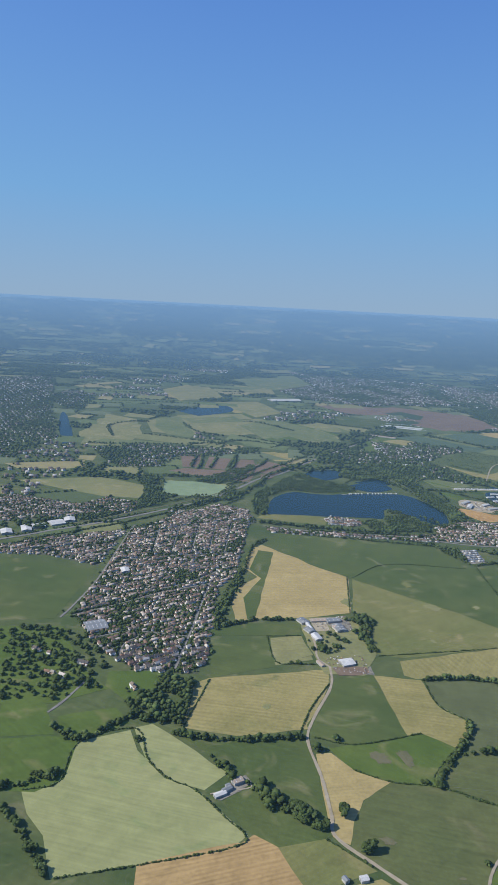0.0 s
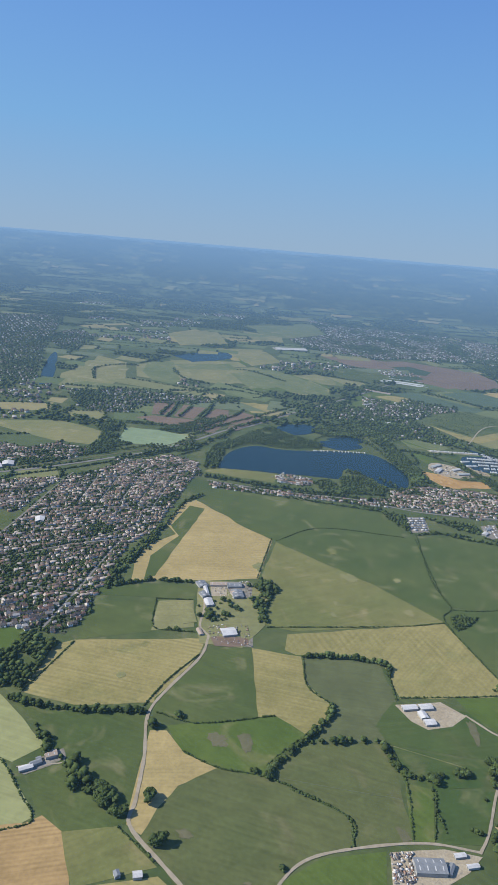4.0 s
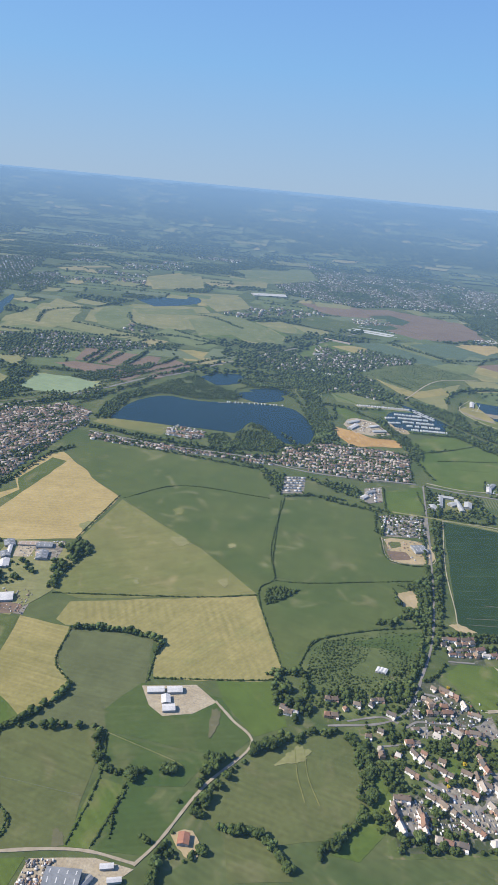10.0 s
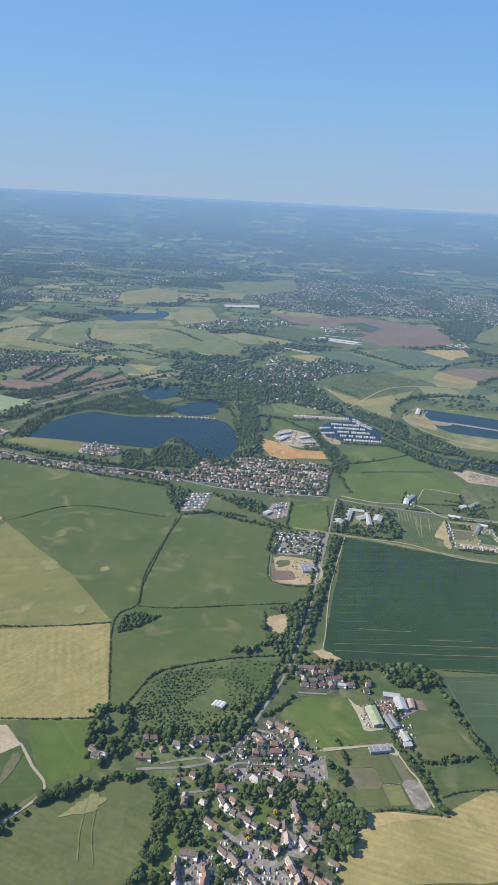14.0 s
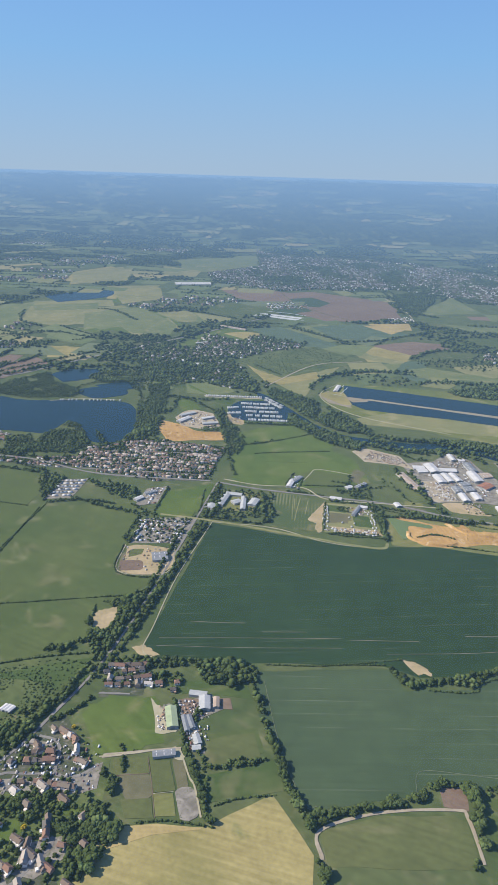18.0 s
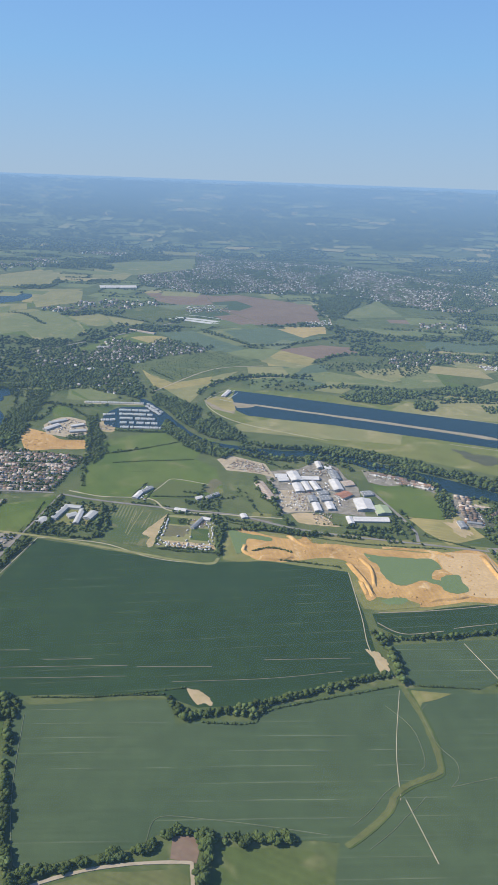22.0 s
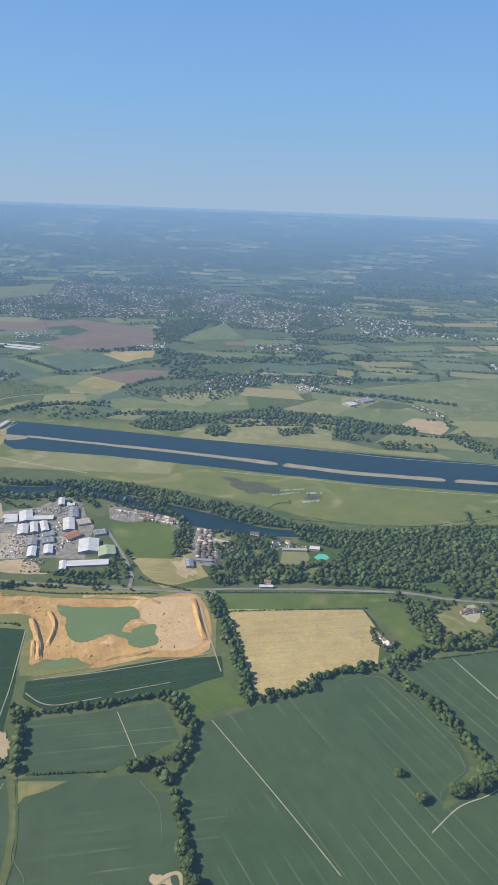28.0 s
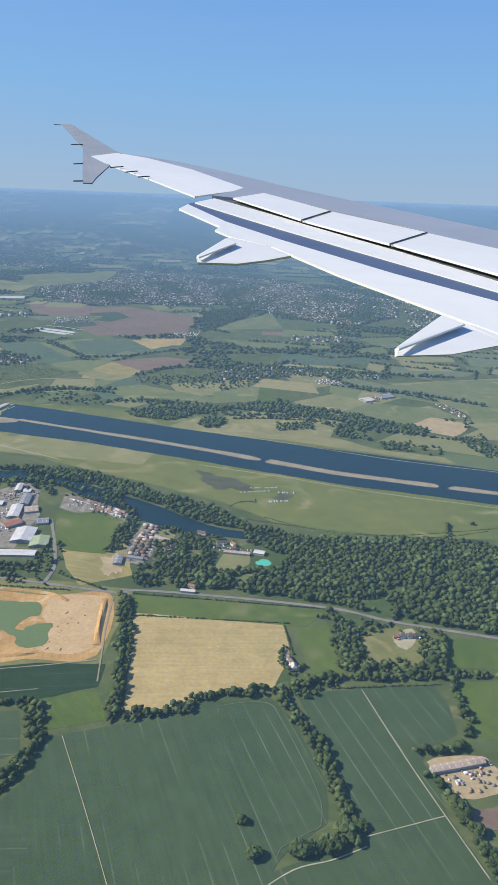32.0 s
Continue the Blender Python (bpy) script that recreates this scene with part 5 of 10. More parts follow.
water("lake", "WATER", "small dark lake among woods", [(53, 1335), (107, 1390), (136, 1346), (83, 1294)])
water("lake", "WATER", "small dark lake", [(127, 1256), (180, 1302), (219, 1267), (166, 1227)])
water("lake", "WATER", "long far blue lake", [(-322, 2039), (-206, 2202), (-156, 2089), (-268, 1953)])
water("rowing_lake", "WATER", "long straight dark-blue rowing lake", [(554, 1415), (556, 1375), (573, 1316), (596, 1295), (720, 1286), (840, 1266), (1052, 1230), (1226, 1216), (1347, 1199), (1448, 1183), (1494, 1287), (1380, 1303), (1243, 1321), (1047, 1343), (808, 1374), (625, 1406)])
water("river", "WATER", "dark winding river between trees", [(417, 1333), (435, 1323), (476, 1275), (506, 1235), (541, 1195), (574, 1175), (658, 1168), (715, 1177), (791, 1152), (832, 1137), (865, 1124), (898, 1108), (930, 1093), (965, 1087), (994, 1085), (994, 1076), (948, 1072), (925, 1074), (890, 1077), (865, 1088), (832, 1105), (798, 1120), (717, 1160), (655, 1146), (577, 1164), (543, 1180), (507, 1216), (478, 1250), (442, 1294), (421, 1317)])
water("marina", "WATER", "dark marina basin filled with moored boats", [(392, 1236), (397, 1278), (425, 1292), (457, 1291), (485, 1232), (476, 1209), (437, 1197), (399, 1209)])
water("quarry_pool", "POOL", "milky green quarry pool with ragged sandy shores", [(768, 926), (784, 925), (812, 927), (832, 929), (840, 915), (832, 908), (829, 896), (835, 893), (840, 901), (854, 906), (856, 895), (860, 883), (853, 876), (841, 876), (836, 884), (829, 887), (820, 890), (808, 880), (796, 878), (785, 893), (781, 908), (772, 917)])
water("quarry_pool", "POOL", "small milky green quarry pool", [(632, 945), (648, 941), (677, 937), (677, 930), (662, 931), (655, 928), (655, 905), (647, 903)])
water("quarry_pool", "POOL", "shallow green quarry pool", [(783, 850), (790, 855), (797, 858), (806, 858), (803, 851), (795, 847), (787, 846)])
field("quarry_bank", "OLIVE", 2, "weedy olive ground beside a shallow quarry pool", [(775, 840), (783, 849), (800, 859), (816, 852), (815, 847), (781, 835)])
field("quarry_mound", "SAND", 2, "dug sand spit at a pool edge", [(809, 875), (820, 888), (830, 886), (835, 880), (824, 872)])
water("river", "WATER", "blue river bend through a town", [(-492, 1483), (-561, 1660), (-606, 1799), (-631, 1899), (-602, 1849), (-554, 1728), (-511, 1614), (-474, 1489)])
water("lake", "WATER", "small dark lake among woods", [(53, 1335), (76, 1376), (111, 1367), (114, 1314), (77, 1312)])
water("lake", "WATER", "narrow dark lake among woods", [(150, 1297), (207, 1332), (222, 1303), (179, 1274)])
road("lane", 2.3, "TRACK", "pale farm lane", [(62, 594), (61, 561), (44, 511), (38, 480), (47, 439), (52, 402), (54, 383), (81, 360), (110, 337)])
road("lane", 2.0, "TRACK", "pale farm lane", [(41, 675), (49, 639), (51, 609), (62, 594)])
road("road", 1.87, "TRACK", "narrow country road", [(139, 342), (147, 364), (162, 382), (193, 396), (232, 407), (264, 407)])
road("lane", 1.73, "TRACK", "concrete farm lane", [(276, 536), (291, 522), (308, 504), (286, 464), (272, 424), (263, 406)])
road("road", 1.9, "ASPH", "straight tree-lined village road", [(439, 981), (439, 832), (437, 723), (432, 655), (423, 612), (411, 569), (392, 548), (355, 535)])
road("road", 3.0, "ASPH", "grey main road", [(439, 983), (490, 977), (577, 976), (637, 976), (698, 961), (754, 957), (830, 957), (893, 957), (890, 962), (946, 969), (1056, 974), (1109, 966), (1185, 962), (1270, 955)])
road("lane", 1.3, "TRACK", "pale lane beside allotments", [(467, 582), (489, 590), (512, 598)])
road("track", 1.87, "TRACK", "grey farm track curving round a meadow", [(606, 543), (603, 560), (636, 579), (677, 590), (684, 586), (690, 559)])
road("track", 0.37, "PATH", "worn pale path", [(909, 802), (942, 757), (969, 719), (984, 697)])
road("track", 0.42, "PATH", "straight pale track across a crop", [(1085, 882), (1112, 827), (1131, 791), (1149, 758)])
road("track", 0.52, "PATH", "pale track", [(1090, 770), (1131, 791)])
road("track", 0.6, "PATH", "pale track at a field corner", [(1036, 726), (1055, 744), (1073, 753), (1090, 764)])
road("track", 0.45, "PATH", "pale tractor track across a crop", [(794, 742), (790, 689), (791, 650)])
road("track", 0.45, "PATH", "pale tractor track across a crop", [(794, 651), (809, 614)])
road("track", 0.45, "PATH", "pale tractor track", [(846, 805), (866, 767)])
road("track", 0.6, "PATH", "pale track beside a dark crop", [(755, 888), (767, 825), (774, 782), (791, 755)])
road("track", 0.82, "PATH", "sandy field margin", [(457, 888), (520, 891), (568, 877), (601, 874), (633, 878)])
road("track", 0.82, "PATH", "sandy field margin", [(457, 888), (452, 783), (455, 711), (457, 680), (475, 673)])
road("lake_path", 0.7, "PATH", "pale gravel path on a lake island", [(588, 1349.0), (659, 1337.2), (731, 1325.4), (802, 1313.6), (874, 1299.7), (945, 1284.4)])
road("lake_path", 0.7, "PATH", "pale gravel path on a lake island", [(959, 1281.5), (1000, 1272.8), (1040, 1264.2), (1081, 1259.7), (1121, 1256.5), (1162, 1253.4)])
road("lake_path", 0.7, "PATH", "pale gravel path on a lake island", [(1176, 1252.3), (1229, 1248.2), (1282, 1241.4), (1334, 1234.4), (1387, 1227.5), (1440, 1220.5)])
road("lakeside_road", 1.12, "PATH", "pale lakeside road", [(543, 1423), (519, 1361), (536, 1310), (593, 1259), (717, 1220)])
road("hill_road", 2.5, "TRACK", "pale road", [(425, 1375), (489, 1534), (576, 1587)])
road("fence_line", 0.22, "HAYDRY", "thin pale fence line across a pasture", [(213, 489), (263, 478), (271, 474)])
road("town_road", 3.2, "ASPH", "grey village high road", [(-17, 997), (96, 985), (197, 990), (298, 970), (430, 984)])
road("pier", 1.55, "PATH", "pale gravel spit along a lake", [(118, 1203), (166, 1227), (223, 1235)])
road("garden_path", 1.08, "TRACK", "pale farm drive", [(-31, 412), (-19, 419), (-10, 430), (-3, 423), (-13, 418)])
road("lane", 2.2, "ASPH", "dark farm drive", [(-173, 489), (-165, 508), (-157, 537)])
road("field_path", 0.25, "TRAM", "faint path across a pasture", [(142, 440), (178, 439), (219, 439)])
road("tractor_track", 0.30, "TRAM", "curved pale tractor track at a crop edge", [(656, 596), (656, 610), (663, 615), (683, 617), (715, 619), (752, 620)])
road("tractor_track", 0.30, "TRAM", "curved tractor track at a crop edge", [(996, 840), (998, 848), (1024, 856), (1036, 843), (1062, 794), (1066, 773), (1060, 766), (1048, 755), (1046, 749)])
road("tractor_track", 0.30, "TRAM", "tractor track along a crop edge", [(551, 671), (571, 616), (592, 575), (600, 575)])
road("tractor_track", 0.30, "TRAM", "tractor track along a crop edge", [(872, 749), (885, 734), (891, 710)])
road("estate_road", 3.0, "ASPH", "grey estate road", [(777, 1067), (801, 1023), (819, 984), (822, 960)])
road("path", 1.1, "PATH", "pale track round a paddock", [(535, 1011), (540, 1030), (545, 1048), (562, 1049), (590, 1044)])
road("drill_streak", 0.9, "HAYDRY", "pale drill streak in a green field", [(538, 966), (538, 942), (539, 911)])
road("drill_streak", 0.9, "HAYDRY", "pale drill streak in a green field", [(532, 963), (535, 936)])
road("drill_streak", 0.8, "HAYDRY", "pale drill streak in a green field", [(532, 948), (536, 914)])
road("drill_streak", 0.8, "HAYDRY", "pale drill streak in a green field", [(547, 962), (548, 928)])
road("lane", 1.0, "PATH", "pale lane beside plots", [(515, 591), (523, 578), (528, 572), (537, 553)])
road("plot_edge", 0.3, "SOIL", "thin fence line between plots", [(494, 587), (503, 568), (512, 547)])
road("plot_edge", 0.3, "SOIL", "thin fence line between plots", [(480, 569), (499, 575)])
road("plot_edge", 0.3, "PATH", "pale edge between plots", [(506, 562), (517, 566)])
road("path", 1.6, "PATH", "pale lane beside a meadow", [(444, 993), (485, 987), (537, 993), (566, 971), (627, 975), (688, 980)])
road("town_street", 2.0, "ASPH", "grey village street", [(268, 978), (327, 987), (416, 997)])
road("town_street", 2.0, "ASPH", "grey village street", [(270, 1036), (341, 1050), (424, 1063)])
road("main_road", 5.2, "ASPH", "wide grey main road beside a railway", [(-433, 820), (-350, 886), (-320, 914), (-270, 954), (-217, 1005), (-180, 1045), (-120, 1116), (-78, 1189), (-34, 1284), (6, 1333), (87, 1496), (200, 1698), (314, 1934)])
road("railway", 3.0, "SOILP", "railway line in a tree-lined cutting", [(-442, 835), (-357, 901), (-326, 930), (-275, 971), (-222, 1024), (-184, 1063), (-123, 1132), (-81, 1207), (-36, 1305), (2, 1358), (84, 1522), (199, 1730), (315, 1967)])
road("town_road", 2.4, "ASPH", "tree-lined town road", [(-208, 961), (-209, 919), (-207, 764), (-213, 687), (-218, 653)])
road("town_road", 2.2, "ASPH", "grey town road", [(-206, 661), (-166, 694), (-125, 733), (-72, 767)])
road("town_road", 2.2, "ASPH", "grey town road", [(-73, 771), (-76, 695), (-78, 644), (-82, 570)])
road("town_road", 2.0, "ASPH", "grey suburban street", [(-200, 819), (-144, 845), (-52, 876)])
road("town_road", 2.0, "ASPH", "grey suburban street", [(-154, 756), (-128, 745), (-99, 766), (-68, 806)])
road("town_road", 2.0, "ASPH", "grey suburban street", [(-179, 930), (-131, 977), (-51, 1021)])
road("town_street", 1.5, "ASPH", "grey suburban street", [(-169, 956), (-160, 856)])
road("town_street", 1.5, "ASPH", "grey suburban street", [(-142, 967), (-135, 861)])
road("town_street", 1.5, "ASPH", "grey suburban street", [(-114, 978), (-109, 865)])
road("town_street", 1.5, "ASPH", "grey suburban street", [(-89, 988), (-86, 870)])
road("town_street", 1.5, "ASPH", "grey suburban street", [(-66, 998), (-65, 874)])
road("town_street", 1.5, "ASPH", "grey suburban street", [(-168, 619), (-136, 635), (-79, 633)])
road("town_street", 1.5, "ASPH", "grey suburban street", [(-137, 581), (-139, 607), (-128, 625)])
road("town_street", 1.5, "ASPH", "grey suburban street", [(-301, 843), (-257, 869), (-226, 893)])
road("shore", 1.0, "PATH", "pale shore along a rowing lake", [(862, 1371), (993, 1349), (1117, 1326), (1237, 1317), (1295, 1311), (1370, 1299)])
road("shore", 0.9, "PATH", "pale shore along a rowing lake", [(883, 1247), (998, 1232), (1109, 1215), (1268, 1205), (1337, 1201)])
road("village_street", 1.9, "ASPH", "grey village street between houses", [(422, 587), (433, 586), (439, 580), (442, 570), (446, 562), (459, 564), (467, 575)])
road("village_street", 1.7, "ASPH", "grey village street between houses", [(443, 562), (427, 558), (416, 556), (408, 548)])
road("village_street", 1.4, "ASPH", "grey village street between houses", [(422, 556), (422, 542)])
road("village_street", 2.0, "ASPH", "grey village street between houses", [(417, 507), (427, 502), (439, 495), (450, 488), (465, 477)])
road("village_street", 2.0, "ASPH", "grey village street between houses", [(448, 489), (455, 496), (460, 509), (464, 519), (462, 524)])
road("village_street", 1.7, "ASPH", "grey village street between houses", [(368, 543), (382, 550), (393, 554), (403, 551)])
road("village_street", 1.5, "ASPH", "grey village street between houses", [(407, 481), (411, 463)])
road("village_street", 1.4, "ASPH", "grey village street between houses", [(391, 526), (406, 532)])
road("village_street", 1.6, "ASPH", "grey village street between houses", [(443, 631), (464, 635)])
road("lane", 1.3, "TRACK", "pale lane beside a paddock", [(467, 580), (479, 585), (493, 591)])
road("tractor_track", 0.26, "STRIP", "thin bare tramline in a dark crop", [(464, 697), (522, 711), (601, 729)])
road("tractor_track", 0.26, "STRIP", "thin bare tramline in a dark crop", [(465, 688), (530, 701), (603, 718)])
road("tractor_track", 0.26, "STRIP", "thin bare tramline in a dark crop", [(482, 723), (507, 727), (525, 731)])
road("tractor_track", 0.26, "STRIP", "thin bare tramline in a dark crop", [(540, 723), (574, 731)])
road("tractor_track", 0.26, "STRIP", "thin bare tramline in a dark crop", [(608, 729), (661, 740)])
road("tractor_track", 0.26, "STRIP", "thin bare tramline in a dark crop", [(697, 755), (760, 770)])
road("tractor_track", 0.26, "STRIP", "thin bare tramline in a dark crop", [(637, 719), (703, 736), (754, 754)])
road("polytunnel_row", 2.6, "PALE", "long pale plastic cover strip over a crop", [(285, 1967), (347, 1959), (415, 1946)])
road("polytunnel_row", 2.6, "PALE", "long pale plastic cover strip over a crop", [(296, 1998), (353, 1991), (414, 1974)])
road("polytunnel_row", 2.6, "PALE", "long pale plastic cover strip over a crop", [(310, 2030), (360, 2024), (413, 2004)])
road("field_track", 1.6, "GRASSD", "green hedge bank across ploughed fields", [(290, 2360), (349, 2207), (442, 2063), (542, 1972)])
road("field_track", 2.2, "YARD", "pale dirt track beside ploughed fields", [(605, 2344), (665, 2144), (686, 2001)])
road("pontoon", 1.0, "PALE", "white starting pontoon on a rowing lake", [(541, 1376), (553, 1416)])
road("pontoon", 0.8, "PALE", "white starting pontoon on a rowing lake", [(551, 1366), (560, 1405)])
road("pontoon", 0.8, "PALE", "white landing stage at a lake end", [(540, 1361), (560, 1354)])

road("ditch_bank", 3.6, "OLIVED", "grassy olive bank along a curved ditch", [(797, 745), (803, 731), (809, 716), (813, 700), (816, 684), (815, 675), (805, 668), (795, 661), (788, 653), (784, 642), (776, 631), (768, 622), (761, 615)])
road("ditch", 1.0, "GRASSD", "dark overgrown ditch between crops", [(800, 746), (806, 731), (811, 717), (816, 700), (818, 684), (817, 673), (807, 666), (797, 659), (790, 651), (786, 641), (778, 630), (770, 621), (763, 614)])
field("field_corner", "OLIVE", 2, "dry olive grass at a crop corner", [(802, 744), (830, 746), (819, 738), (809, 733), (807, 726), (803, 737)])
road("track", 0.8, "STRIP", "bare sandy margin of a dark crop strip", [(780, 818), (792, 810), (803, 808), (819, 813), (832, 818)])
road("track", 0.6, "STRIP", "bare sandy margin of a dark crop strip", [(840, 823), (857, 830), (876, 837)])
road("track", 0.9, "STRIP", "pale quarry haul track", [(781, 832), (821, 843), (864, 858), (902, 873)])
road("track", 1.1, "STRIP", "pale sandy track beside a tree belt", [(885, 952), (894, 912), (903, 880), (911, 852)])
road("track", 2.0, "SANDY", "bare sandy farm track beside trees", [(892, 689), (902, 693), (905, 680), (906, 666)])
road("track", 0.7, "STRIP", "pale track round a tree clump", [(898, 691), (889, 682), (888, 672), (892, 667), (901, 667)])
road("track", 0.28, "TRAM", "curved tramline at a crop edge", [(784, 725), (797, 713), (804, 700), (807, 681), (804, 674)])
road("track", 0.28, "TRAM", "curved tramline at a crop edge", [(812, 732), (808, 722), (816, 697), (826, 685), (826, 673), (821, 665)])
road("track", 0.28, "TRAM", "faint tramline across a crop", [(821, 665), (845, 676), (866, 685)])
road("track", 0.28, "TRAM", "tramline beside a ditch", [(765, 629), (774, 640), (782, 653), (791, 663)])
road("track", 0.28, "TRAM", "tramline beside a ditch", [(774, 616), (785, 628), (794, 640), (800, 647), (806, 656)])
field("meadow", "GRASS", 2, "bright green meadow beside an estate", [(777, 1081), (815, 1096), (851, 1079), (853, 1015), (817, 1013), (798, 1024)])
field("bare_patch", "SANDY", 2, "bare trodden ground in a dry meadow", [(849, 1010), (864, 1023), (869, 1003), (882, 987), (870, 981), (856, 993)])
field("paddock", "GRASS", 2, "bright green paddock behind a depot", [(390, 946), (429, 955), (434, 892), (394, 885)])
field("yard", "DRIVES", 1, "worn ground under rows of stored caravans", [(389, 877), (438, 892), (439, 841), (391, 828)])
road("garden_wall_path", 0.8, "PATH", "pale path along allotments", [(465, 580), (481, 586), (496, 592)])
road("straw_margin", 3.4, "HAYDRY", "wide pale dry margin above a dark crop", [(400, 891), (466, 890), (524, 884), (565, 880), (601, 876), (630, 877), (635, 888)])
field("farm_ground", "HAYDRY", 1, "worn dry ground among farm trees", [(34, 692), (85, 702), (107, 670), (108, 624), (93, 584), (57, 582), (43, 635)])
field("yard", "YARD", 2, "hay-coloured walled farm court", [(47, 683), (63, 688), (66, 668), (51, 664)])
field("slab", "SOIL", 3, "red-brown slab beside a barn", [(63, 592), (93, 598), (95, 586), (65, 580)])

field("stubble_corner", "HAYDRY", 2, "dry worn corner of a paddock", [(23, 646), (34, 651), (47, 614), (35, 607)])
field("worn_patch", "SOILP", 3, "dug earth heaps beside a farm track", [(275, 529), (281, 530), (283, 516), (281, 499), (277, 512)])
field("worn_patch", "HAYDRY", 3, "trodden bare ground in a pasture", [(327, 492), (332, 506), (343, 513), (346, 502), (338, 495)])
road("worn_track", 0.7, "OLIVE", "worn dry track through a pasture", [(336, 508), (340, 488), (344, 477), (347, 469)])
road("worn_track", 0.5, "OLIVE", "worn dry track through a pasture", [(342, 509), (347, 488), (356, 469)])
field("drive", "SANDY", 2, "tan drive round a farmhouse", [(277, 429), (286, 434), (292, 429), (294, 418), (287, 418), (282, 423)])
field("yard", "DRIVES", 1, "hardstanding under mobile homes", [(265, 943), (291, 952), (293, 902), (268, 893)])
field("yard", "DRIVES", 2, "yard between white sheds", [(366, 945), (389, 959), (389, 914), (368, 901)])
field("farm_court", "DRIVES", 3, "grey concrete court between barns", [(57, 696), (84, 697), (89, 672), (65, 675)])

road("garden_path", 0.7, "PATH", "pale edge path round a depot yard", [(388, 823), (398, 778), (441, 786), (435, 832)])

# ---- trees and hedges ----
TREES = []


def treeline(spacing, size, width, line):
    c = smooth(line, 4)
    if size <= 2.2:
        spacing, size, width = 0.95, size * 0.82, width * 0.6
    elif line[0][1] < 1000:
        spacing, size, width = spacing * 0.82, size * 0.80, width * 0.72
    carry = 0.0
    for a, b in zip(c, c[1:]):
        d = (b - a).length
        s = carry
        while s < d:
            p = a.lerp(b, s / d)
            TREES.append((p.x + random.gauss(0, width * 0.35), p.y + random.gauss(0, width * 0.35), size * random.choice((0.55, 0.7, 0.8, 0.9, 1.0, 1.1, 1.35))))
            s += spacing * random.uniform(0.6, 1.4)
        carry = s - d


def wood(spacing, size, poly):
    xs, ys = [p[0] for p in poly], [p[1] for p in poly]
    y = min(ys)
    while y < max(ys):
        x = min(xs)
        while x < max(xs):
            q = (x + random.uniform(-0.5, 0.5) * spacing, y + random.uniform(-0.5, 0.5) * spacing)
            thick = noise.noise(Vector((q[0] * 0.035, q[1] * 0.035, 6.0)))
            if inside(q, poly) and thick > -0.42:
                TREES.append((q[0], q[1], size * random.uniform(0.55, 1.3) * (1 + 0.35 * thick)))
            x += spacing
        y += spacing
    LAID.append(poly)

OPEN = [
    [(407, 694), (402, 719), (420, 730), (423, 699)],
    [(367, 594), (373, 608), (388, 611), (394, 602), (383, 593)],
    [(455, 921), (455, 959), (474, 958), (490, 919), (469, 924)],
    [(488, 931), (486, 953), (494, 947), (494, 927)],
    [(446, 912), (440, 925), (449, 927), (454, 916)],
    [(321, 1187), (339, 1225), (377, 1215), (394, 1172), (342, 1151)],
    [(518, 990), (523, 1026), (533, 1019), (530, 989)],
    [(947, 1057), (981, 1064), (1011, 1051), (1010, 1024), (981, 1018), (952, 1008)],
    [(860, 1082), (885, 1083), (894, 1024), (892, 1003), (872, 1005)],
    [(845, 1017), (873, 1021), (883, 980), (856, 987)],
    [(654, 1102), (784, 1127), (799, 992), (687, 972)],
    [(1084, 941), (1109, 957), (1127, 943), (1120, 921), (1088, 917)],
    [(462, 649), (481, 654), (481, 638), (462, 633)],
    [(442, 608), (485, 631), (491, 605), (463, 584)],
    [(393, 1226), (384, 1286), (392, 1309), (453, 1306), (489, 1228), (478, 1203), (439, 1191), (400, 1198)],
    [(-200, 1139), (-211, 1223), (-153, 1230), (-91, 1213), (-106, 1143), (-176, 1130)],
    [(600, 1109), (640, 1118), (648, 1099), (608, 1093)],
]
GOLDEN = [(445, 525, 3.0), (433, 504, 2.4), (440, 598, 2.6)]
# tree belts, hedges and woods
treeline(2.0, 1.6, 1.0, [(-159, 401), (-137, 412), (-137, 455), (-98, 478), (-81, 443), (-62, 424), (-42, 415), (-18, 391), (-4, 377), (-12, 367), (-65, 348), (-115, 332)])
treeline(2.0, 1.6, 1.0, [(103, 816), (154, 871), (258, 874)])
treeline(2.0, 1.6, 1.0, [(275, 882), (278, 764), (291, 707), (281, 676), (318, 579)])
treeline(2.0, 1.6, 1.0, [(96, 819), (91, 715)])
treeline(2.0, 1.6, 1.0, [(112, 622), (226, 653), (281, 674)])
treeline(2.0, 1.6, 1.0, [(147, 583), (153, 542), (174, 522), (166, 499), (154, 485), (131, 452), (131, 438)])
treeline(2.0, 1.6, 1.0, [(43, 485), (76, 480), (130, 501)])
treeline(2.0, 1.6, 1.0, [(71, 450), (98, 440), (134, 438), (185, 417), (187, 396)])
treeline(2.0, 1.6, 1.0, [(136, 442), (133, 437)])
treeline(2.0, 1.6, 1.0, [(228, 546), (303, 566), (320, 578)])
treeline(2.0, 1.6, 1.0, [(188, 396), (162, 382), (147, 365)])
treeline(2.0, 1.6, 1.0, [(290, 710), (283, 746), (272, 874)])
treeline(2.0, 1.6, 1.0, [(292, 703), (324, 709), (420, 745)])
treeline(2.0, 1.6, 1.0, [(345, 634), (334, 616), (327, 584)])
treeline(2.0, 1.6, 1.0, [(600, 698), (635, 706)])
treeline(2.0, 1.6, 1.0, [(548, 686), (592, 695), (648, 715)])
treeline(2.0, 1.6, 1.0, [(666, 686), (699, 692), (710, 707), (792, 746)])
treeline(2.0, 1.6, 1.0, [(899, 959), (1055, 972)])
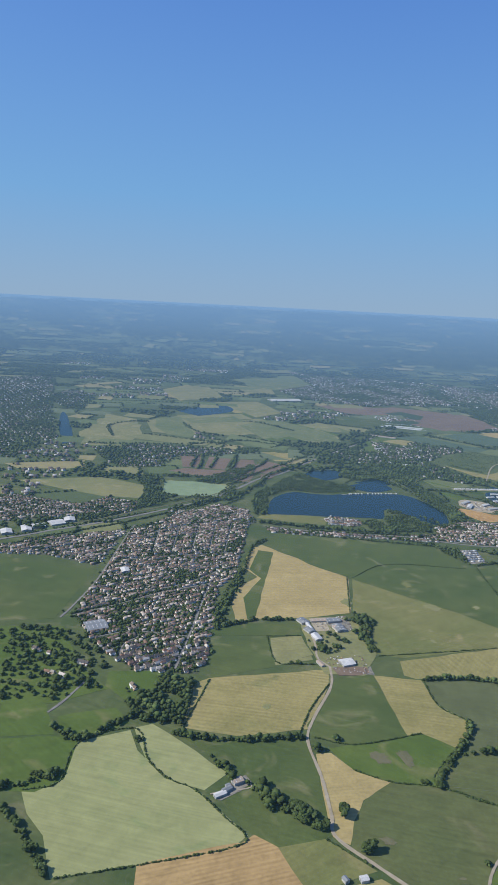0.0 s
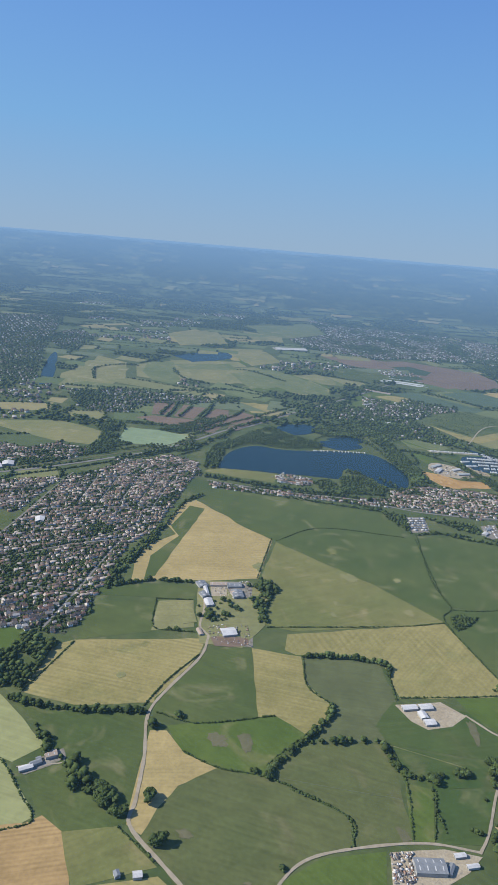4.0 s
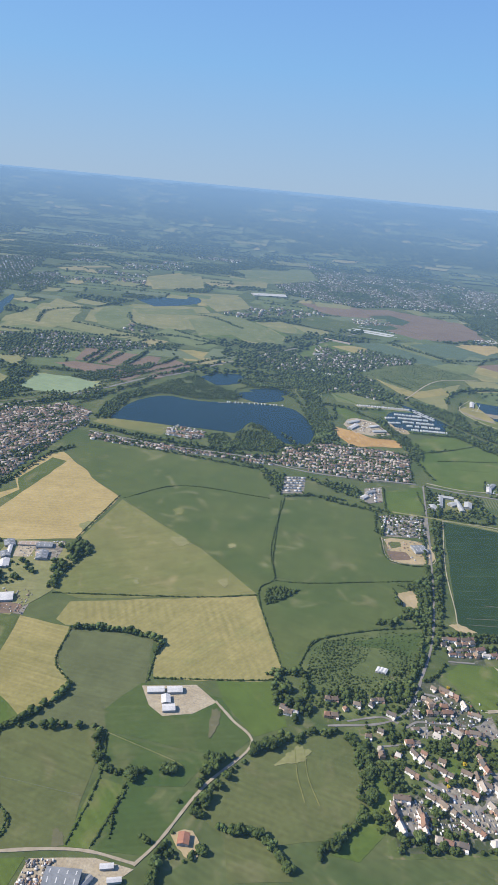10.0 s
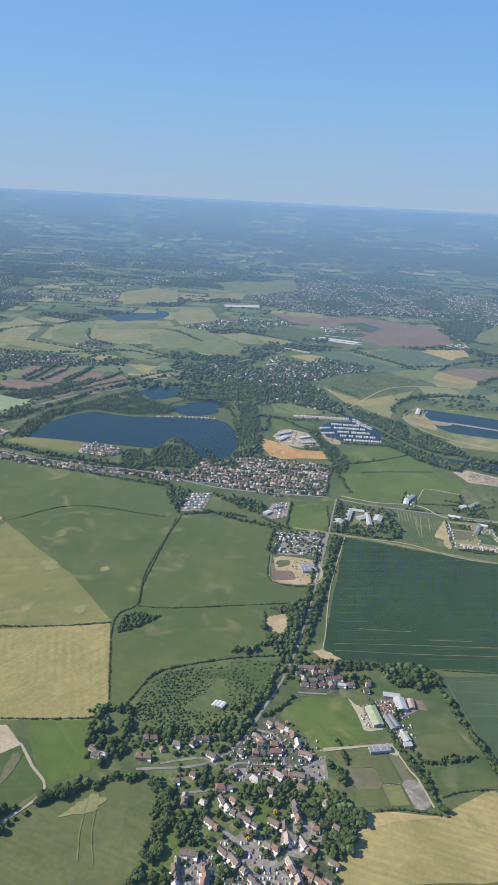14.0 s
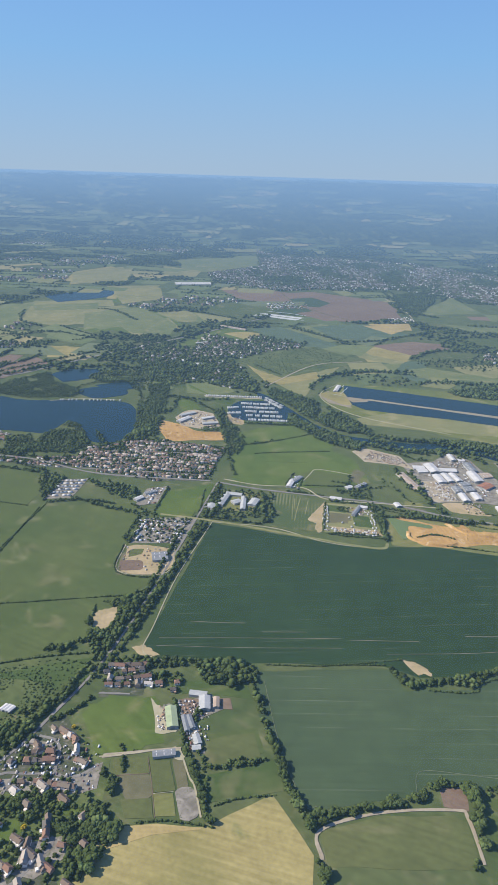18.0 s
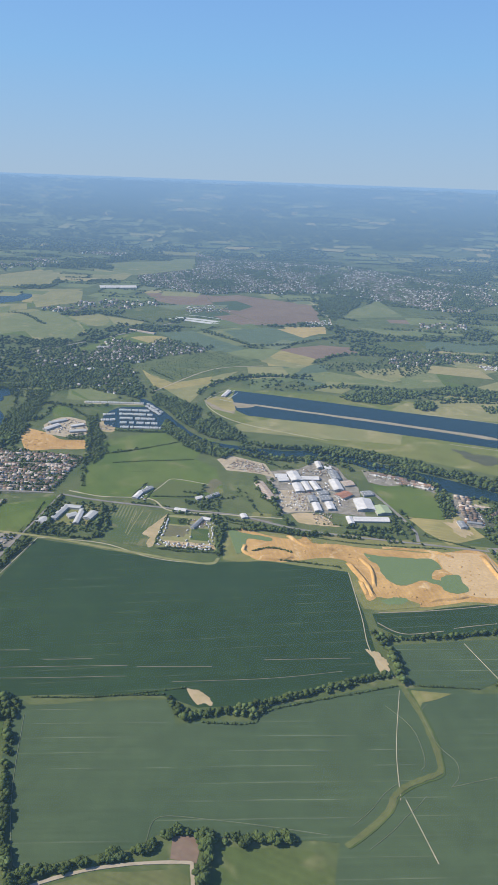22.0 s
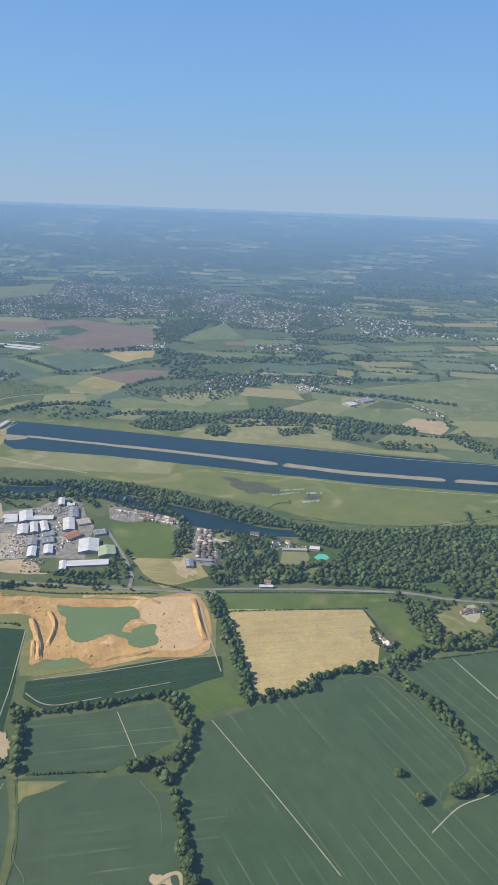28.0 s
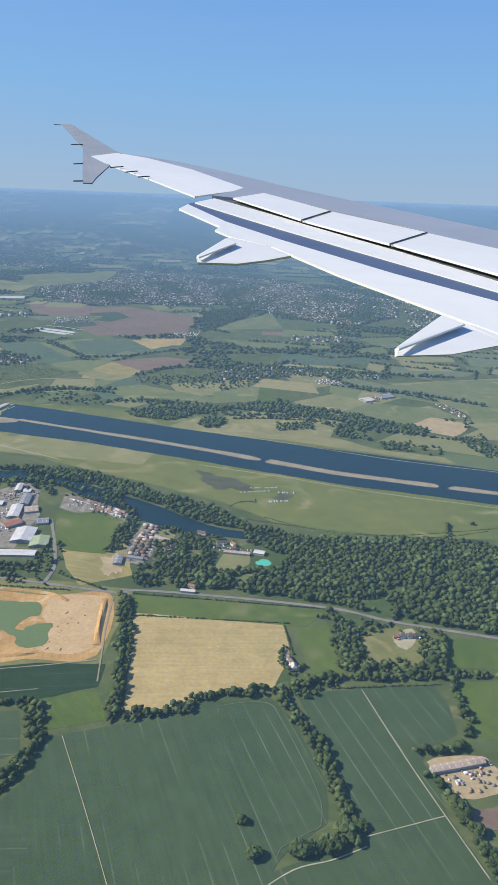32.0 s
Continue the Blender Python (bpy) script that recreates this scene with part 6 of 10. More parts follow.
treeline(2.0, 1.6, 1.0, [(804, 749), (850, 755)])
treeline(2.0, 1.6, 1.0, [(1066, 879), (1138, 899)])
treeline(2.0, 1.6, 1.0, [(48, 380), (81, 358), (110, 337)])
treeline(2.0, 1.6, 1.0, [(463, 581), (486, 590)])
treeline(2.0, 1.6, 1.0, [(187, 395), (183, 418), (146, 432)])
treeline(2.0, 1.6, 1.0, [(208, 491), (222, 461)])
treeline(2.0, 1.6, 1.0, [(909, 930), (1028, 946)])
treeline(2.0, 1.6, 1.0, [(224, 541), (218, 587)])
treeline(2.0, 1.6, 1.0, [(-61, 485), (-48, 558)])
treeline(2.0, 1.6, 1.0, [(455, 893), (507, 897)])
treeline(2.0, 1.6, 1.0, [(215, 489), (224, 455), (224, 408)])
treeline(2.0, 1.6, 1.0, [(243, 452), (237, 409)])
treeline(3.28, 5.75, 3, [(-167, 384), (-144, 362), (-118, 331)])
treeline(3.28, 6.324999999999999, 8, [(-32, 452), (-14, 427), (7, 415), (27, 401), (48, 387)])
treeline(3.28, 5.75, 3, [(-66, 475), (-39, 472), (-8, 474), (36, 483)])
treeline(3.28, 5.75, 6, [(-163, 470), (-138, 459), (-120, 475), (-106, 492)])
treeline(3.28, 5.75, 6, [(-175, 401), (-154, 410), (-140, 420)])
treeline(3.28, 5.75, 2, [(147, 583), (180, 590), (218, 588), (220, 572)])
treeline(3.28, 5.175, 3, [(131, 438), (137, 451), (155, 481), (168, 502), (173, 522)])
treeline(9.0, 6.2, 1.0, [(159, 478), (179, 483), (200, 489), (212, 492)])
treeline(3.28, 5.175, 3, [(209, 489), (219, 465), (229, 460), (242, 461), (248, 465)])
treeline(3.28, 5.75, 6, [(329, 518), (308, 497), (288, 482), (281, 458), (278, 441)])
treeline(3.28, 5.175, 3, [(262, 422), (273, 418), (275, 396)])
treeline(3.28, 5.175, 5, [(441, 982), (445, 834), (437, 723), (431, 654), (422, 623), (401, 603)])
treeline(3.28, 5.175, 5, [(456, 954), (448, 811), (440, 724), (435, 671)])
treeline(3.28, 5.175, 5, [(396, 666), (421, 695), (426, 719)])
treeline(3.28, 5.75, 5, [(308, 574), (332, 582), (337, 556), (330, 530)])
treeline(3.28, 5.75, 5, [(380, 520), (387, 486), (377, 460), (363, 446), (359, 435)])
treeline(3.28, 5.75, 6, [(287, 443), (300, 485), (333, 518), (367, 538)])
treeline(3.28, 5.175, 3, [(301, 439), (327, 439), (344, 422)])
treeline(2.87, 5.175, 4, [(540, 677), (560, 628), (571, 607), (579, 588), (593, 568), (603, 550), (610, 530)])
treeline(3.28, 5.175, 4, [(468, 673), (499, 677), (537, 680), (546, 676)])
treeline(3.28, 5.175, 4, [(600, 567), (633, 582), (657, 593), (670, 606), (689, 606), (709, 609), (735, 613)])
treeline(3.28, 5.75, 4, [(688, 604), (690, 575), (685, 555)])
treeline(2.87, 4.6, 5, [(640, 703), (652, 688), (676, 697), (698, 699), (709, 713), (749, 736), (789, 756)])
treeline(3.28, 5.175, 6, [(644, 698), (654, 688)])
treeline(3.28, 5.75, 4, [(776, 805), (791, 776), (795, 756), (800, 743)])
treeline(3.28, 5.175, 4, [(785, 797), (831, 809), (874, 824), (890, 814), (898, 784), (891, 755)])
treeline(3.28, 5.75, 5, [(782, 801), (791, 776), (798, 751)])
treeline(2.87, 5.75, 5, [(893, 945), (913, 894), (925, 858), (933, 825)])
treeline(3.28, 5.75, 5, [(931, 825), (956, 831), (974, 846), (998, 858), (1020, 864)])
treeline(2.87, 6.324999999999999, 6, [(877, 819), (893, 797), (891, 770), (875, 764), (861, 757)])
treeline(2.87, 6.324999999999999, 6, [(879, 759), (893, 742), (902, 713), (907, 691), (913, 678)])
treeline(2.87, 6.324999999999999, 6, [(1034, 861), (1051, 839), (1066, 819), (1074, 796), (1078, 779), (1076, 761), (1054, 753)])
treeline(3.28, 5.75, 5, [(940, 823), (976, 838), (980, 849), (1015, 867), (1033, 869)])
treeline(2.87, 5.75, 5, [(931, 818), (925, 848), (910, 901), (895, 951)])
treeline(3.28, 6.324999999999999, 6, [(1034, 861), (1040, 876), (1062, 887), (1100, 895), (1138, 907), (1148, 891), (1151, 856), (1142, 840), (1119, 833)])
treeline(3.28, 6.324999999999999, 6, [(1124, 815), (1135, 801), (1142, 785), (1151, 770), (1153, 758)])
treeline(2.87, 5.75, 6, [(1056, 972), (1071, 944), (1073, 898)])
treeline(2.87, 5.75, 6, [(1109, 968), (1143, 957), (1143, 914), (1178, 915)])
treeline(2.87, 5.175, 3, [(623, 943), (700, 953), (830, 955), (893, 955)])
treeline(2.87, 5.175, 4, [(898, 951), (920, 890), (933, 829)])
treeline(3.28, 4.6, 4, [(633, 892), (628, 944)])
treeline(2.87, 5.75, 5, [(-23, 1012), (92, 1001), (196, 996), (252, 981)])
treeline(3.28, 5.75, 8, [(-178, 1039), (-117, 1100), (-66, 1159), (-35, 1239), (-2, 1339), (78, 1479), (147, 1663)])
treeline(3.28, 5.75, 5, [(-278, 1227), (-199, 1153), (-220, 1238)])
treeline(3.28, 5.175, 4, [(-58, 651), (-30, 670), (-8, 681), (26, 687)])
treeline(3.28, 5.175, 5, [(94, 712), (115, 693), (99, 672), (106, 627)])
treeline(3.28, 5.175, 4, [(-47, 709), (-43, 760), (-35, 818), (-30, 894), (-11, 937)])
treeline(2.624, 5.175, 8, [(503, 1278), (572, 1211), (618, 1179), (656, 1178), (714, 1181), (773, 1175)])
treeline(2.624, 5.175, 8, [(607, 1167), (678, 1135), (731, 1165), (787, 1159), (829, 1133)])
treeline(2.624, 5.175, 7, [(705, 1173), (762, 1185), (833, 1157), (896, 1139), (942, 1120)])
treeline(3.28, 5.175, 4, [(781, 1053), (807, 1018), (822, 962)])
treeline(3.28, 5.175, 4, [(495, 965), (511, 898)])
treeline(3.28, 5.175, 4, [(625, 955), (634, 897)])
treeline(3.28, 4.6, 4, [(239, 1099), (280, 1029), (228, 997)])
treeline(3.28, 5.175, 5, [(446, 900), (464, 899), (512, 901), (503, 969)])
treeline(2.788, 5.175, 14, [(696, 1477), (776, 1485), (873, 1453), (973, 1467), (1058, 1437)])
treeline(2.788, 5.175, 10, [(669, 1637), (728, 1724), (856, 1742), (931, 1842)])
treeline(2.788, 5.175, 10, [(596, 2452), (687, 2148), (740, 2089)])
treeline(2.788, 5.175, 8, [(508, 1454), (577, 1510), (664, 1537)])
treeline(2.788, 5.75, 8, [(841, 1762), (981, 1783), (1131, 1785), (1236, 1797)])
treeline(2.788, 5.75, 8, [(983, 1761), (1070, 1662), (1165, 1654), (1271, 1616)])
treeline(2.87, 6.8999999999999995, 1.5, [(265, 471), (266, 469)])
treeline(2.87, 6.8999999999999995, 1.5, [(1024, 765), (1025, 764)])
treeline(2.87, 6.8999999999999995, 1.5, [(1033, 747), (1034, 746)])
treeline(2.87, 6.8999999999999995, 1.5, [(1034, 748), (1035, 746)])
treeline(2.87, 6.8999999999999995, 1.5, [(60, 404), (62, 403)])
treeline(2.87, 6.8999999999999995, 1.5, [(40, 470), (49, 470)])
treeline(2.87, 6.8999999999999995, 1.5, [(71, 373), (77, 373)])
treeline(2.87, 6.8999999999999995, 1.5, [(120, 442), (123, 441)])
treeline(2.87, 6.8999999999999995, 1.5, [(61, 483), (65, 483)])
treeline(2.87, 6.8999999999999995, 1.5, [(147, 372), (149, 371)])
treeline(2.87, 6.8999999999999995, 1.5, [(688, 600), (690, 597)])
treeline(2.87, 6.8999999999999995, 1.5, [(1024, 765), (1026, 764)])
treeline(2.87, 6.8999999999999995, 1.5, [(260, 470), (266, 471)])
treeline(2.87, 6.8999999999999995, 1.5, [(241, 460), (243, 458)])
treeline(2.87, 6.8999999999999995, 1.5, [(5, 426), (11, 400)])
treeline(2.87, 6.8999999999999995, 1.5, [(15, 413), (42, 398)])
treeline(2.87, 6.324999999999999, 2, [(80, 646), (83, 643)])
treeline(2.87, 6.324999999999999, 2, [(97, 656), (108, 643)])
treeline(2.87, 6.324999999999999, 2, [(104, 637), (111, 628)])
treeline(2.87, 6.324999999999999, 2, [(69, 633), (76, 631)])
treeline(2.87, 6.324999999999999, 2, [(51, 639), (59, 625)])
treeline(2.87, 6.324999999999999, 2, [(96, 700), (115, 693)])
treeline(3.28, 6.8999999999999995, 2, [(-157, 417), (-142, 414)])
treeline(3.28, 5.75, 1, [(-95, 466), (-91, 461)])
treeline(2.624, 5.175, 6, [(601, 1190), (657, 1174), (714, 1183), (801, 1175), (869, 1137)])
treeline(2.624, 5.175, 5, [(664, 1137), (718, 1149), (802, 1136), (855, 1096)])
treeline(2.624, 5.175, 4, [(652, 955), (709, 948), (756, 962), (821, 957), (874, 956)])
treeline(2.87, 4.6, 3, [(639, 1071), (660, 1017)])
treeline(3.28, 5.175, 4, [(669, 1019), (687, 972), (696, 968)])
treeline(3.28, 4.6, 2, [(734, 999), (746, 983)])
treeline(3.28, 4.6, 2, [(724, 1102), (737, 1052)])
treeline(3.28, 4.83, 3, [(792, 1041), (822, 979)])
treeline(3.28, 4.83, 3, [(751, 974), (798, 980)])
treeline(3.2, 5, 8, [(-35, 826), (-45, 772), (-52, 720), (-55, 679), (-54, 648)])
treeline(3.2, 5, 8, [(-36, 777), (-49, 700), (-52, 661)])
treeline(3, 5.5, 9, [(-255, 1264), (-225, 1158), (-201, 1078)])
treeline(2.6, 3.4, 3, [(-343, 870), (-308, 899), (-264, 937), (-212, 984), (-176, 1025), (-116, 1090), (-67, 1173), (-31, 1243)])
treeline(3, 4.6, 6, [(-319, 1021), (-237, 1054), (-204, 1110), (-159, 1181), (-114, 1223), (-59, 1313)])
treeline(3, 4.6, 6, [(-221, 1255), (-152, 1263), (-81, 1264), (-48, 1325)])
treeline(2.8, 3.2, 3, [(-362, 912), (-326, 947), (-282, 992), (-227, 1044)])
treeline(3, 4.5, 4, [(-180, 1453), (-178, 1339)])
treeline(3, 4.5, 4, [(-134, 1443), (-139, 1339)])
treeline(3, 4.5, 4, [(-94, 1465), (-103, 1358)])
treeline(3, 4.2, 2.5, [(-206, 932), (-205, 837), (-207, 764), (-209, 701), (-219, 665)])
treeline(2.2, 2.0, 1.5, [(537, 999), (589, 1010)])
treeline(3, 4, 5, [(573, 995), (592, 994)])
treeline(2.6, 3, 2, [(618, 969), (629, 913)])
treeline(2.2, 4.2, 3, [(649, 690), (676, 698), (708, 714), (749, 738), (789, 759)])
treeline(2.2, 4.2, 3, [(654, 689), (693, 704), (735, 728)])
treeline(3.6, 4.6, 8, [(-446, 1509), (-338, 1525), (-211, 1565), (-117, 1626), (-74, 1639)])
treeline(3.6, 4.6, 6, [(-409, 1607), (-446, 1704), (-444, 1766), (-411, 1811), (-364, 1827)])
treeline(3.6, 4.6, 9, [(-217, 1110), (-227, 1176), (-226, 1260)])
treeline(3.6, 4.6, 6, [(-222, 1262), (-171, 1265), (-89, 1246), (-59, 1240)])
treeline(3.6, 4.6, 3, [(-42, 1380), (-27, 1443)])
treeline(3.6, 4.6, 6, [(-272, 1835), (-218, 1724), (-140, 1678)])
treeline(3.6, 4.6, 6, [(-108, 1916), (-65, 1908), (34, 1812)])
treeline(3.6, 4.6, 8, [(800, 1745), (856, 1770), (939, 1776), (1117, 1778)])
treeline(3.6, 4.6, 5, [(1051, 1679), (1111, 1664), (1193, 1621)])
treeline(3.6, 4.6, 9, [(769, 1933), (901, 1934), (1001, 1898), (1113, 1955)])
treeline(3.6, 4.6, 8, [(812, 2010), (998, 2023), (1103, 2050)])
treeline(3.6, 4.6, 8, [(675, 1460), (744, 1494), (880, 1477)])
treeline(3.6, 4.6, 6, [(394, 1863), (461, 1806), (525, 1741)])
treeline(3.6, 4.6, 6, [(531, 1742), (603, 1775), (668, 1849), (732, 1912)])
treeline(3.6, 4.6, 6, [(499, 1379), (510, 1439), (554, 1504), (612, 1519), (673, 1515)])
treeline(3.6, 4.6, 6, [(401, 1843), (484, 1780), (535, 1742)])
treeline(3.6, 4.6, 7, [(218, 1794), (277, 1865), (369, 1881)])
treeline(3.6, 4.6, 6, [(73, 1598), (131, 1645), (203, 1566)])
treeline(2.2, 2, 1.2, [(332, 610), (339, 627), (383, 654), (427, 671)])
treeline(2.6, 3.8, 2.5, [(429, 671), (432, 652), (427, 632), (421, 618), (417, 608)])
treeline(2.4, 4.2, 2.5, [(432, 860), (433, 773), (430, 716), (426, 666), (420, 630), (414, 603)])
treeline(2.4, 4.2, 2.5, [(444, 975), (448, 858), (447, 778), (443, 711), (437, 662), (429, 632)])
treeline(2.2, 3.6, 4, [(386, 665), (403, 676), (420, 688), (427, 706)])
treeline(3, 4.2, 3, [(671, 1037), (685, 1007)])
treeline(3.2, 4.2, 3, [(711, 1083), (725, 1050)])
treeline(3, 4, 2, [(661, 1072), (677, 1035), (690, 1000)])
treeline(3, 4, 2, [(773, 1065), (790, 1039), (798, 1005)])
treeline(2, 2.0, 1, [(501, 627), (518, 595), (530, 574), (543, 550)])
treeline(2, 1.6, 1, [(502, 542), (520, 547), (544, 549)])
treeline(2, 1.6, 1, [(542, 562), (555, 570), (576, 577)])
treeline(3, 3.4, 3, [(-332, 844), (-254, 908), (-168, 991), (-111, 1054), (-62, 1132)])
treeline(2.8, 4.6, 5, [(-369, 928), (-285, 1002), (-194, 1106), (-131, 1188), (-41, 1384)])
treeline(3, 4.4, 5, [(268, 1213), (320, 1098)])
treeline(3, 4.4, 5, [(375, 1221), (417, 1123)])
treeline(3, 4.2, 6, [(272, 1277), (347, 1274), (451, 1308)])
treeline(2.6, 3.6, 3, [(429, 1186), (498, 1195)])
treeline(3, 4, 4, [(424, 1084), (456, 1004)])
treeline(2.2, 2.6, 1.5, [(576, 895), (602, 898), (628, 902)])
treeline(2.2, 2.6, 1.5, [(615, 982), (629, 907)])
treeline(3.5, 3.2, 6, [(581, 991), (612, 1009), (634, 1025)])
treeline(3, 3.6, 4, [(744, 1115), (779, 1127), (805, 1118)])
treeline(3, 3.6, 5, [(715, 1041), (739, 1062), (765, 1071)])
treeline(3, 3.4, 3, [(764, 1100), (774, 1055), (782, 1021)])
treeline(3.5, 2.6, 3, [(667, 1049), (692, 1033), (718, 1023)])
treeline(4, 2.4, 5, [(628, 1038), (649, 1002), (664, 975)])
treeline(4, 2.6, 2, [(696, 979), (724, 977), (756, 978)])
treeline(4, 2.6, 6, [(716, 1122), (739, 1112), (761, 1092)])
treeline(2, 1.7, 1.2, [(623, 961), (657, 955), (695, 950), (753, 944), (801, 947), (847, 952)])
treeline(3, 2.6, 3, [(784, 1054), (798, 1004), (810, 963)])
wood(4.2, 5.5, [(-114, 515), (-95, 531), (-91, 559), (-61, 549), (-61, 487), (-91, 487), (-108, 492)])
wood(7, 4.5, [(-270, 624), (-209, 634), (-170, 562), (-135, 530), (-176, 507), (-217, 501)])
wood(3.5, 5.4, [(971, 1034), (1006, 1082), (1070, 1097), (1167, 1117), (1270, 1111), (1233, 963), (1185, 967), (1109, 974), (1056, 981), (986, 982)])
wood(4.4, 5, [(905, 1008), (923, 1056), (971, 1034), (985, 985), (925, 975), (893, 968), (886, 1004)])
wood(4.5, 5, [(1071, 952), (1084, 944), (1086, 910), (1124, 916), (1147, 954), (1146, 908), (1077, 893)])
wood(4.5, 5, [(1032, 875), (1073, 898), (1070, 880), (1045, 863)])
wood(6, 4.5, [(265, 1186), (300, 1217), (323, 1102), (300, 1068)])
wood(5, 5, [(479, 545), (498, 537), (490, 507), (480, 524)])
wood(5, 4.5, [(-139, 1149), (-82, 1215), (-58, 1139), (-144, 1080)])
wood(8, 4.5, [(-204, 635), (-164, 617), (-137, 557), (-164, 544)])
wood(6, 5, [(748, 977), (797, 983), (831, 975), (820, 968), (760, 968)])
wood(6, 4.5, [(788, 1048), (812, 1007), (822, 979), (797, 986)])
wood(8.5, 3.6, [(253, 1047), (323, 1090), (425, 1086), (426, 982), (364, 967), (252, 981)])
wood(8.5, 3.6, [(-176, 1035), (-66, 1088), (-27, 1023), (-64, 912), (-75, 847)])
wood(7.5, 3.6, [(1079, 957), (1109, 968), (1147, 954), (1146, 911), (1084, 901)])
wood(7.2, 2.7, [(-206, 937), (-157, 1018), (-96, 1092), (-42, 1066), (-40, 911), (-45, 792), (-61, 757), (-57, 672), (-55, 594), (-60, 564), (-115, 561), (-155, 589), (-206, 661), (-207, 764), (-209, 836)])
wood(5.2, 3.0, [(-189, 690), (-157, 756), (-99, 800), (-66, 772), (-51, 604), (-108, 571), (-153, 599)])
wood(7, 3.6, [(-512, 1041), (-433, 1075), (-369, 1057), (-317, 1043), (-286, 1092), (-228, 1072), (-228, 1020), (-298, 988), (-337, 974), (-445, 913)])
wood(9, 4.6, [(111, 1611), (190, 1612), (262, 1585), (334, 1517), (382, 1431), (379, 1343), (311, 1364), (293, 1341), (245, 1370), (214, 1369), (181, 1406)])
wood(6, 4.6, [(243, 1254), (285, 1238), (326, 1100), (304, 1094), (268, 1178)])
wood(6, 4.6, [(626, 2406), (745, 2557), (760, 2397), (710, 2153), (687, 2069), (655, 2179)])
wood(10, 4.4, [(671, 1657), (732, 1651), (785, 1665), (840, 1799), (892, 1788), (886, 1627), (839, 1576), (737, 1589), (685, 1586)])
wood(6, 4.4, [(1198, 1434), (1242, 1456), (1270, 1356), (1300, 1343), (1278, 1323), (1244, 1352)])
wood(5.5, 4.4, [(1100, 1387), (1141, 1403), (1141, 1365), (1103, 1362)])
wood(5.5, 4.2, [(949, 1430), (1003, 1450), (1008, 1422), (956, 1398)])
wood(5.5, 4.4, [(1035, 1419), (1080, 1434), (1088, 1394), (1039, 1393)])
wood(4.3, 4.2, [(426, 544), (447, 549), (454, 546), (449, 532), (427, 526)])
wood(4.3, 4.2, [(474, 539), (491, 542), (490, 528), (477, 527)])
wood(4.3, 4.2, [(393, 542), (403, 540), (407, 513), (401, 504)])
wood(4.3, 4.2, [(369, 527), (380, 525), (383, 514), (375, 512)])
wood(4.3, 4.2, [(478, 516), (491, 517), (485, 502), (478, 504)])
wood(4.3, 4.2, [(375, 479), (383, 499), (388, 486), (383, 471)])
wood(4.3, 4.2, [(387, 473), (397, 475), (400, 461), (391, 458)])
wood(4.3, 4.2, [(398, 557), (408, 572), (412, 601), (418, 612), (425, 602), (412, 580), (408, 558)])
wood(4.3, 4.2, [(345, 566), (367, 575), (371, 566), (348, 557)])
wood(4.3, 4.2, [(433, 669), (460, 670), (453, 658), (437, 654)])
wood(4.3, 4.2, [(469, 657), (481, 660), (485, 640), (474, 637)])
wood(4.3, 4.2, [(424, 525), (430, 519), (429, 515), (421, 521)])
wood(4.3, 4.2, [(461, 532), (471, 534), (468, 528), (462, 526)])
wood(4.3, 4.2, [(421, 487), (427, 483), (427, 471), (420, 477)])
wood(6, 3.0, [(362, 566), (414, 586), (453, 563), (489, 543), (487, 499), (446, 476), (399, 487)])
wood(5.5, 4.2, [(441, 963), (498, 968), (508, 910), (451, 900)])
wood(6.5, 1.6, [(350, 1518), (426, 1645), (475, 1669), (553, 1606), (441, 1440), (395, 1478)])
wood(5.5, 3.4, [(167, 1376), (179, 1472), (323, 1458), (380, 1343), (297, 1358), (262, 1298), (222, 1287)])
wood(4.5, 4, [(209, 1399), (264, 1361), (320, 1128), (301, 1099), (272, 1218)])

treeline(0.9, 1.0, 0.5, [(800, 746), (806, 731), (811, 717), (816, 700), (818, 684), (817, 673), (807, 666), (797, 659), (790, 651), (786, 641), (778, 630), (770, 621), (763, 614)])
wood(3.4, 4.2, [(890, 682), (898, 686), (903, 679), (901, 669), (893, 667)])
wood(8, 4.2, [(41, 657), (73, 664), (74, 618), (48, 610)])
treeline(4, 5.5, 4, [(85, 696), (104, 691), (107, 666), (105, 631)])
treeline(3, 2.2, 2, [(400, 725), (407, 704), (419, 699), (423, 712), (413, 730), (404, 731)])
treeline(3, 4.5, 4, [(472, 571), (479, 564), (484, 556)])
treeline(3, 4.0, 4, [(378, 876), (391, 850), (388, 827)])
treeline(2.4, 2.4, 1, [(388, 949), (396, 882), (436, 890), (430, 960)])
wood(7, 3.4, [(585, 1014), (618, 1017), (620, 980), (592, 975)])
treeline(2.6, 3.6, 4, [(-384, 862), (-300, 936), (-200, 1028), (-136, 1096), (-84, 1180), (-24, 1310), (60, 1450), (180, 1680)])
treeline(2.6, 4.4, 7, [(-330, 958), (-262, 1006), (-196, 1072), (-134, 1144), (-92, 1216), (-44, 1320), (40, 1470), (150, 1676)])
treeline(2.6, 4.2, 5, [(657, 1089), (665, 1097), (674, 1105)])
treeline(3, 4.0, 2, [(688, 1061), (693, 1053)])
treeline(2.6, 4.2, 5, [(732, 998), (739, 992), (747, 987)])
treeline(2.6, 4.2, 4, [(681, 996), (687, 985), (687, 975)])
treeline(2.6, 4.0, 3, [(664, 1016), (675, 1024), (667, 1045), (655, 1069)])
treeline(2.4, 3.8, 3, [(571, 967), (619, 966), (661, 960), (707, 957), (762, 956)])
treeline(2.2, 2.0, 1.4, [(445, 1104), (473, 1122), (501, 1145), (529, 1171)])
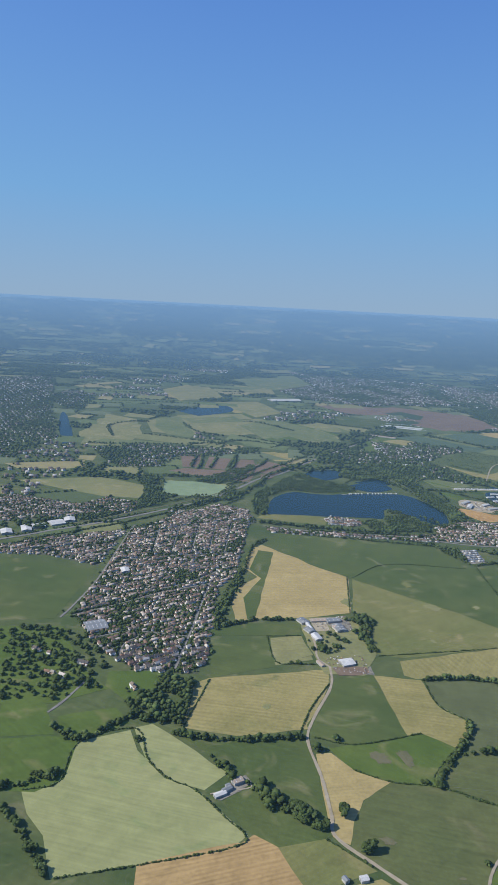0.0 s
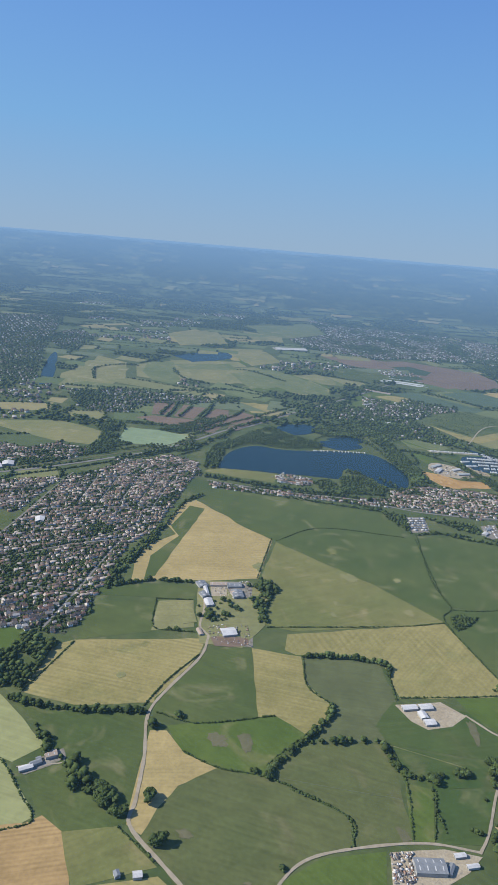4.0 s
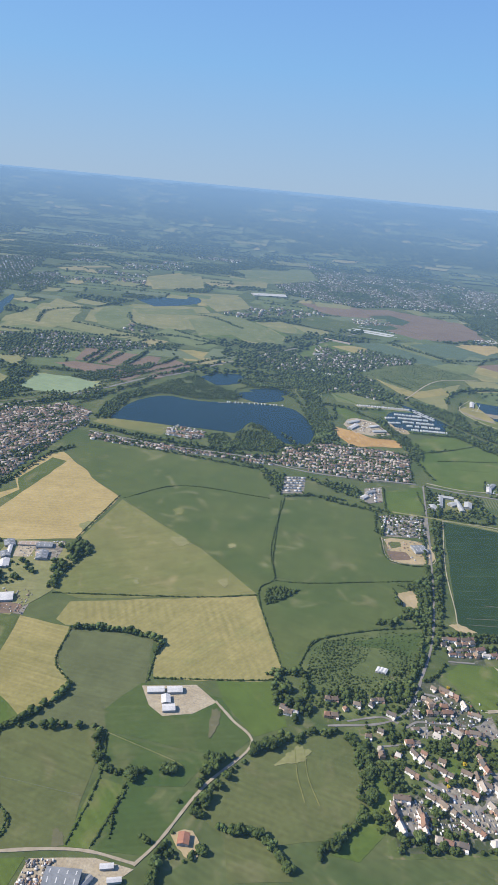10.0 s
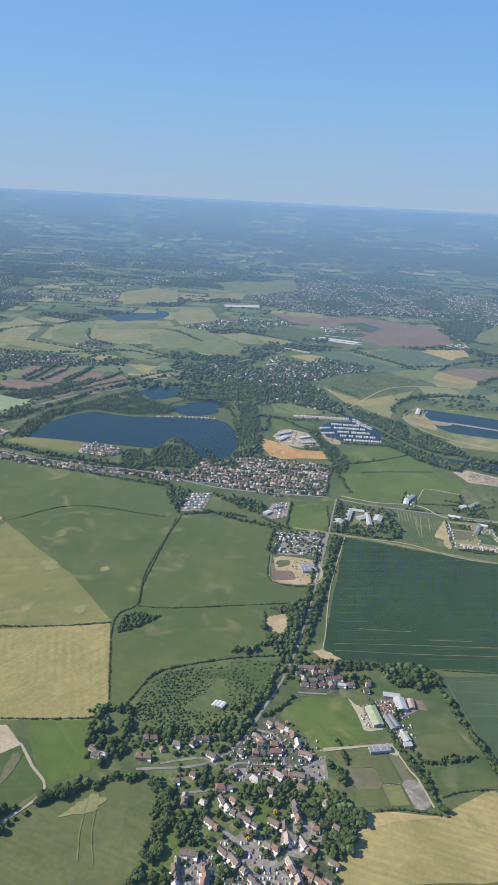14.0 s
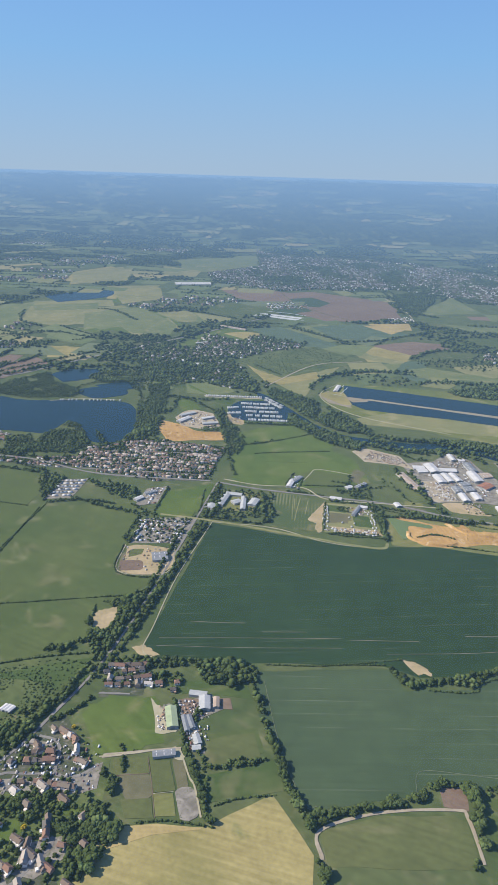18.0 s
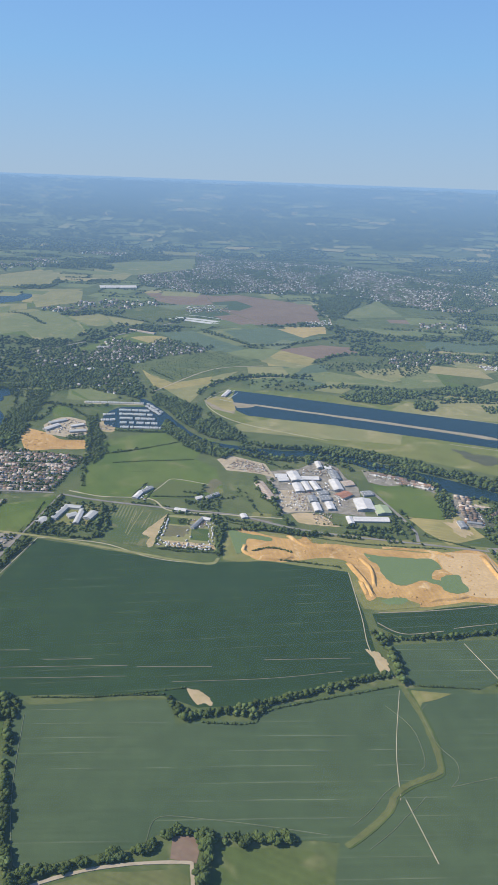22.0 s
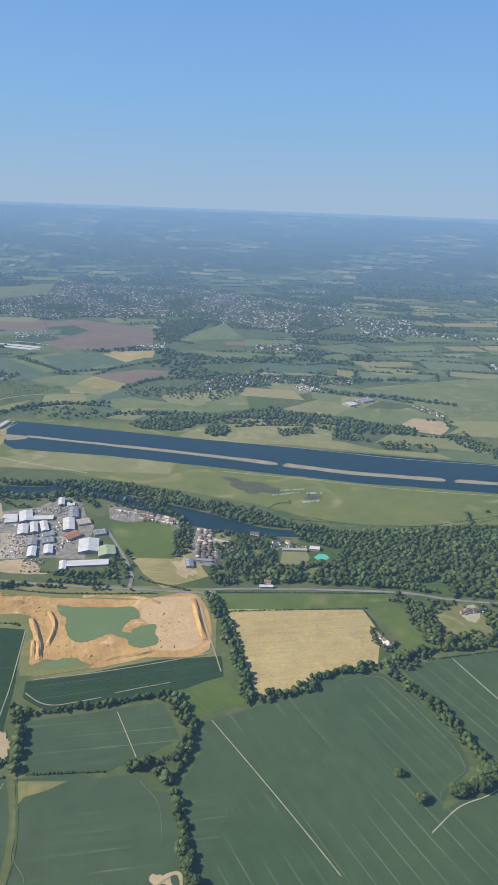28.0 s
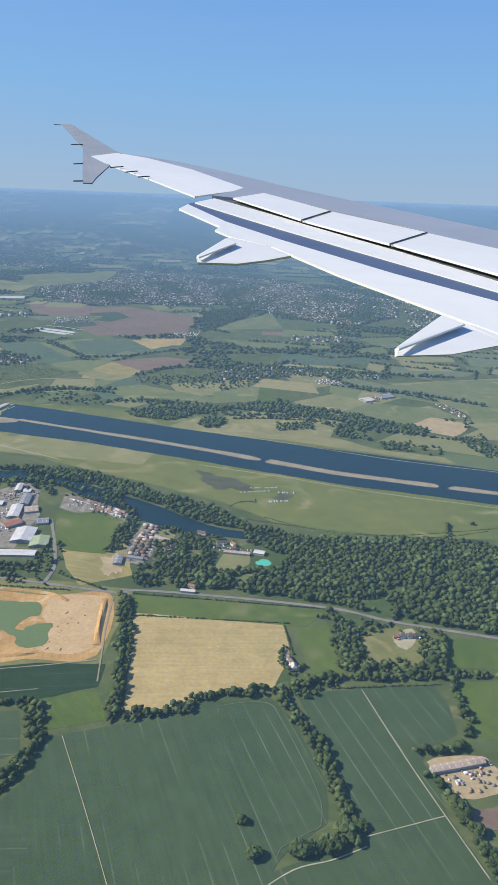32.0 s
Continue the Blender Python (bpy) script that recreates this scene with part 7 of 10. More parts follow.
treeline(2.2, 2.0, 1.4, [(464, 1079), (507, 1095), (557, 1111)])
treeline(2.4, 5.0, 4, [(1061, 834), (1072, 806), (1081, 784), (1088, 770)])
treeline(2.4, 5.5, 5, [(1053, 751), (1064, 758), (1077, 764), (1085, 769)])
treeline(1.2, 1.3, 0.8, [(981, 1124), (1011, 1114), (1052, 1107), (1090, 1110), (1129, 1120), (1217, 1156)])
treeline(3, 4.6, 4, [(1028, 917), (1028, 899), (1038, 887), (1043, 898)])
wood(5.5, 3.6, [(1081, 948), (1114, 956), (1131, 938), (1125, 916), (1088, 915)])
wood(4, 5.0, [(1066, 957), (1081, 948), (1085, 912), (1073, 895), (1066, 923)])
treeline(2.4, 3.6, 3, [(611, 970), (625, 926), (634, 891)])
wood(2.2, 2.4, [(286, 685), (297, 695), (317, 695), (303, 674), (289, 660)])
treeline(2.2, 1.7, 0.8, [(0, 646), (10, 597), (29, 595), (50, 597)])
treeline(2.2, 1.7, 0.8, [(0, 646), (35, 652)])
treeline(3, 5.0, 3, [(25, 596), (35, 597)])
wood(5, 5.4, [(91, 668), (104, 669), (112, 635), (104, 629)])
wood(5, 5.6, [(88, 695), (107, 706), (116, 692), (106, 677)])
treeline(3.4, 4.8, 3, [(45, 641), (57, 620)])
treeline(2.2, 1.7, 0.8, [(32, 489), (41, 522), (52, 548), (63, 572)])
wood(4.5, 4.6, [(308, 572), (324, 573), (330, 553), (347, 552), (340, 540), (316, 545)])
treeline(3, 4.6, 4, [(293, 905), (315, 899), (337, 892), (364, 888), (388, 884)])
treeline(3, 4.2, 3, [(259, 944), (263, 893)])
treeline(3.4, 4.4, 4, [(276, 433), (275, 419), (288, 416), (297, 426)])
treeline(2.6, 2.4, 1.5, [(241, 454), (241, 435), (245, 418)])
treeline(6, 3.2, 4, [(395, 869), (418, 860), (434, 849)])
treeline(1.6, 1.8, 0.6, [(386, 824), (397, 776), (443, 783), (437, 832)])
treeline(7, 3.0, 3, [(395, 858), (414, 854), (427, 866)])
wood(4.2, 4.2, [(230, 956), (256, 946), (269, 900), (256, 902)])
treeline(3, 4.6, 6, [(168, 982), (202, 971), (234, 960)])
wood(4.6, 4.4, [(292, 950), (323, 952), (361, 940), (361, 914), (330, 922)])
treeline(2.6, 3.4, 3, [(381, 881), (381, 854), (383, 830)])
wood(4, 3.0, [(400, 708), (401, 720), (415, 735), (424, 720), (413, 722), (410, 700)])
wood(3.8, 4.0, [(-302, 989), (-248, 1073), (-196, 1151), (-133, 1273), (-54, 1395), (-46, 1349), (-125, 1217), (-186, 1103), (-235, 1026), (-288, 948)])
wood(4.4, 4.8, [(-228, 1110), (-259, 1259), (-227, 1249), (-188, 1079), (-206, 1057)])
treeline(2.4, 3.2, 3, [(-342, 868), (-279, 922), (-221, 975), (-165, 1041), (-106, 1138), (-52, 1248)])
wood(4.2, 3.6, [(420, 467), (435, 467), (455, 470), (484, 481), (485, 471), (402, 449), (402, 458)])
wood(3.4, 5.2, [(687, 1190), (733, 1193), (783, 1182), (826, 1167), (868, 1147), (902, 1131), (940, 1119), (971, 1103), (1018, 1092), (1017, 1081), (983, 1087), (947, 1093), (923, 1097), (885, 1117), (858, 1131), (817, 1146), (790, 1155), (734, 1169), (694, 1170)])
treeline(3.4, 3.6, 3, [(884, 1077), (896, 1075), (923, 1069), (949, 1067)])
treeline(3.4, 3.6, 3, [(802, 1117), (826, 1106), (860, 1086)])
wood(3.6, 4.4, [(846, 1071), (861, 1082), (867, 1061), (867, 1037), (860, 1019), (853, 1002), (850, 1035)])
wood(4.2, 4.2, [(889, 1046), (897, 1078), (926, 1063), (943, 1065), (942, 1035), (946, 1014), (928, 1006), (907, 1009), (895, 1024)])
wood(3.8, 4.4, [(971, 1078), (1006, 1077), (1009, 1051), (994, 1056), (977, 1056)])
wood(6.5, 4.0, [(923, 1011), (1037, 1031), (1037, 995), (924, 973)])
treeline(1.2, 1.5, 0.8, [(942, 1141), (949, 1152), (960, 1158), (967, 1157), (965, 1166)])
treeline(1.2, 1.2, 0.8, [(964, 1115), (994, 1113), (1018, 1111), (1066, 1110), (1127, 1115), (1165, 1125), (1207, 1148)])
treeline(2.4, 4.6, 3, [(1166, 1151), (1165, 1134), (1166, 1124)])
treeline(2.4, 4.0, 3, [(1192, 1159), (1197, 1157)])
treeline(2.6, 3.4, 2, [(888, 1436), (937, 1451), (989, 1458), (1025, 1456)])
treeline(2.6, 3.4, 2, [(881, 1452), (927, 1467), (980, 1477), (1024, 1473)])
wood(4.2, 4.6, [(843, 1400), (848, 1429), (876, 1437), (880, 1407), (868, 1386), (854, 1386)])
wood(4.6, 5.0, [(724, 1425), (768, 1463), (827, 1490), (872, 1493), (865, 1467), (826, 1436), (805, 1404), (772, 1403), (741, 1409)])
wood(4.6, 5.0, [(863, 1491), (905, 1532), (952, 1528), (1016, 1521), (1070, 1506), (1121, 1480), (1171, 1460), (1162, 1431), (1108, 1438), (1050, 1466), (980, 1483), (909, 1481)])
wood(4.0, 5.2, [(433, 1359), (469, 1347), (515, 1312), (562, 1261), (608, 1203), (609, 1186), (571, 1189), (537, 1219), (500, 1261), (464, 1305)])
wood(3.8, 4.8, [(462, 1280), (489, 1233), (516, 1200), (547, 1171), (574, 1155), (598, 1139), (595, 1120), (567, 1132), (541, 1145), (518, 1170), (495, 1197), (479, 1233)])
wood(4.4, 4.8, [(365, 1389), (364, 1452), (400, 1399), (421, 1346), (410, 1331), (380, 1336)])
treeline(3, 3.4, 4, [(439, 1101), (459, 1114), (479, 1128)])
treeline(2.6, 3.0, 3, [(436, 1134), (443, 1102), (441, 1069)])
wood(4.0, 4.0, [(398, 1167), (421, 1166), (436, 1124), (441, 1083), (435, 1057), (420, 1097)])
wood(4.2, 3.8, [(373, 1224), (379, 1246), (413, 1170), (402, 1161)])
wood(3.6, 3.2, [(369, 1153), (391, 1163), (402, 1144), (379, 1137)])
treeline(1.8, 2.4, 1.5, [(517, 991), (518, 1013), (522, 1032)])
treeline(1.8, 2.2, 1.5, [(532, 986), (534, 1019)])
treeline(2.2, 3.0, 2, [(505, 976), (531, 980), (562, 979)])
treeline(2.0, 2.6, 1.5, [(566, 962), (569, 914), (571, 898)])
treeline(2.0, 2.6, 2, [(574, 893), (601, 893), (630, 897)])
wood(2.6, 2.2, [(579, 956), (592, 957), (593, 945), (580, 944)])
treeline(3, 3.6, 4, [(570, 1018), (588, 1017), (589, 1038)])
wood(4.0, 3.4, [(576, 1008), (596, 1010), (608, 983), (594, 985)])
treeline(3.2, 4.0, 4, [(264, 1270), (306, 1276), (358, 1240), (386, 1217)])
treeline(3.2, 4.0, 4, [(304, 1269), (310, 1215), (306, 1190)])
treeline(2.4, 2.6, 2, [(382, 1503), (406, 1479), (440, 1448)])
wood(3.2, 5.0, [(483, 1239), (514, 1204), (546, 1175), (573, 1157), (597, 1150), (599, 1139), (575, 1145), (547, 1160), (515, 1184), (490, 1214)])
wood(3.6, 5.2, [(430, 1349), (465, 1328), (516, 1275), (563, 1223), (592, 1199), (580, 1183), (545, 1201), (510, 1238), (477, 1281), (442, 1322)])
wood(3.6, 4.4, [(402, 701), (414, 737), (426, 747), (437, 779), (446, 784), (441, 740), (438, 706), (433, 680), (423, 666)])
wood(3.4, 4.6, [(501, 673), (511, 682), (536, 685), (541, 666), (532, 659), (517, 657), (507, 661)])
wood(3.2, 3.8, [(453, 671), (491, 677), (495, 671), (462, 662)])
wood(3.0, 3.4, [(465, 657), (475, 660), (488, 640), (476, 642)])
treeline(1.4, 3.0, 1.2, [(495, 637), (508, 611), (517, 593)])
treeline(1.6, 3.8, 2.5, [(520, 590), (530, 574), (539, 557), (544, 549)])
treeline(2.2, 2.6, 3, [(524, 599), (532, 582), (537, 564)])
treeline(1.8, 3.0, 2.5, [(532, 587), (545, 591), (557, 597), (565, 600)])
wood(2.8, 2.6, [(543, 595), (556, 601), (559, 595), (546, 590)])
treeline(1.8, 3.0, 2, [(515, 621), (513, 630), (518, 628)])
wood(5.0, 2.4, [(389, 878), (438, 892), (438, 841), (391, 828)])
treeline(2.0, 3.2, 2, [(389, 828), (389, 855), (390, 879)])
treeline(2.0, 3.0, 2, [(393, 888), (390, 924), (389, 955)])
treeline(2.0, 3.6, 3, [(364, 905), (385, 892), (399, 887)])
wood(3.9, 3.6, [(-19, 1195), (-2, 1259), (44, 1352), (78, 1296), (125, 1275), (149, 1258), (144, 1228), (83, 1205), (25, 1210), (-1, 1184)])
wood(4.0, 4.6, [(-32, 1048), (-41, 1107), (-38, 1165), (-20, 1223), (0, 1191), (-15, 1144), (-15, 1101), (-12, 1057)])
wood(3.8, 4.2, [(178, 1000), (177, 1065), (184, 1098), (190, 1125), (212, 1108), (226, 1088), (250, 1053), (239, 1017), (212, 1014)])
wood(3.8, 4.4, [(251, 1253), (281, 1254), (307, 1175), (313, 1071), (284, 1050), (288, 1114), (266, 1188)])
wood(3.6, 3.8, [(137, 1042), (161, 1065), (182, 1026), (182, 993), (159, 994)])
treeline(2.6, 4.0, 4, [(-6, 974), (53, 968), (98, 964), (157, 960), (211, 956), (252, 953)])
treeline(2.8, 3.6, 4, [(-11, 1021), (39, 1003), (76, 1001)])
treeline(3.0, 4.2, 4, [(128, 1276), (149, 1317), (191, 1338), (229, 1290), (246, 1257)])
wood(4.0, 4.4, [(119, 1341), (137, 1384), (194, 1380), (220, 1345), (201, 1328), (155, 1312)])
treeline(2.4, 4.0, 4, [(254, 951), (264, 944), (268, 887)])
treeline(2.4, 3.8, 4, [(274, 886), (306, 901), (346, 901)])
treeline(2.6, 4.4, 4, [(-171, 1461), (-162, 1392), (-163, 1328)])
treeline(2.6, 4.4, 4, [(-98, 1465), (-93, 1406), (-96, 1329)])
treeline(2.6, 4.4, 4, [(-27, 1453), (-36, 1394)])
wood(2.1, 1.25, [(335, 574), (335, 608), (342, 625), (372, 643), (399, 642), (414, 628), (413, 606), (397, 585), (371, 574)])
wood(3.4, 1.2, [(372, 644), (397, 657), (428, 659), (433, 637), (419, 611), (413, 631), (399, 642)])
wood(3.3, 3.2, [(334, 564), (351, 572), (382, 578), (406, 598), (413, 604), (417, 584), (399, 571), (388, 570), (375, 557), (338, 550)])
wood(3.2, 3.0, [(418, 538), (437, 547), (454, 550), (465, 543), (453, 529), (441, 529), (421, 523)])
wood(3.4, 3.4, [(472, 551), (488, 545), (492, 532), (483, 525), (488, 510), (480, 501), (472, 521)])
wood(3.4, 3.2, [(369, 525), (383, 526), (388, 515), (389, 499), (385, 483), (378, 484), (376, 503)])
wood(3.6, 3.0, [(386, 512), (402, 511), (407, 495), (395, 489)])
treeline(2.2, 3.0, 2, [(440, 626), (430, 607), (419, 598)])
treeline(2.2, 3.0, 2, [(472, 597), (482, 578), (482, 557)])
treeline(2.2, 3.2, 2.5, [(407, 550), (406, 538), (404, 519)])
treeline(2.2, 3.0, 2, [(453, 529), (469, 537), (483, 550)])
treeline(2.2, 6.2, 3, [(578, 1160), (544, 1174), (509, 1208), (482, 1239)])
treeline(2.4, 5.6, 3, [(597, 1150), (623, 1139), (657, 1134)])
treeline(2.6, 3.8, 3, [(638, 1133), (663, 1114), (682, 1114)])
treeline(2.6, 4.2, 4, [(720, 1121), (728, 1143), (747, 1129), (759, 1109)])
treeline(2.6, 4.0, 3, [(764, 1106), (775, 1084), (789, 1068)])
treeline(2.6, 3.6, 3, [(797, 1135), (824, 1118), (850, 1110)])
treeline(2.4, 3.6, 3, [(850, 1107), (852, 1066), (854, 1046)])
treeline(1.8, 2.2, 2, [(664, 908), (680, 917), (701, 914)])
treeline(1.8, 2.0, 2, [(690, 897), (721, 897), (749, 896)])
treeline(1.8, 2.0, 1.5, [(831, 973), (863, 963), (884, 956)])
wood(5.2, 2.4, [(1079, 952), (1105, 961), (1107, 931), (1125, 934), (1108, 908), (1084, 908)])
treeline(2.4, 3.8, 3, [(1048, 960), (1066, 958), (1077, 957)])
treeline(2.4, 3.6, 3, [(1083, 962), (1105, 958)])
wood(3.8, 4.2, [(1060, 949), (1077, 954), (1075, 931), (1084, 907), (1069, 897), (1063, 921)])
wood(3.8, 4.4, [(1126, 955), (1144, 962), (1140, 932), (1134, 908), (1126, 929)])
treeline(2.0, 4.8, 3.5, [(1034, 865), (1047, 844), (1059, 821), (1071, 795), (1079, 775)])
treeline(1.6, 1.8, 1.2, [(1025, 942), (1031, 924), (1036, 909)])

# ---- houses ----
HOUSES = []


def house_rows(kind, row, col, poly, along):
    """Houses in rows along a street direction inside a polygon, with gaps and garden trees."""
    (ax, ay), (bx, by) = along
    d = Vector((bx - ax, by - ay)).normalized()
    s = Vector((-d.y, d.x))
    us = [Vector(p).dot(d) for p in poly]
    vs = [Vector(p).dot(s) for p in poly]
    v, k = min(vs), 0
    while v < max(vs):
        u = min(us) + random.uniform(0, row)
        while u < max(us):
            q = d * u + s * (v + random.uniform(-1, 1))
            if inside((q.x, q.y), poly):
                leafy = noise.noise(Vector((q.x * 0.03, q.y * 0.03, 4.0)))
                if random.random() < (0.84 - 1.1 * max(0.0, leafy) if kind != "far" else (0.52 if q.y > 2200 else 0.40) - 1.5 * max(-0.1, noise.noise(Vector((q.x * 0.009, q.y * 0.006, 2.0)))) ):
                    HOUSES.append((q.x, q.y, math.atan2(d.y, d.x) + random.gauss(0, 0.10) + (math.pi / 2 if random.random() < 0.15 else 0), kind))
                if kind == "far":
                    for _ in range(2 if q.y < 2200 else 3):
                        TREES.append((q.x + random.uniform(-7, 7), q.y + random.uniform(-6, 6), random.uniform(3.0, 6.5)))
                else:
                    for _ in range(3 if leafy < 0.1 else 5):
                        w = q + d * random.uniform(-4, 4) + s * random.uniform(0.25, 0.75) * col
                        TREES.append((w.x, w.y, random.uniform(1.2, 3.4)))
            u += row * random.uniform(0.85, 1.25)
        v += col * (0.8 if k % 2 else 1.2)
        k += 1


def house_line(spacing, line):
    """Houses along one side of a street, with gardens behind."""
    c = smooth(line, 4)
    carry = spacing * 0.4
    for a, b in zip(c, c[1:]):
        d = (b - a).length
        s = carry
        while s < d:
            p = a.lerp(b, s / d)
            side = Vector((a.y - b.y, b.x - a.x)).normalized()
            if random.random() < 0.9:
                h = p + side * random.gauss(0, 0.35)
                HOUSES.append((h.x, h.y, math.atan2(b.y - a.y, b.x - a.x) + random.gauss(0, 0.09), "near"))
            w = p + side * random.choice((-1, 1)) * random.uniform(4.5, 8)
            TREES.append((w.x, w.y, random.uniform(1.4, 3.6)))
            s += spacing * random.uniform(0.9, 1.15)
        carry = s - d

house_line(5.3, [(81, 1041), (136, 1040)])
house_line(5.3, [(85, 1027), (126, 1026)])
house_line(4.5, [(321, 543), (332, 541)])
house_line(5.3, [(324, 539), (332, 538)])
house_line(5.3, [(322, 542), (329, 539)])
house_line(5.3, [(1032, 905), (1041, 890)])
house_line(5.3, [(1107, 945), (1126, 951)])
house_line(5.3, [(-221, 586), (-201, 578)])
house_line(5.3, [(-196, 548), (-176, 542)])
house_line(5.3, [(-171, 567), (-157, 564)])
house_line(5.3, [(-116, 537), (-110, 531)])
house_line(6.0, [(941, 979), (948, 977)])
house_line(4.5, [(420, 598), (430, 593)])
house_line(4.5, [(435, 593), (446, 588), (451, 579)])
house_line(4.5, [(452, 574), (459, 572)])
house_line(4.5, [(415, 579), (423, 580), (429, 574)])
house_line(4.5, [(423, 566), (438, 569)])
house_line(4.5, [(425, 573), (439, 576)])
house_line(4.5, [(423, 550), (443, 555)])
house_line(4.5, [(444, 554), (460, 555)])
house_line(4.5, [(413, 547), (419, 548)])
house_line(4.5, [(384, 567), (393, 570)])
house_line(4.5, [(365, 555), (371, 547)])
house_line(4.5, [(372, 560), (376, 560)])
house_line(4.5, [(383, 543), (392, 546)])
house_line(4.5, [(371, 538), (376, 538)])
house_line(4.5, [(381, 532), (389, 530), (392, 515)])
house_line(4.5, [(408, 533), (417, 535)])
house_line(4.5, [(412, 526), (419, 518)])
house_line(4.5, [(420, 519), (437, 512)])
house_line(4.5, [(408, 509), (415, 506)])
house_line(4.5, [(455, 534), (459, 523)])
house_line(4.5, [(452, 518), (456, 504)])
house_line(4.5, [(470, 526), (474, 526)])
house_line(4.5, [(468, 519), (474, 520)])
house_line(4.5, [(463, 510), (469, 503)])
house_line(4.5, [(443, 503), (453, 500)])
house_line(4.5, [(457, 496), (464, 487)])
house_line(4.5, [(468, 491), (479, 486)])
house_line(4.5, [(352, 544), (359, 545)])
house_line(4.5, [(351, 560), (358, 561)])
house_line(3.6, [(418, 496), (434, 485), (450, 474)])
house_line(4.5, [(423, 463), (443, 463)])
house_line(4.5, [(455, 469), (477, 476)])
house_line(3.6, [(400, 486), (413, 488)])
house_line(3.6, [(399, 481), (404, 461)])
house_line(3.6, [(415, 480), (418, 465)])
house_line(4.6, [(774, 1118), (803, 1111), (833, 1100), (848, 1092)])
house_line(4.8, [(806, 1100), (825, 1096), (842, 1091)])
house_line(5.2, [(924, 1074), (932, 1072)])
house_line(4.4, [(944, 1055), (957, 1060), (966, 1055)])
house_line(4.8, [(948, 1049), (966, 1050)])
house_line(6.0, [(903, 1033), (912, 1043)])
house_line(6.0, [(910, 1020), (914, 1026)])
house_rows("far", 9, 11, [(159, 1481), (193, 1534), (243, 1548), (298, 1521), (366, 1468), (333, 1433), (274, 1427), (224, 1385)], [(177, 1446), (305, 1502)])
house_rows("far", 8, 10, [(229, 1665), (235, 1727), (294, 1684), (374, 1586), (325, 1537), (243, 1548)], [(235, 1727), (343, 1595)])
house_rows("town", 4.4, 5.8, [(253, 1047), (323, 1090), (425, 1086), (426, 982), (364, 967), (252, 981)], [(259, 984), (417, 1007)])
house_rows("town", 5.0, 6.2, [(-14, 990), (95, 991), (204, 993), (249, 1012), (253, 972), (201, 970), (93, 968), (-1, 968)], [(-10, 980), (199, 980)])
house_rows("town", 5.6, 7.2, [(-176, 1035), (-66, 1088), (-27, 1023), (-64, 912), (-75, 847)], [(-111, 913), (-47, 1040)])
house_rows("town", 4.7, 6.2, [(-206, 937), (-157, 1018), (-96, 1092), (-42, 1066), (-40, 911), (-45, 792), (-61, 757), (-57, 672), (-55, 594), (-60, 564), (-115, 561), (-155, 589), (-206, 661), (-207, 764), (-209, 836)], [(-191, 882), (-48, 994)])
house_rows("town", 4.8, 6.4, [(-410, 819), (-340, 863), (-278, 905), (-214, 935), (-218, 797), (-292, 821), (-407, 813)], [(-332, 844), (-220, 927)])
house_rows("town", 5.4, 8, [(-512, 1041), (-433, 1075), (-369, 1057), (-317, 1043), (-286, 1092), (-228, 1072), (-228, 1020), (-298, 988), (-337, 974), (-445, 913)], [(-396, 990), (-241, 1069)])
house_rows("far", 7.4, 11, [(-16, 2663), (127, 2919), (12, 3403), (211, 3248), (372, 3291), (596, 3192), (930, 2813), (913, 2347), (758, 2449), (624, 2517), (501, 2448), (380, 2436), (295, 2353), (177, 2428), (60, 2449)], [(60, 2449), (621, 2547)])
house_rows("far", 7.4, 11, [(676, 3270), (971, 2980), (1153, 2835), (1156, 2499), (1041, 2303), (926, 2320), (814, 2451)], [(728, 2847), (1041, 2354)])
house_rows("far", 7, 10, [(250, 1714), (313, 1680), (338, 1745), (455, 1701), (442, 1657), (375, 1599), (342, 1531), (299, 1528), (252, 1535)], [(262, 1662), (439, 1682)])
house_rows("far", 7, 10, [(-419, 1463), (-335, 1518), (-227, 1532), (-103, 1530), (-47, 1564), (-53, 1510), (-141, 1456), (-222, 1431), (-241, 1329), (-279, 1306), (-345, 1333)], [(-385, 1404), (-105, 1503)])
house_rows("far", 9, 12, [(-787, 2193), (-742, 2397), (-628, 2212), (-586, 1950), (-636, 1960), (-715, 2063)], [(-715, 2063), (-685, 2297)])
house_rows("far", 9, 12, [(-1180, 2560), (-930, 2700), (-698, 1995), (-518, 1528), (-550, 1341), (-634, 1318)], [(-1030, 2434), (-629, 1810)])
house_rows("far", 8, 12, [(808, 1699), (846, 1755), (939, 1776), (1117, 1778), (1115, 1742), (943, 1716), (859, 1654), (818, 1635)], [(808, 1699), (1116, 1766)])
house_rows("far", 13, 16, [(111, 1611), (190, 1612), (262, 1585), (334, 1517), (382, 1431), (379, 1343), (311, 1364), (293, 1341), (245, 1370), (214, 1369), (181, 1406)], [(134, 1543), (356, 1462)])
house_rows("near", 6.2, 7.0, [(434, 654), (447, 661), (464, 665), (495, 656), (493, 644), (447, 634)], [(439, 640), (466, 648)])
house_rows("near", 14, 16, [(365, 560), (398, 576), (460, 552), (489, 540), (487, 490), (454, 478), (429, 512), (393, 517)], [(420, 519), (437, 512)])


def box_into(bm, x0, x1, y0, y1, z0, z1):
    c = [bm.verts.new((x, y, z)) for z in (z0, z1) for x, y in ((x0, y0), (x1, y0), (x1, y1), (x0, y1))]
    for f in ((0, 3, 2, 1), (4, 5, 6, 7), (0, 1, 5, 4), (1, 2, 6, 5), (2, 3, 7, 6), (3, 0, 4, 7)):
        bm.faces.new([c[k] for k in f])


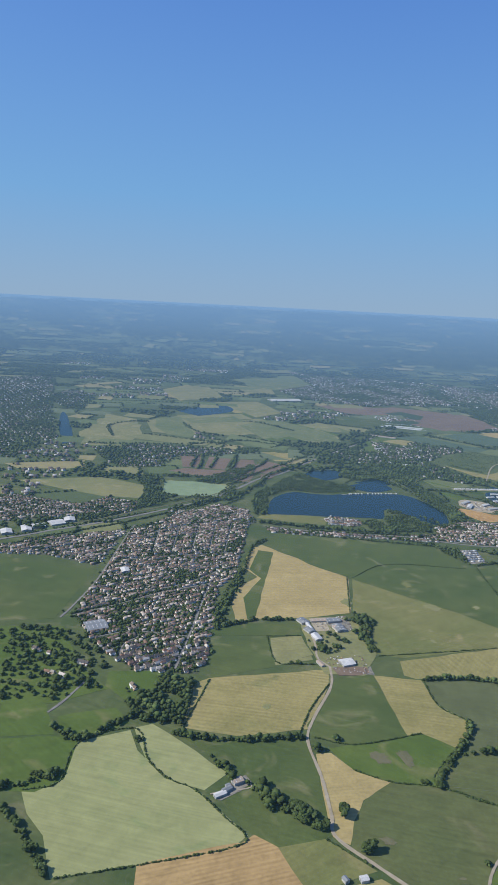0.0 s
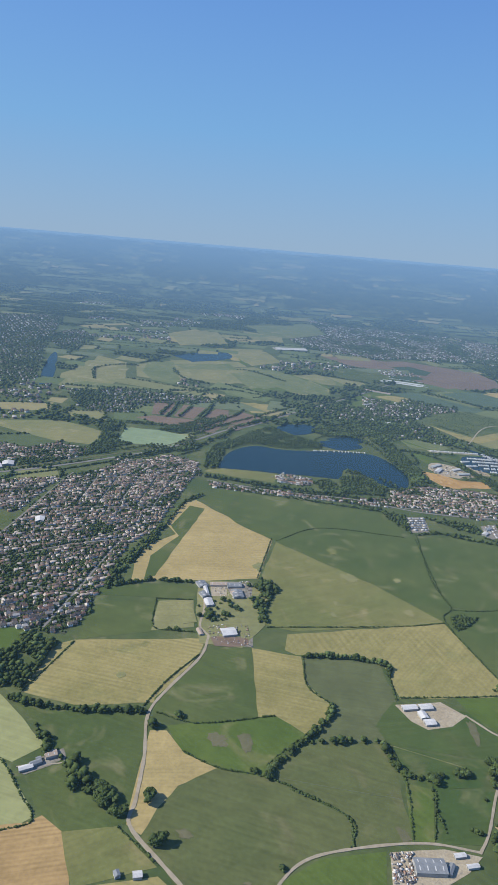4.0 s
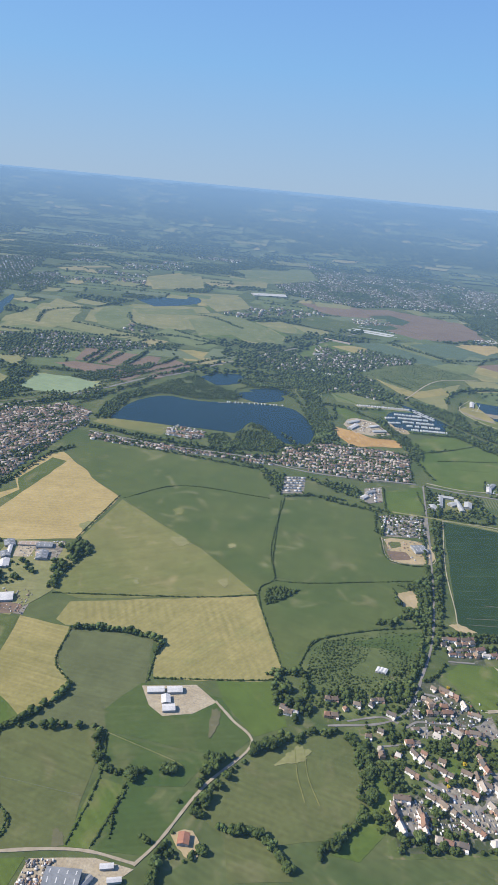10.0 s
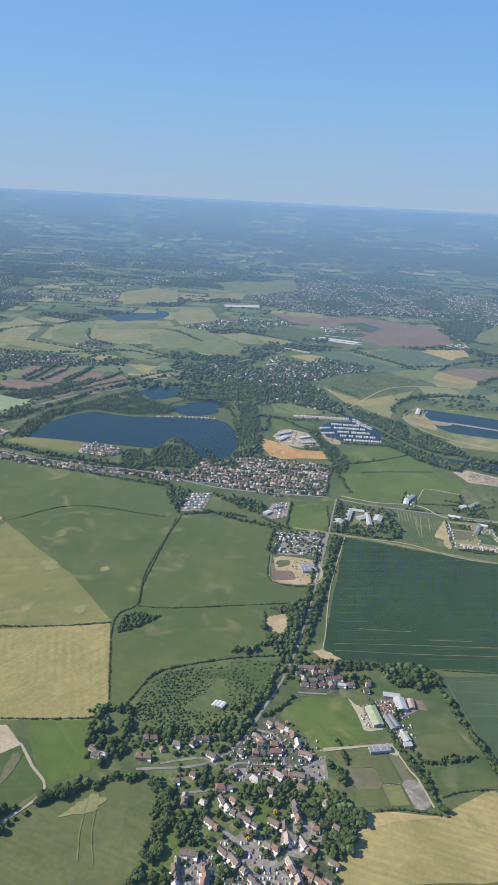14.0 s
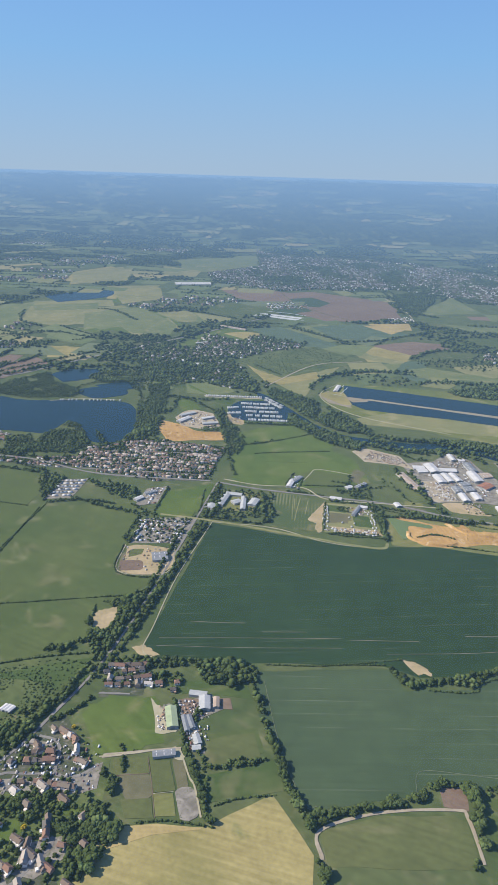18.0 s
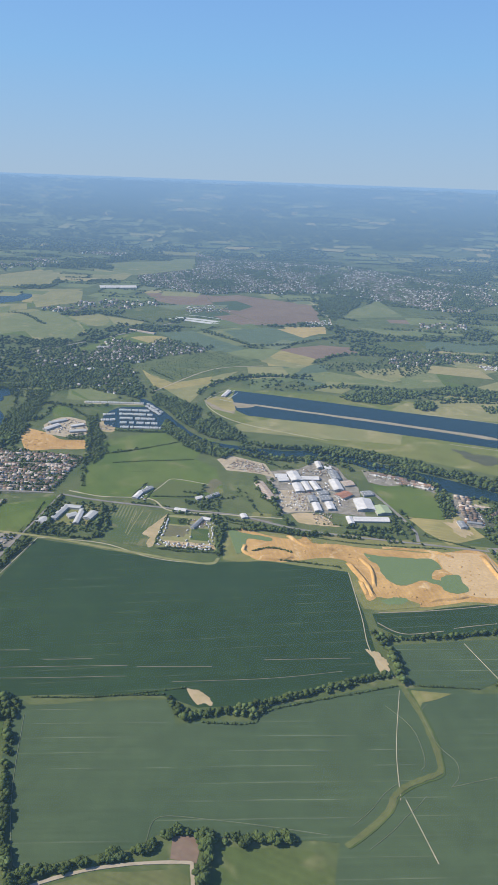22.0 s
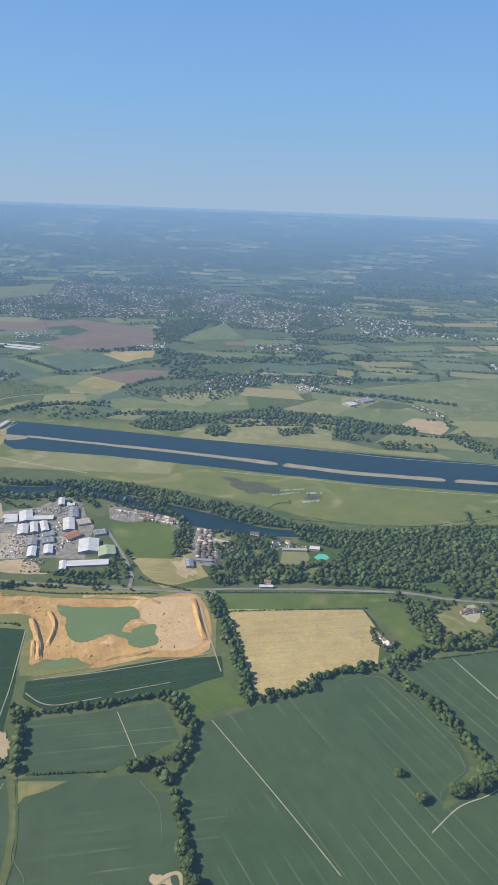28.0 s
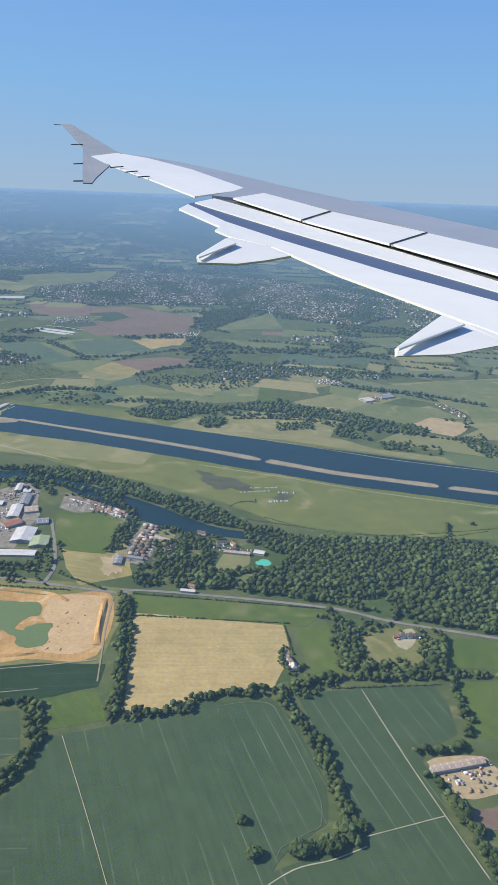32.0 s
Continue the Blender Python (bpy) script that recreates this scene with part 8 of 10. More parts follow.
def gable_into(bm, lx, ly, z0, z1, over=0.25, thick=0.18, hip=0.0):
    """A pitched roof with eaves over a block lx by ly, ridge along x."""
    a, b = lx / 2 + over, ly / 2 + over
    h = a - hip
    top = [(-h, 0, z1), (h, 0, z1)]
    low = [(-a, -b, z0), (a, -b, z0), (a, b, z0), (-a, b, z0)]
    v = [bm.verts.new(p) for p in low + top]
    w = [bm.verts.new((p[0], p[1], p[2] - thick)) for p in low]
    for f in ((v[0], v[1], v[5], v[4]), (v[2], v[3], v[4], v[5]), (v[1], v[2], v[5]), (v[3], v[0], v[4])):
        bm.faces.new(f)
    for k in range(4):
        bm.faces.new((w[k], w[(k + 1) % 4], v[(k + 1) % 4], v[k]))
    bm.faces.new((w[3], w[2], w[1], w[0]))


def make_house(lx, ly, eaves, ridge, hip, annex):
    root = new("house")
    bm = bmesh.new()
    box_into(bm, -lx / 2, lx / 2, -ly / 2, ly / 2, 0, eaves)
    part("wall", bm, MAT["WALLS"], root)
    bm = bmesh.new()
    gable_into(bm, lx, ly, eaves, ridge, hip=hip)
    part("roof", bm, MAT["ROOFS"], root)
    bm = bmesh.new()
    box_into(bm, lx * 0.30, lx * 0.30 + 0.5, -0.3, 0.3, eaves, ridge + 0.6)
    part("chimney", bm, MAT["BRICK"], root)
    if annex:
        bm = bmesh.new()
        box_into(bm, lx / 2 - 1.9, lx / 2, -ly / 2 - 1.7, -ly / 2, 0, eaves * 0.55)
        part("annex", bm, MAT["WALLS"], root)
    for sx in (-0.25, 0.22):
        for side in (-1, 1):
            bm = bmesh.new()
            y = side * (ly / 2 + 0.02)
            box_into(bm, sx * lx - 0.4, sx * lx + 0.4, y - 0.04, y + 0.04, eaves * 0.55, eaves * 0.85)
            part("window", bm, MAT["GLASS"], root)
    return root


HOUSE_KINDS = [make_house(*a) for a in ((5.2, 3.6, 2.5, 4.2, 0.0, True), (6.0, 4.0, 2.6, 4.5, 1.2, True), (4.6, 4.2, 2.5, 4.4, 1.4, False), (7.5, 3.8, 2.6, 4.3, 0.0, True))]
for h in HOUSE_KINDS:
    tagged(h, "small brick and render house with a tiled roof", "house", "village houses")
def off_road(x, y, r):
    i, j = int(x // 4), int(y // 4)
    return all((q[0] - x) ** 2 + (q[1] - y) ** 2 > (r + q[2]) ** 2 for a in (-1, 0, 1) for b in (-1, 0, 1) for q in ROADS.get((i + a, j + b), ()))


HOUSES = [h for h in HOUSES if h[3] == "far" or off_road(h[0], h[1], 1.7)]
HOUSES.sort(key=lambda h: (h[3] != "near", h[1] + abs(h[0] - 500) * 0.2))
first = {}
walls, roofs, fwalls, froofs = Batch(), Batch(), Batch(), Batch()
cube = (np.array([(x, y, z) for z in (0, 1) for x, y in ((-0.5, -0.5), (0.5, -0.5), (0.5, 0.5), (-0.5, 0.5))], float), np.array([(0, 1, 5, 4), (1, 2, 6, 5), (2, 3, 7, 6), (3, 0, 4, 7)]))
tent = (np.array([(-0.55, -0.56, 0), (0.55, -0.56, 0), (0.55, 0.56, 0), (-0.55, 0.56, 0), (-0.42, 0, 1), (0.42, 0, 1)], float), np.array([(0, 1, 5, 4), (2, 3, 4, 5), (1, 2, 5, 5), (3, 0, 4, 4)]))
tent_t = (tent[0], np.array([(0, 1, 5), (0, 5, 4), (2, 3, 4), (2, 4, 5), (1, 2, 5), (3, 0, 4)]))
for k, (x, y, turn, kind) in enumerate(HOUSES):
    if k < 300 and kind != "far":
        which = random.randrange(4)
        m = Matrix.Translation((x, y, 0.3)) @ Matrix.Rotation(turn, 4, "Z")
        if which not in first:
            first[which] = HOUSE_KINDS[which]
            HOUSE_KINDS[which].matrix_basis = m
        else:
            ob = copy_thing(HOUSE_KINDS[which], m)
            ob.scale = (random.uniform(0.72, 0.98) if kind == "near" else random.uniform(0.64, 0.9),) * 3
    elif kind == "far":
        g, z = random.uniform(0.8, 1.25) * (0.78 if y < 2200 else 1.0), rise(y)
        fwalls.add(cube, x, y, z, 5.2 * g, 3.8 * g, 3.2 * g, turn)
        froofs.add(tent_t, x, y, z + 3.2 * g, 5.2 * g, 3.8 * g, 1.6 * g, turn)
    else:
        g = random.uniform(0.56, 0.80)
        long = random.choice((4.4, 5.6, 5.6, 8.5))
        z = rise(y)
        walls.add(cube, x, y, z, long * g, 3.7 * g, 2.6 * g, turn)
        roofs.add(tent_t, x, y, z + 2.6 * g, long * g, 3.7 * g, 1.7 * g, turn)
town = tagged(new("town"), "dense suburb of many small tiled houses", "houses", kind="stuff")
walls.build("house_walls", MAT["WALLS"], town)
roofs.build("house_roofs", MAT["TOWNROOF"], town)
suburb = tagged(new("far_town"), "pale far suburb houses under the painted haze sheet", "houses", kind="stuff")
fwalls.build("house_walls", MAT["FARWALL"], suburb)
froofs.build("house_roofs", MAT["FARROOF"], suburb)

# ---- far countryside ----
patch, shrubs, specks, speckroofs = Batch(), Batch(), Batch(), Batch()
quad = (np.array([(-0.5, -0.5, 0), (0.5, -0.5, 0), (0.5, 0.5, 0), (-0.5, 0.5, 0)], float), np.array([(0, 1, 2, 3)]))
rng = random.Random(7)
BOUND = [(poly, min(p[0] for p in poly), max(p[0] for p in poly), min(p[1] for p in poly), max(p[1] for p in poly)) for poly in LAID]


def taken(x, y, pad=0.0):
    return any(x0 - pad < x < x1 + pad and y0 - pad < y < y1 + pad and inside((x, y), poly) for poly, x0, x1, y0, y1 in BOUND)


def far_tree(px, py, g, flat=0.95):
    if not taken(px, py):
        shrubs.add(rng.choice(TUFT), px, py, rise(py) + (6.0 if py > 3300 else -0.4), g * 1.35, g * 1.2, g * flat, rng.uniform(0, 6.28))


y = 760.0
while y < 4740:
    deep = 46.0 + (y - 700) * 0.018 if y < 3300 else 54.0
    x = -3600.0 + rng.uniform(0, 80)
    while x < 4300:
        wide = deep * rng.choice((0.6, 0.8, 1.0, 1.3, 1.7, 2.3, 2.9))
        cx, cy = x + wide / 2, y + deep / 2 + rng.uniform(-0.5, 0.5) * deep
        seen = -0.62 * cy - 150 < cx < 0.62 * cy + 750
        near_plan = 1300 > cy and -250 < cx < 1250
        if seen and not near_plan and not taken(cx, cy):
            far = cy > 3300
            turn = (1.0 if far else 1.7) * noise.noise(Vector((cx * 0.002, cy * 0.002, 3.0))) + 0.1
            wooded = noise.noise(Vector((cx * 0.0022, cy * 0.0022, 9.0)))
            settled = noise.noise(Vector((cx * 0.0028 + 5.0, cy * 0.0028, 1.0)))
            slope = (rise(cy + deep / 2) - rise(cy - deep / 2)) / deep
            q = rng.random()
            if q < (0.50 if not far else 0.24) - 0.8 * wooded:
                v = quad[0].copy()
                v[:, 0] = (v[:, 0] + np.array([rng.uniform(-0.26, 0.26) for _ in range(4)])) * wide * 0.92
                v[:, 1] = (v[:, 1] + np.array([rng.uniform(-0.24, 0.24) for _ in range(4)])) * deep * rng.uniform(0.7, 1.25)
                v[:, 2] = v[:, 1] * slope
                patch.add((v, quad[1]), cx, cy, rise(cy) + (5.0 if far else 0.1) + 0.006 * (len(patch.v) % 70), 1, 1, 1, turn)
                for side, along, length, across in ((0.48, 0, wide, deep), (0.48, 1, deep, wide)):
                    if rng.random() < 0.75:
                        step = 5.0 + cy * 0.0012
                        for k in range(int(length / step)):
                            u, w = (k + rng.uniform(0, 0.8)) * step - length / 2, side * across + rng.gauss(0, 1.2)
                            a, b = (u, w) if not along else (w, u)
                            far_tree(cx + a * math.cos(turn) - b * math.sin(turn), cy + a * math.sin(turn) + b * math.cos(turn), rng.uniform(2.6, 6.0) * (1 + cy * 0.00012), 0.8)
            elif settled > 0.16 and not far:
                for _ in range(int(wide * deep / 130)):
                    px, py = cx + rng.uniform(-0.5, 0.5) * wide, cy + rng.uniform(-0.5, 0.5) * deep
                    if rng.random() < 0.30 and not taken(px, py) and not (px > 330 and py < 1720):
                        g, a = rng.uniform(0.8, 1.4), rng.uniform(-0.3, 0.3) + turn
                        specks.add(cube, px, py, rise(py), 5.5 * g, 4.0 * g, 2.8 * g, a)
                        speckroofs.add(tent_t, px, py, rise(py) + 2.8 * g, 5.5 * g, 4.0 * g, 1.8 * g, a)
                    else:
                        far_tree(px, py, rng.uniform(3.0, 6.0))
            elif wooded > -0.05 or q > 0.8:
                for _ in range(int(wide * deep / (84 if not far else 150))):
                    far_tree(cx + rng.uniform(-0.5, 0.5) * wide, cy + rng.uniform(-0.5, 0.5) * deep, rng.uniform(5.0, 9.5) * (1.35 if far else 1.0), 0.75)
        x += wide
    y += deep * 0.97
for name, b, key, label, cat in (("far_fields", patch, "FARPATCH", "far patchwork of green and tan fields", "fields"), ("far_trees", shrubs, "LEAF", "far hedgerow trees and woods", "trees"), ("far_houses", specks, "FARWALL", "scattered far house walls", "houses"), ("far_roofs", speckroofs, "FARROOF", "scattered far tiled roofs", "roofs")):
    tagged(b.build(name, MAT[key], soft=False), label, cat, kind="stuff")

# ---- trees, the nearest as single trees ----
GRID = {}
for hx, hy_, _, _ in HOUSES:
    GRID.setdefault((int(hx // 8), int(hy_ // 8)), []).append((hx, hy_))


def clear_of_houses(x, y, r):
    i, j = int(x // 8), int(y // 8)
    return all((hx - x) ** 2 + (hy_ - y) ** 2 > r * r for a in (-1, 0, 1) for b in (-1, 0, 1) for hx, hy_ in GRID.get((i + a, j + b), ()))


TREES = [t for t in TREES if clear_of_houses(t[0], t[1], 1.3 + 0.40 * t[2]) and off_road(t[0], t[1], 0.5 + 0.22 * t[2]) and not any(inside(t[:2], c) for c in OPEN)]
CELLS, single = set(), []
for t in TREES:
    cell = (int(t[0] / (0.42 * t[2])), int(t[1] / (0.42 * t[2])), int(t[2]))
    if cell not in CELLS:
        CELLS.add(cell)
        single.append(t)
TREES = single
TREES.sort(key=lambda t: (t[2] < 4.0, t[1] - 0.35 * t[0]))


def make_tree(k):
    root = new("tree")
    bm = bmesh.new()
    bmesh.ops.create_cone(bm, cap_ends=True, segments=7, radius1=0.055, radius2=0.03, depth=0.5)
    bmesh.ops.translate(bm, verts=bm.verts, vec=(0, 0, 0.2))
    for a in (0.4, 2.5, 4.6):
        r = bmesh.ops.create_cone(bm, cap_ends=True, segments=5, radius1=0.022, radius2=0.010, depth=0.34)
        bmesh.ops.transform(bm, verts=r["verts"], matrix=Matrix.Translation((0.1 * math.cos(a), 0.1 * math.sin(a), 0.46)) @ Matrix.Rotation(a, 4, "Z") @ Matrix.Rotation(0.6, 4, "Y"))
    part("trunk", bm, MAT["BARK"], root)
    v, f = NEAR_CROWN[k]
    crown = mesh_object("crown", v, [tuple(q) for q in f], MAT["LEAFY" if k > 4 else "LEAF"], root)
    return tagged(root, "broad dark green hedgerow tree in full leaf", "tree", "hedgerow trees")


KINDS = [make_tree(k) for k in range(7)]
used = set()
rest, light, hedges, scrub = Batch(), Batch(), Batch(), Batch()
for i, (x, y, s) in enumerate(TREES):
    a = random.uniform(0, 6.28)
    if i < 280:
        k = random.choice((0, 1, 2, 3, 4, 0, 1, 2, 3, 4, 5, 6))
        m = Matrix.Translation((x, y, 0.1)) @ Matrix.Rotation(a, 4, "Z")
        ob = copy_thing(KINDS[k], m) if k in used else KINDS[k]
        used.add(k)
        ob.matrix_basis = m
        ob.scale = (s * random.uniform(1.1, 1.4), s * random.uniform(1.1, 1.4), s * random.uniform(1.0, 1.25))
    elif s > 2.4:
        (light if noise.noise(Vector((x * 0.05, y * 0.05, 11.0))) + random.gauss(0, 0.25) > 0.22 else rest).add(random.choice(MID_CROWN if y < 780 else LOW_CROWN if y < 1330 else TUFT), x, y, -0.3, s * 1.3, s * 1.25, s * 1.1, a)
    else:
        (scrub if s < 1.15 else hedges).add(random.choice(FAR_CROWN), x, y, -0.2, s * 1.3, s * 1.2, s, a)
for k in range(7):
    if k not in used:
        for o in (*KINDS[k].children, KINDS[k]):
            bpy.data.objects.remove(o)
tagged(rest.build("woods", MAT["LEAF"], soft=True), "dense dark green woods and tree belts", "trees", kind="stuff")
tagged(light.build("light_woods", MAT["LEAFY"], soft=True), "lighter green trees among dark woods", "trees", kind="stuff")
tagged(hedges.build("hedges", MAT["LEAF"]), "low clipped field hedges and garden shrubs", "hedge", kind="stuff")

tagged(scrub.build("scrub", MAT["SHRUB"]), "low green scrub bushes and ditch hedges", "bushes", kind="stuff")

# ---- two golden garden trees ----
for x, y, g in GOLDEN:
    root = new("tree")
    bm = bmesh.new()
    bmesh.ops.create_cone(bm, cap_ends=True, segments=7, radius1=0.055, radius2=0.03, depth=0.5)
    bmesh.ops.translate(bm, verts=bm.verts, vec=(0, 0, 0.2))
    part("trunk", bm, MAT["BARK"], root)
    v, f = NEAR_CROWN[3]
    mesh_object("crown", v, [tuple(q) for q in f], MAT["GOLD"], root)
    root.location, root.scale = (x, y, 0.3), (g, g, g)
    tagged(root, "golden-yellow leaved tree in a village garden", "tree", "garden trees")

# ---- haze painted into a see-through sheet over the land ----
hz = bpy.data.materials.new("haze")
hz.use_nodes = True
nt = hz.node_tree
for nd in list(nt.nodes):
    if nd.bl_idname != "ShaderNodeOutputMaterial":
        nt.nodes.remove(nd)
geo = nt.nodes.new("ShaderNodeNewGeometry")
sep = nt.nodes.new("ShaderNodeSeparateXYZ")
nt.links.new(geo.outputs["Position"], sep.inputs[0])
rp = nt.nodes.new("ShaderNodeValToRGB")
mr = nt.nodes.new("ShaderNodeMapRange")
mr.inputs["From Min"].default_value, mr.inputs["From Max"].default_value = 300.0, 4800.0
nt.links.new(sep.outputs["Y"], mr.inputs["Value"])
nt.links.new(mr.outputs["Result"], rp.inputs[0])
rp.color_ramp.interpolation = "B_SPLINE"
# painted haze: the sheet's opacity rises with y
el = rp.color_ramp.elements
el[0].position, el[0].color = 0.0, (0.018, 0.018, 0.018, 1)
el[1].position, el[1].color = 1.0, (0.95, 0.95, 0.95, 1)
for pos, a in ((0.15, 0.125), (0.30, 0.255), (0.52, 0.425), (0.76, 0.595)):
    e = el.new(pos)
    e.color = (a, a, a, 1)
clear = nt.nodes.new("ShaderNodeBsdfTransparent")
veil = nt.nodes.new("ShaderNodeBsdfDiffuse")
# painted haze: its blue lightens towards the horizon
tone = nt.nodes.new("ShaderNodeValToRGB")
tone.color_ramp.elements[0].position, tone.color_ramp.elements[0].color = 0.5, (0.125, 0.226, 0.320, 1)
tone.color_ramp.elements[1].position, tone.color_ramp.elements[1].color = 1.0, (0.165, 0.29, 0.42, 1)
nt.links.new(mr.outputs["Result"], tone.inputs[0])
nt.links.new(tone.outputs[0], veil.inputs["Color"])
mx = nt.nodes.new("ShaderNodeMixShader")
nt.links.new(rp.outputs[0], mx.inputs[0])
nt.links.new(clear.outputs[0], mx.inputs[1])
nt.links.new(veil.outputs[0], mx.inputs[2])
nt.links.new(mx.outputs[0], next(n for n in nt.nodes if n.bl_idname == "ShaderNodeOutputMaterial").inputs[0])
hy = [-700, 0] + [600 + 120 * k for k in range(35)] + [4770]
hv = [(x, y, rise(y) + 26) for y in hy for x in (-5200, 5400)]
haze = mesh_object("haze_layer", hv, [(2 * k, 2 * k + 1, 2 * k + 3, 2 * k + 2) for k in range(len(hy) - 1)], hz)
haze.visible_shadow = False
tagged(haze, "see-through sheet with blue summer haze painted into it", "haze", kind="structure")


# ---- working buildings ----
def shed(key, x, y, degrees, lx, ly, h, label):
    """A long low building with a shallow pitched sheet roof, wall panels, a big door and roof lights."""
    root = new("shed")
    h *= 0.85
    root.location, root.rotation_euler = (x, y, 0.3), (0, 0, radians(degrees))
    bm = bmesh.new()
    box_into(bm, -lx / 2, lx / 2, -ly / 2, ly / 2, -0.3, h * 0.8)
    part("wall", bm, MAT["SHEDWALL"], root)
    for side in (-1, 1):
        bm = bmesh.new()
        e, r, t = ly / 2 + 0.2, h + ly * 0.06, 0.14
        a = lx / 2 + 0.2
        v = [bm.verts.new(p) for p in ((-a, side * e, h * 0.8), (a, side * e, h * 0.8), (a, 0, r), (-a, 0, r), (-a, side * e, h * 0.8 - t), (a, side * e, h * 0.8 - t), (a, 0, r - t), (-a, 0, r - t))]
        for f in ((0, 1, 2, 3), (7, 6, 5, 4), (0, 4, 5, 1), (1, 5, 6, 2), (3, 2, 6, 7), (0, 3, 7, 4)):
            bm.faces.new([v[k] for k in f])
        bmesh.ops.recalc_face_normals(bm, faces=bm.faces)
        slope = part("roof_slope", bm, MAT[key], root)
        n = max(2, int(lx / 4))
        if key in ("GREYROOF", "TANROOF") and ly > 4:
            for k in range(n):
                bm = bmesh.new()
                u = (k + 0.5) / n * lx - lx / 2
                z0, z1 = h * 0.8 + (r - h * 0.8) * 0.3, h * 0.8 + (r - h * 0.8) * 0.8
                q = [bm.verts.new(p) for p in ((u - 0.3, side * e * 0.7, z0 + 0.06), (u + 0.3, side * e * 0.7, z0 + 0.06), (u + 0.3, side * e * 0.2, z1 + 0.06), (u - 0.3, side * e * 0.2, z1 + 0.06))]
                bm.faces.new(q)
                w = bmesh.ops.extrude_face_region(bm, geom=bm.faces[:])
                bmesh.ops.translate(bm, verts=[g for g in w["geom"] if isinstance(g, bmesh.types.BMVert)], vec=(0, 0, 0.05))
                part("roof_light", bm, MAT["WHITE"], slope)
    for a in (-1, 1):
        bm = bmesh.new()
        box_into(bm, a * lx / 2 - 0.05, a * lx / 2 + 0.05, -ly * 0.2, ly * 0.2, -0.3, h * 0.6)
        part("gable_door", bm, MAT["GREYROOF"], root)
    return tagged(root, label, "shed")


full = (cube[0], np.array([(0, 1, 5, 4), (1, 2, 6, 5), (2, 3, 7, 6), (3, 0, 4, 7), (4, 5, 6, 7)]))
hull = (np.array([(-0.5, -0.35, 0), (0.2, -0.5, 0), (0.5, 0, 0), (0.2, 0.5, 0), (-0.5, 0.35, 0), (-0.5, -0.35, 1), (0.2, -0.5, 1), (0.5, 0, 1.2), (0.2, 0.5, 1), (-0.5, 0.35, 1)], float), np.array([(0, 1, 6, 5), (1, 2, 7, 6), (2, 3, 8, 7), (3, 4, 9, 8), (4, 0, 5, 9), (5, 6, 8, 9), (6, 7, 8, 8)]))
hull = (hull[0], np.array([(0, 1, 6), (0, 6, 5), (1, 2, 7), (1, 7, 6), (2, 3, 8), (2, 8, 7), (3, 4, 9), (3, 9, 8), (4, 0, 5), (4, 5, 9), (5, 6, 8), (5, 8, 9), (6, 7, 8)]))


def clutter(count, size, label, name, poly):
    b, low = Batch(), min(p[1] for p in poly)
    xs, ys = [p[0] for p in poly], [p[1] for p in poly]
    base = math.atan2(poly[1][1] - poly[0][1], poly[1][0] - poly[0][0])
    left = count
    for _ in range(count * 20):
        q = (random.uniform(min(xs), max(xs)), random.uniform(low, max(ys)))
        if left and inside(q, poly):
            left -= 1
            s = 0.62 * random.uniform(*size)
            turn = base + random.choice((0, math.pi / 2)) + random.gauss(0, 0.12)
            if name in ("parked_vehicles", "caravans") and random.random() < 0.75:
                c, e, step = math.cos(base), math.sin(base), size[1] * 1.7
                u, w = q[0] * c + q[1] * e, -q[0] * e + q[1] * c
                w = round(w / step) * step
                q, turn = (u * c - w * e, u * e + w * c), base + math.pi / 2 + random.gauss(0, 0.05)
            b.add(full, q[0], q[1], 0.3, s * random.uniform(1.1, 1.8), s * 0.75, s * random.uniform(0.35, 0.6), turn)
    tagged(b.build(name, MAT["SCRAP" if name in ("stored_materials", "farm_machinery", "lorries") else "VEHICLE"]), label, "vehicles", kind="stuff")


def berths(a, b, rows, per, label, name, size, key="WHITE"):
    out = Batch()
    a0, a1, b0, b1 = (Vector(p) for p in (*a, *b))
    turn = math.atan2((a1 - a0).y, (a1 - a0).x)
    for r in range(rows):
        p, q = a0.lerp(b0, r / max(1, rows - 1)), a1.lerp(b1, r / max(1, rows - 1))
        for k in range(per):
            if random.random() < ((0.58 if "touring" in name else 0.86) if "boat" not in name else 0.92 + 0.5 * noise.noise(Vector((k * 0.35, r * 0.8, 5.0)))):
                w = p.lerp(q, (k + random.uniform(0.2, 0.8)) / per) + (Vector((random.gauss(0, 0.7), random.gauss(0, 0.7))) if "touring" in name else Vector((0.0, 0.0)))
                out.add(hull if "boat" in name else full, w.x, w.y, 0.5, size[0] * random.uniform(0.8, 1.2), size[1], 0.12 if name == "turf_strips" else size[1] * 0.7, turn + (math.pi / 2 if "boat" in name else 0.0))
    tagged(out.build(name, MAT[key]), label, "boats" if "boat" in name else "units", kind="stuff")


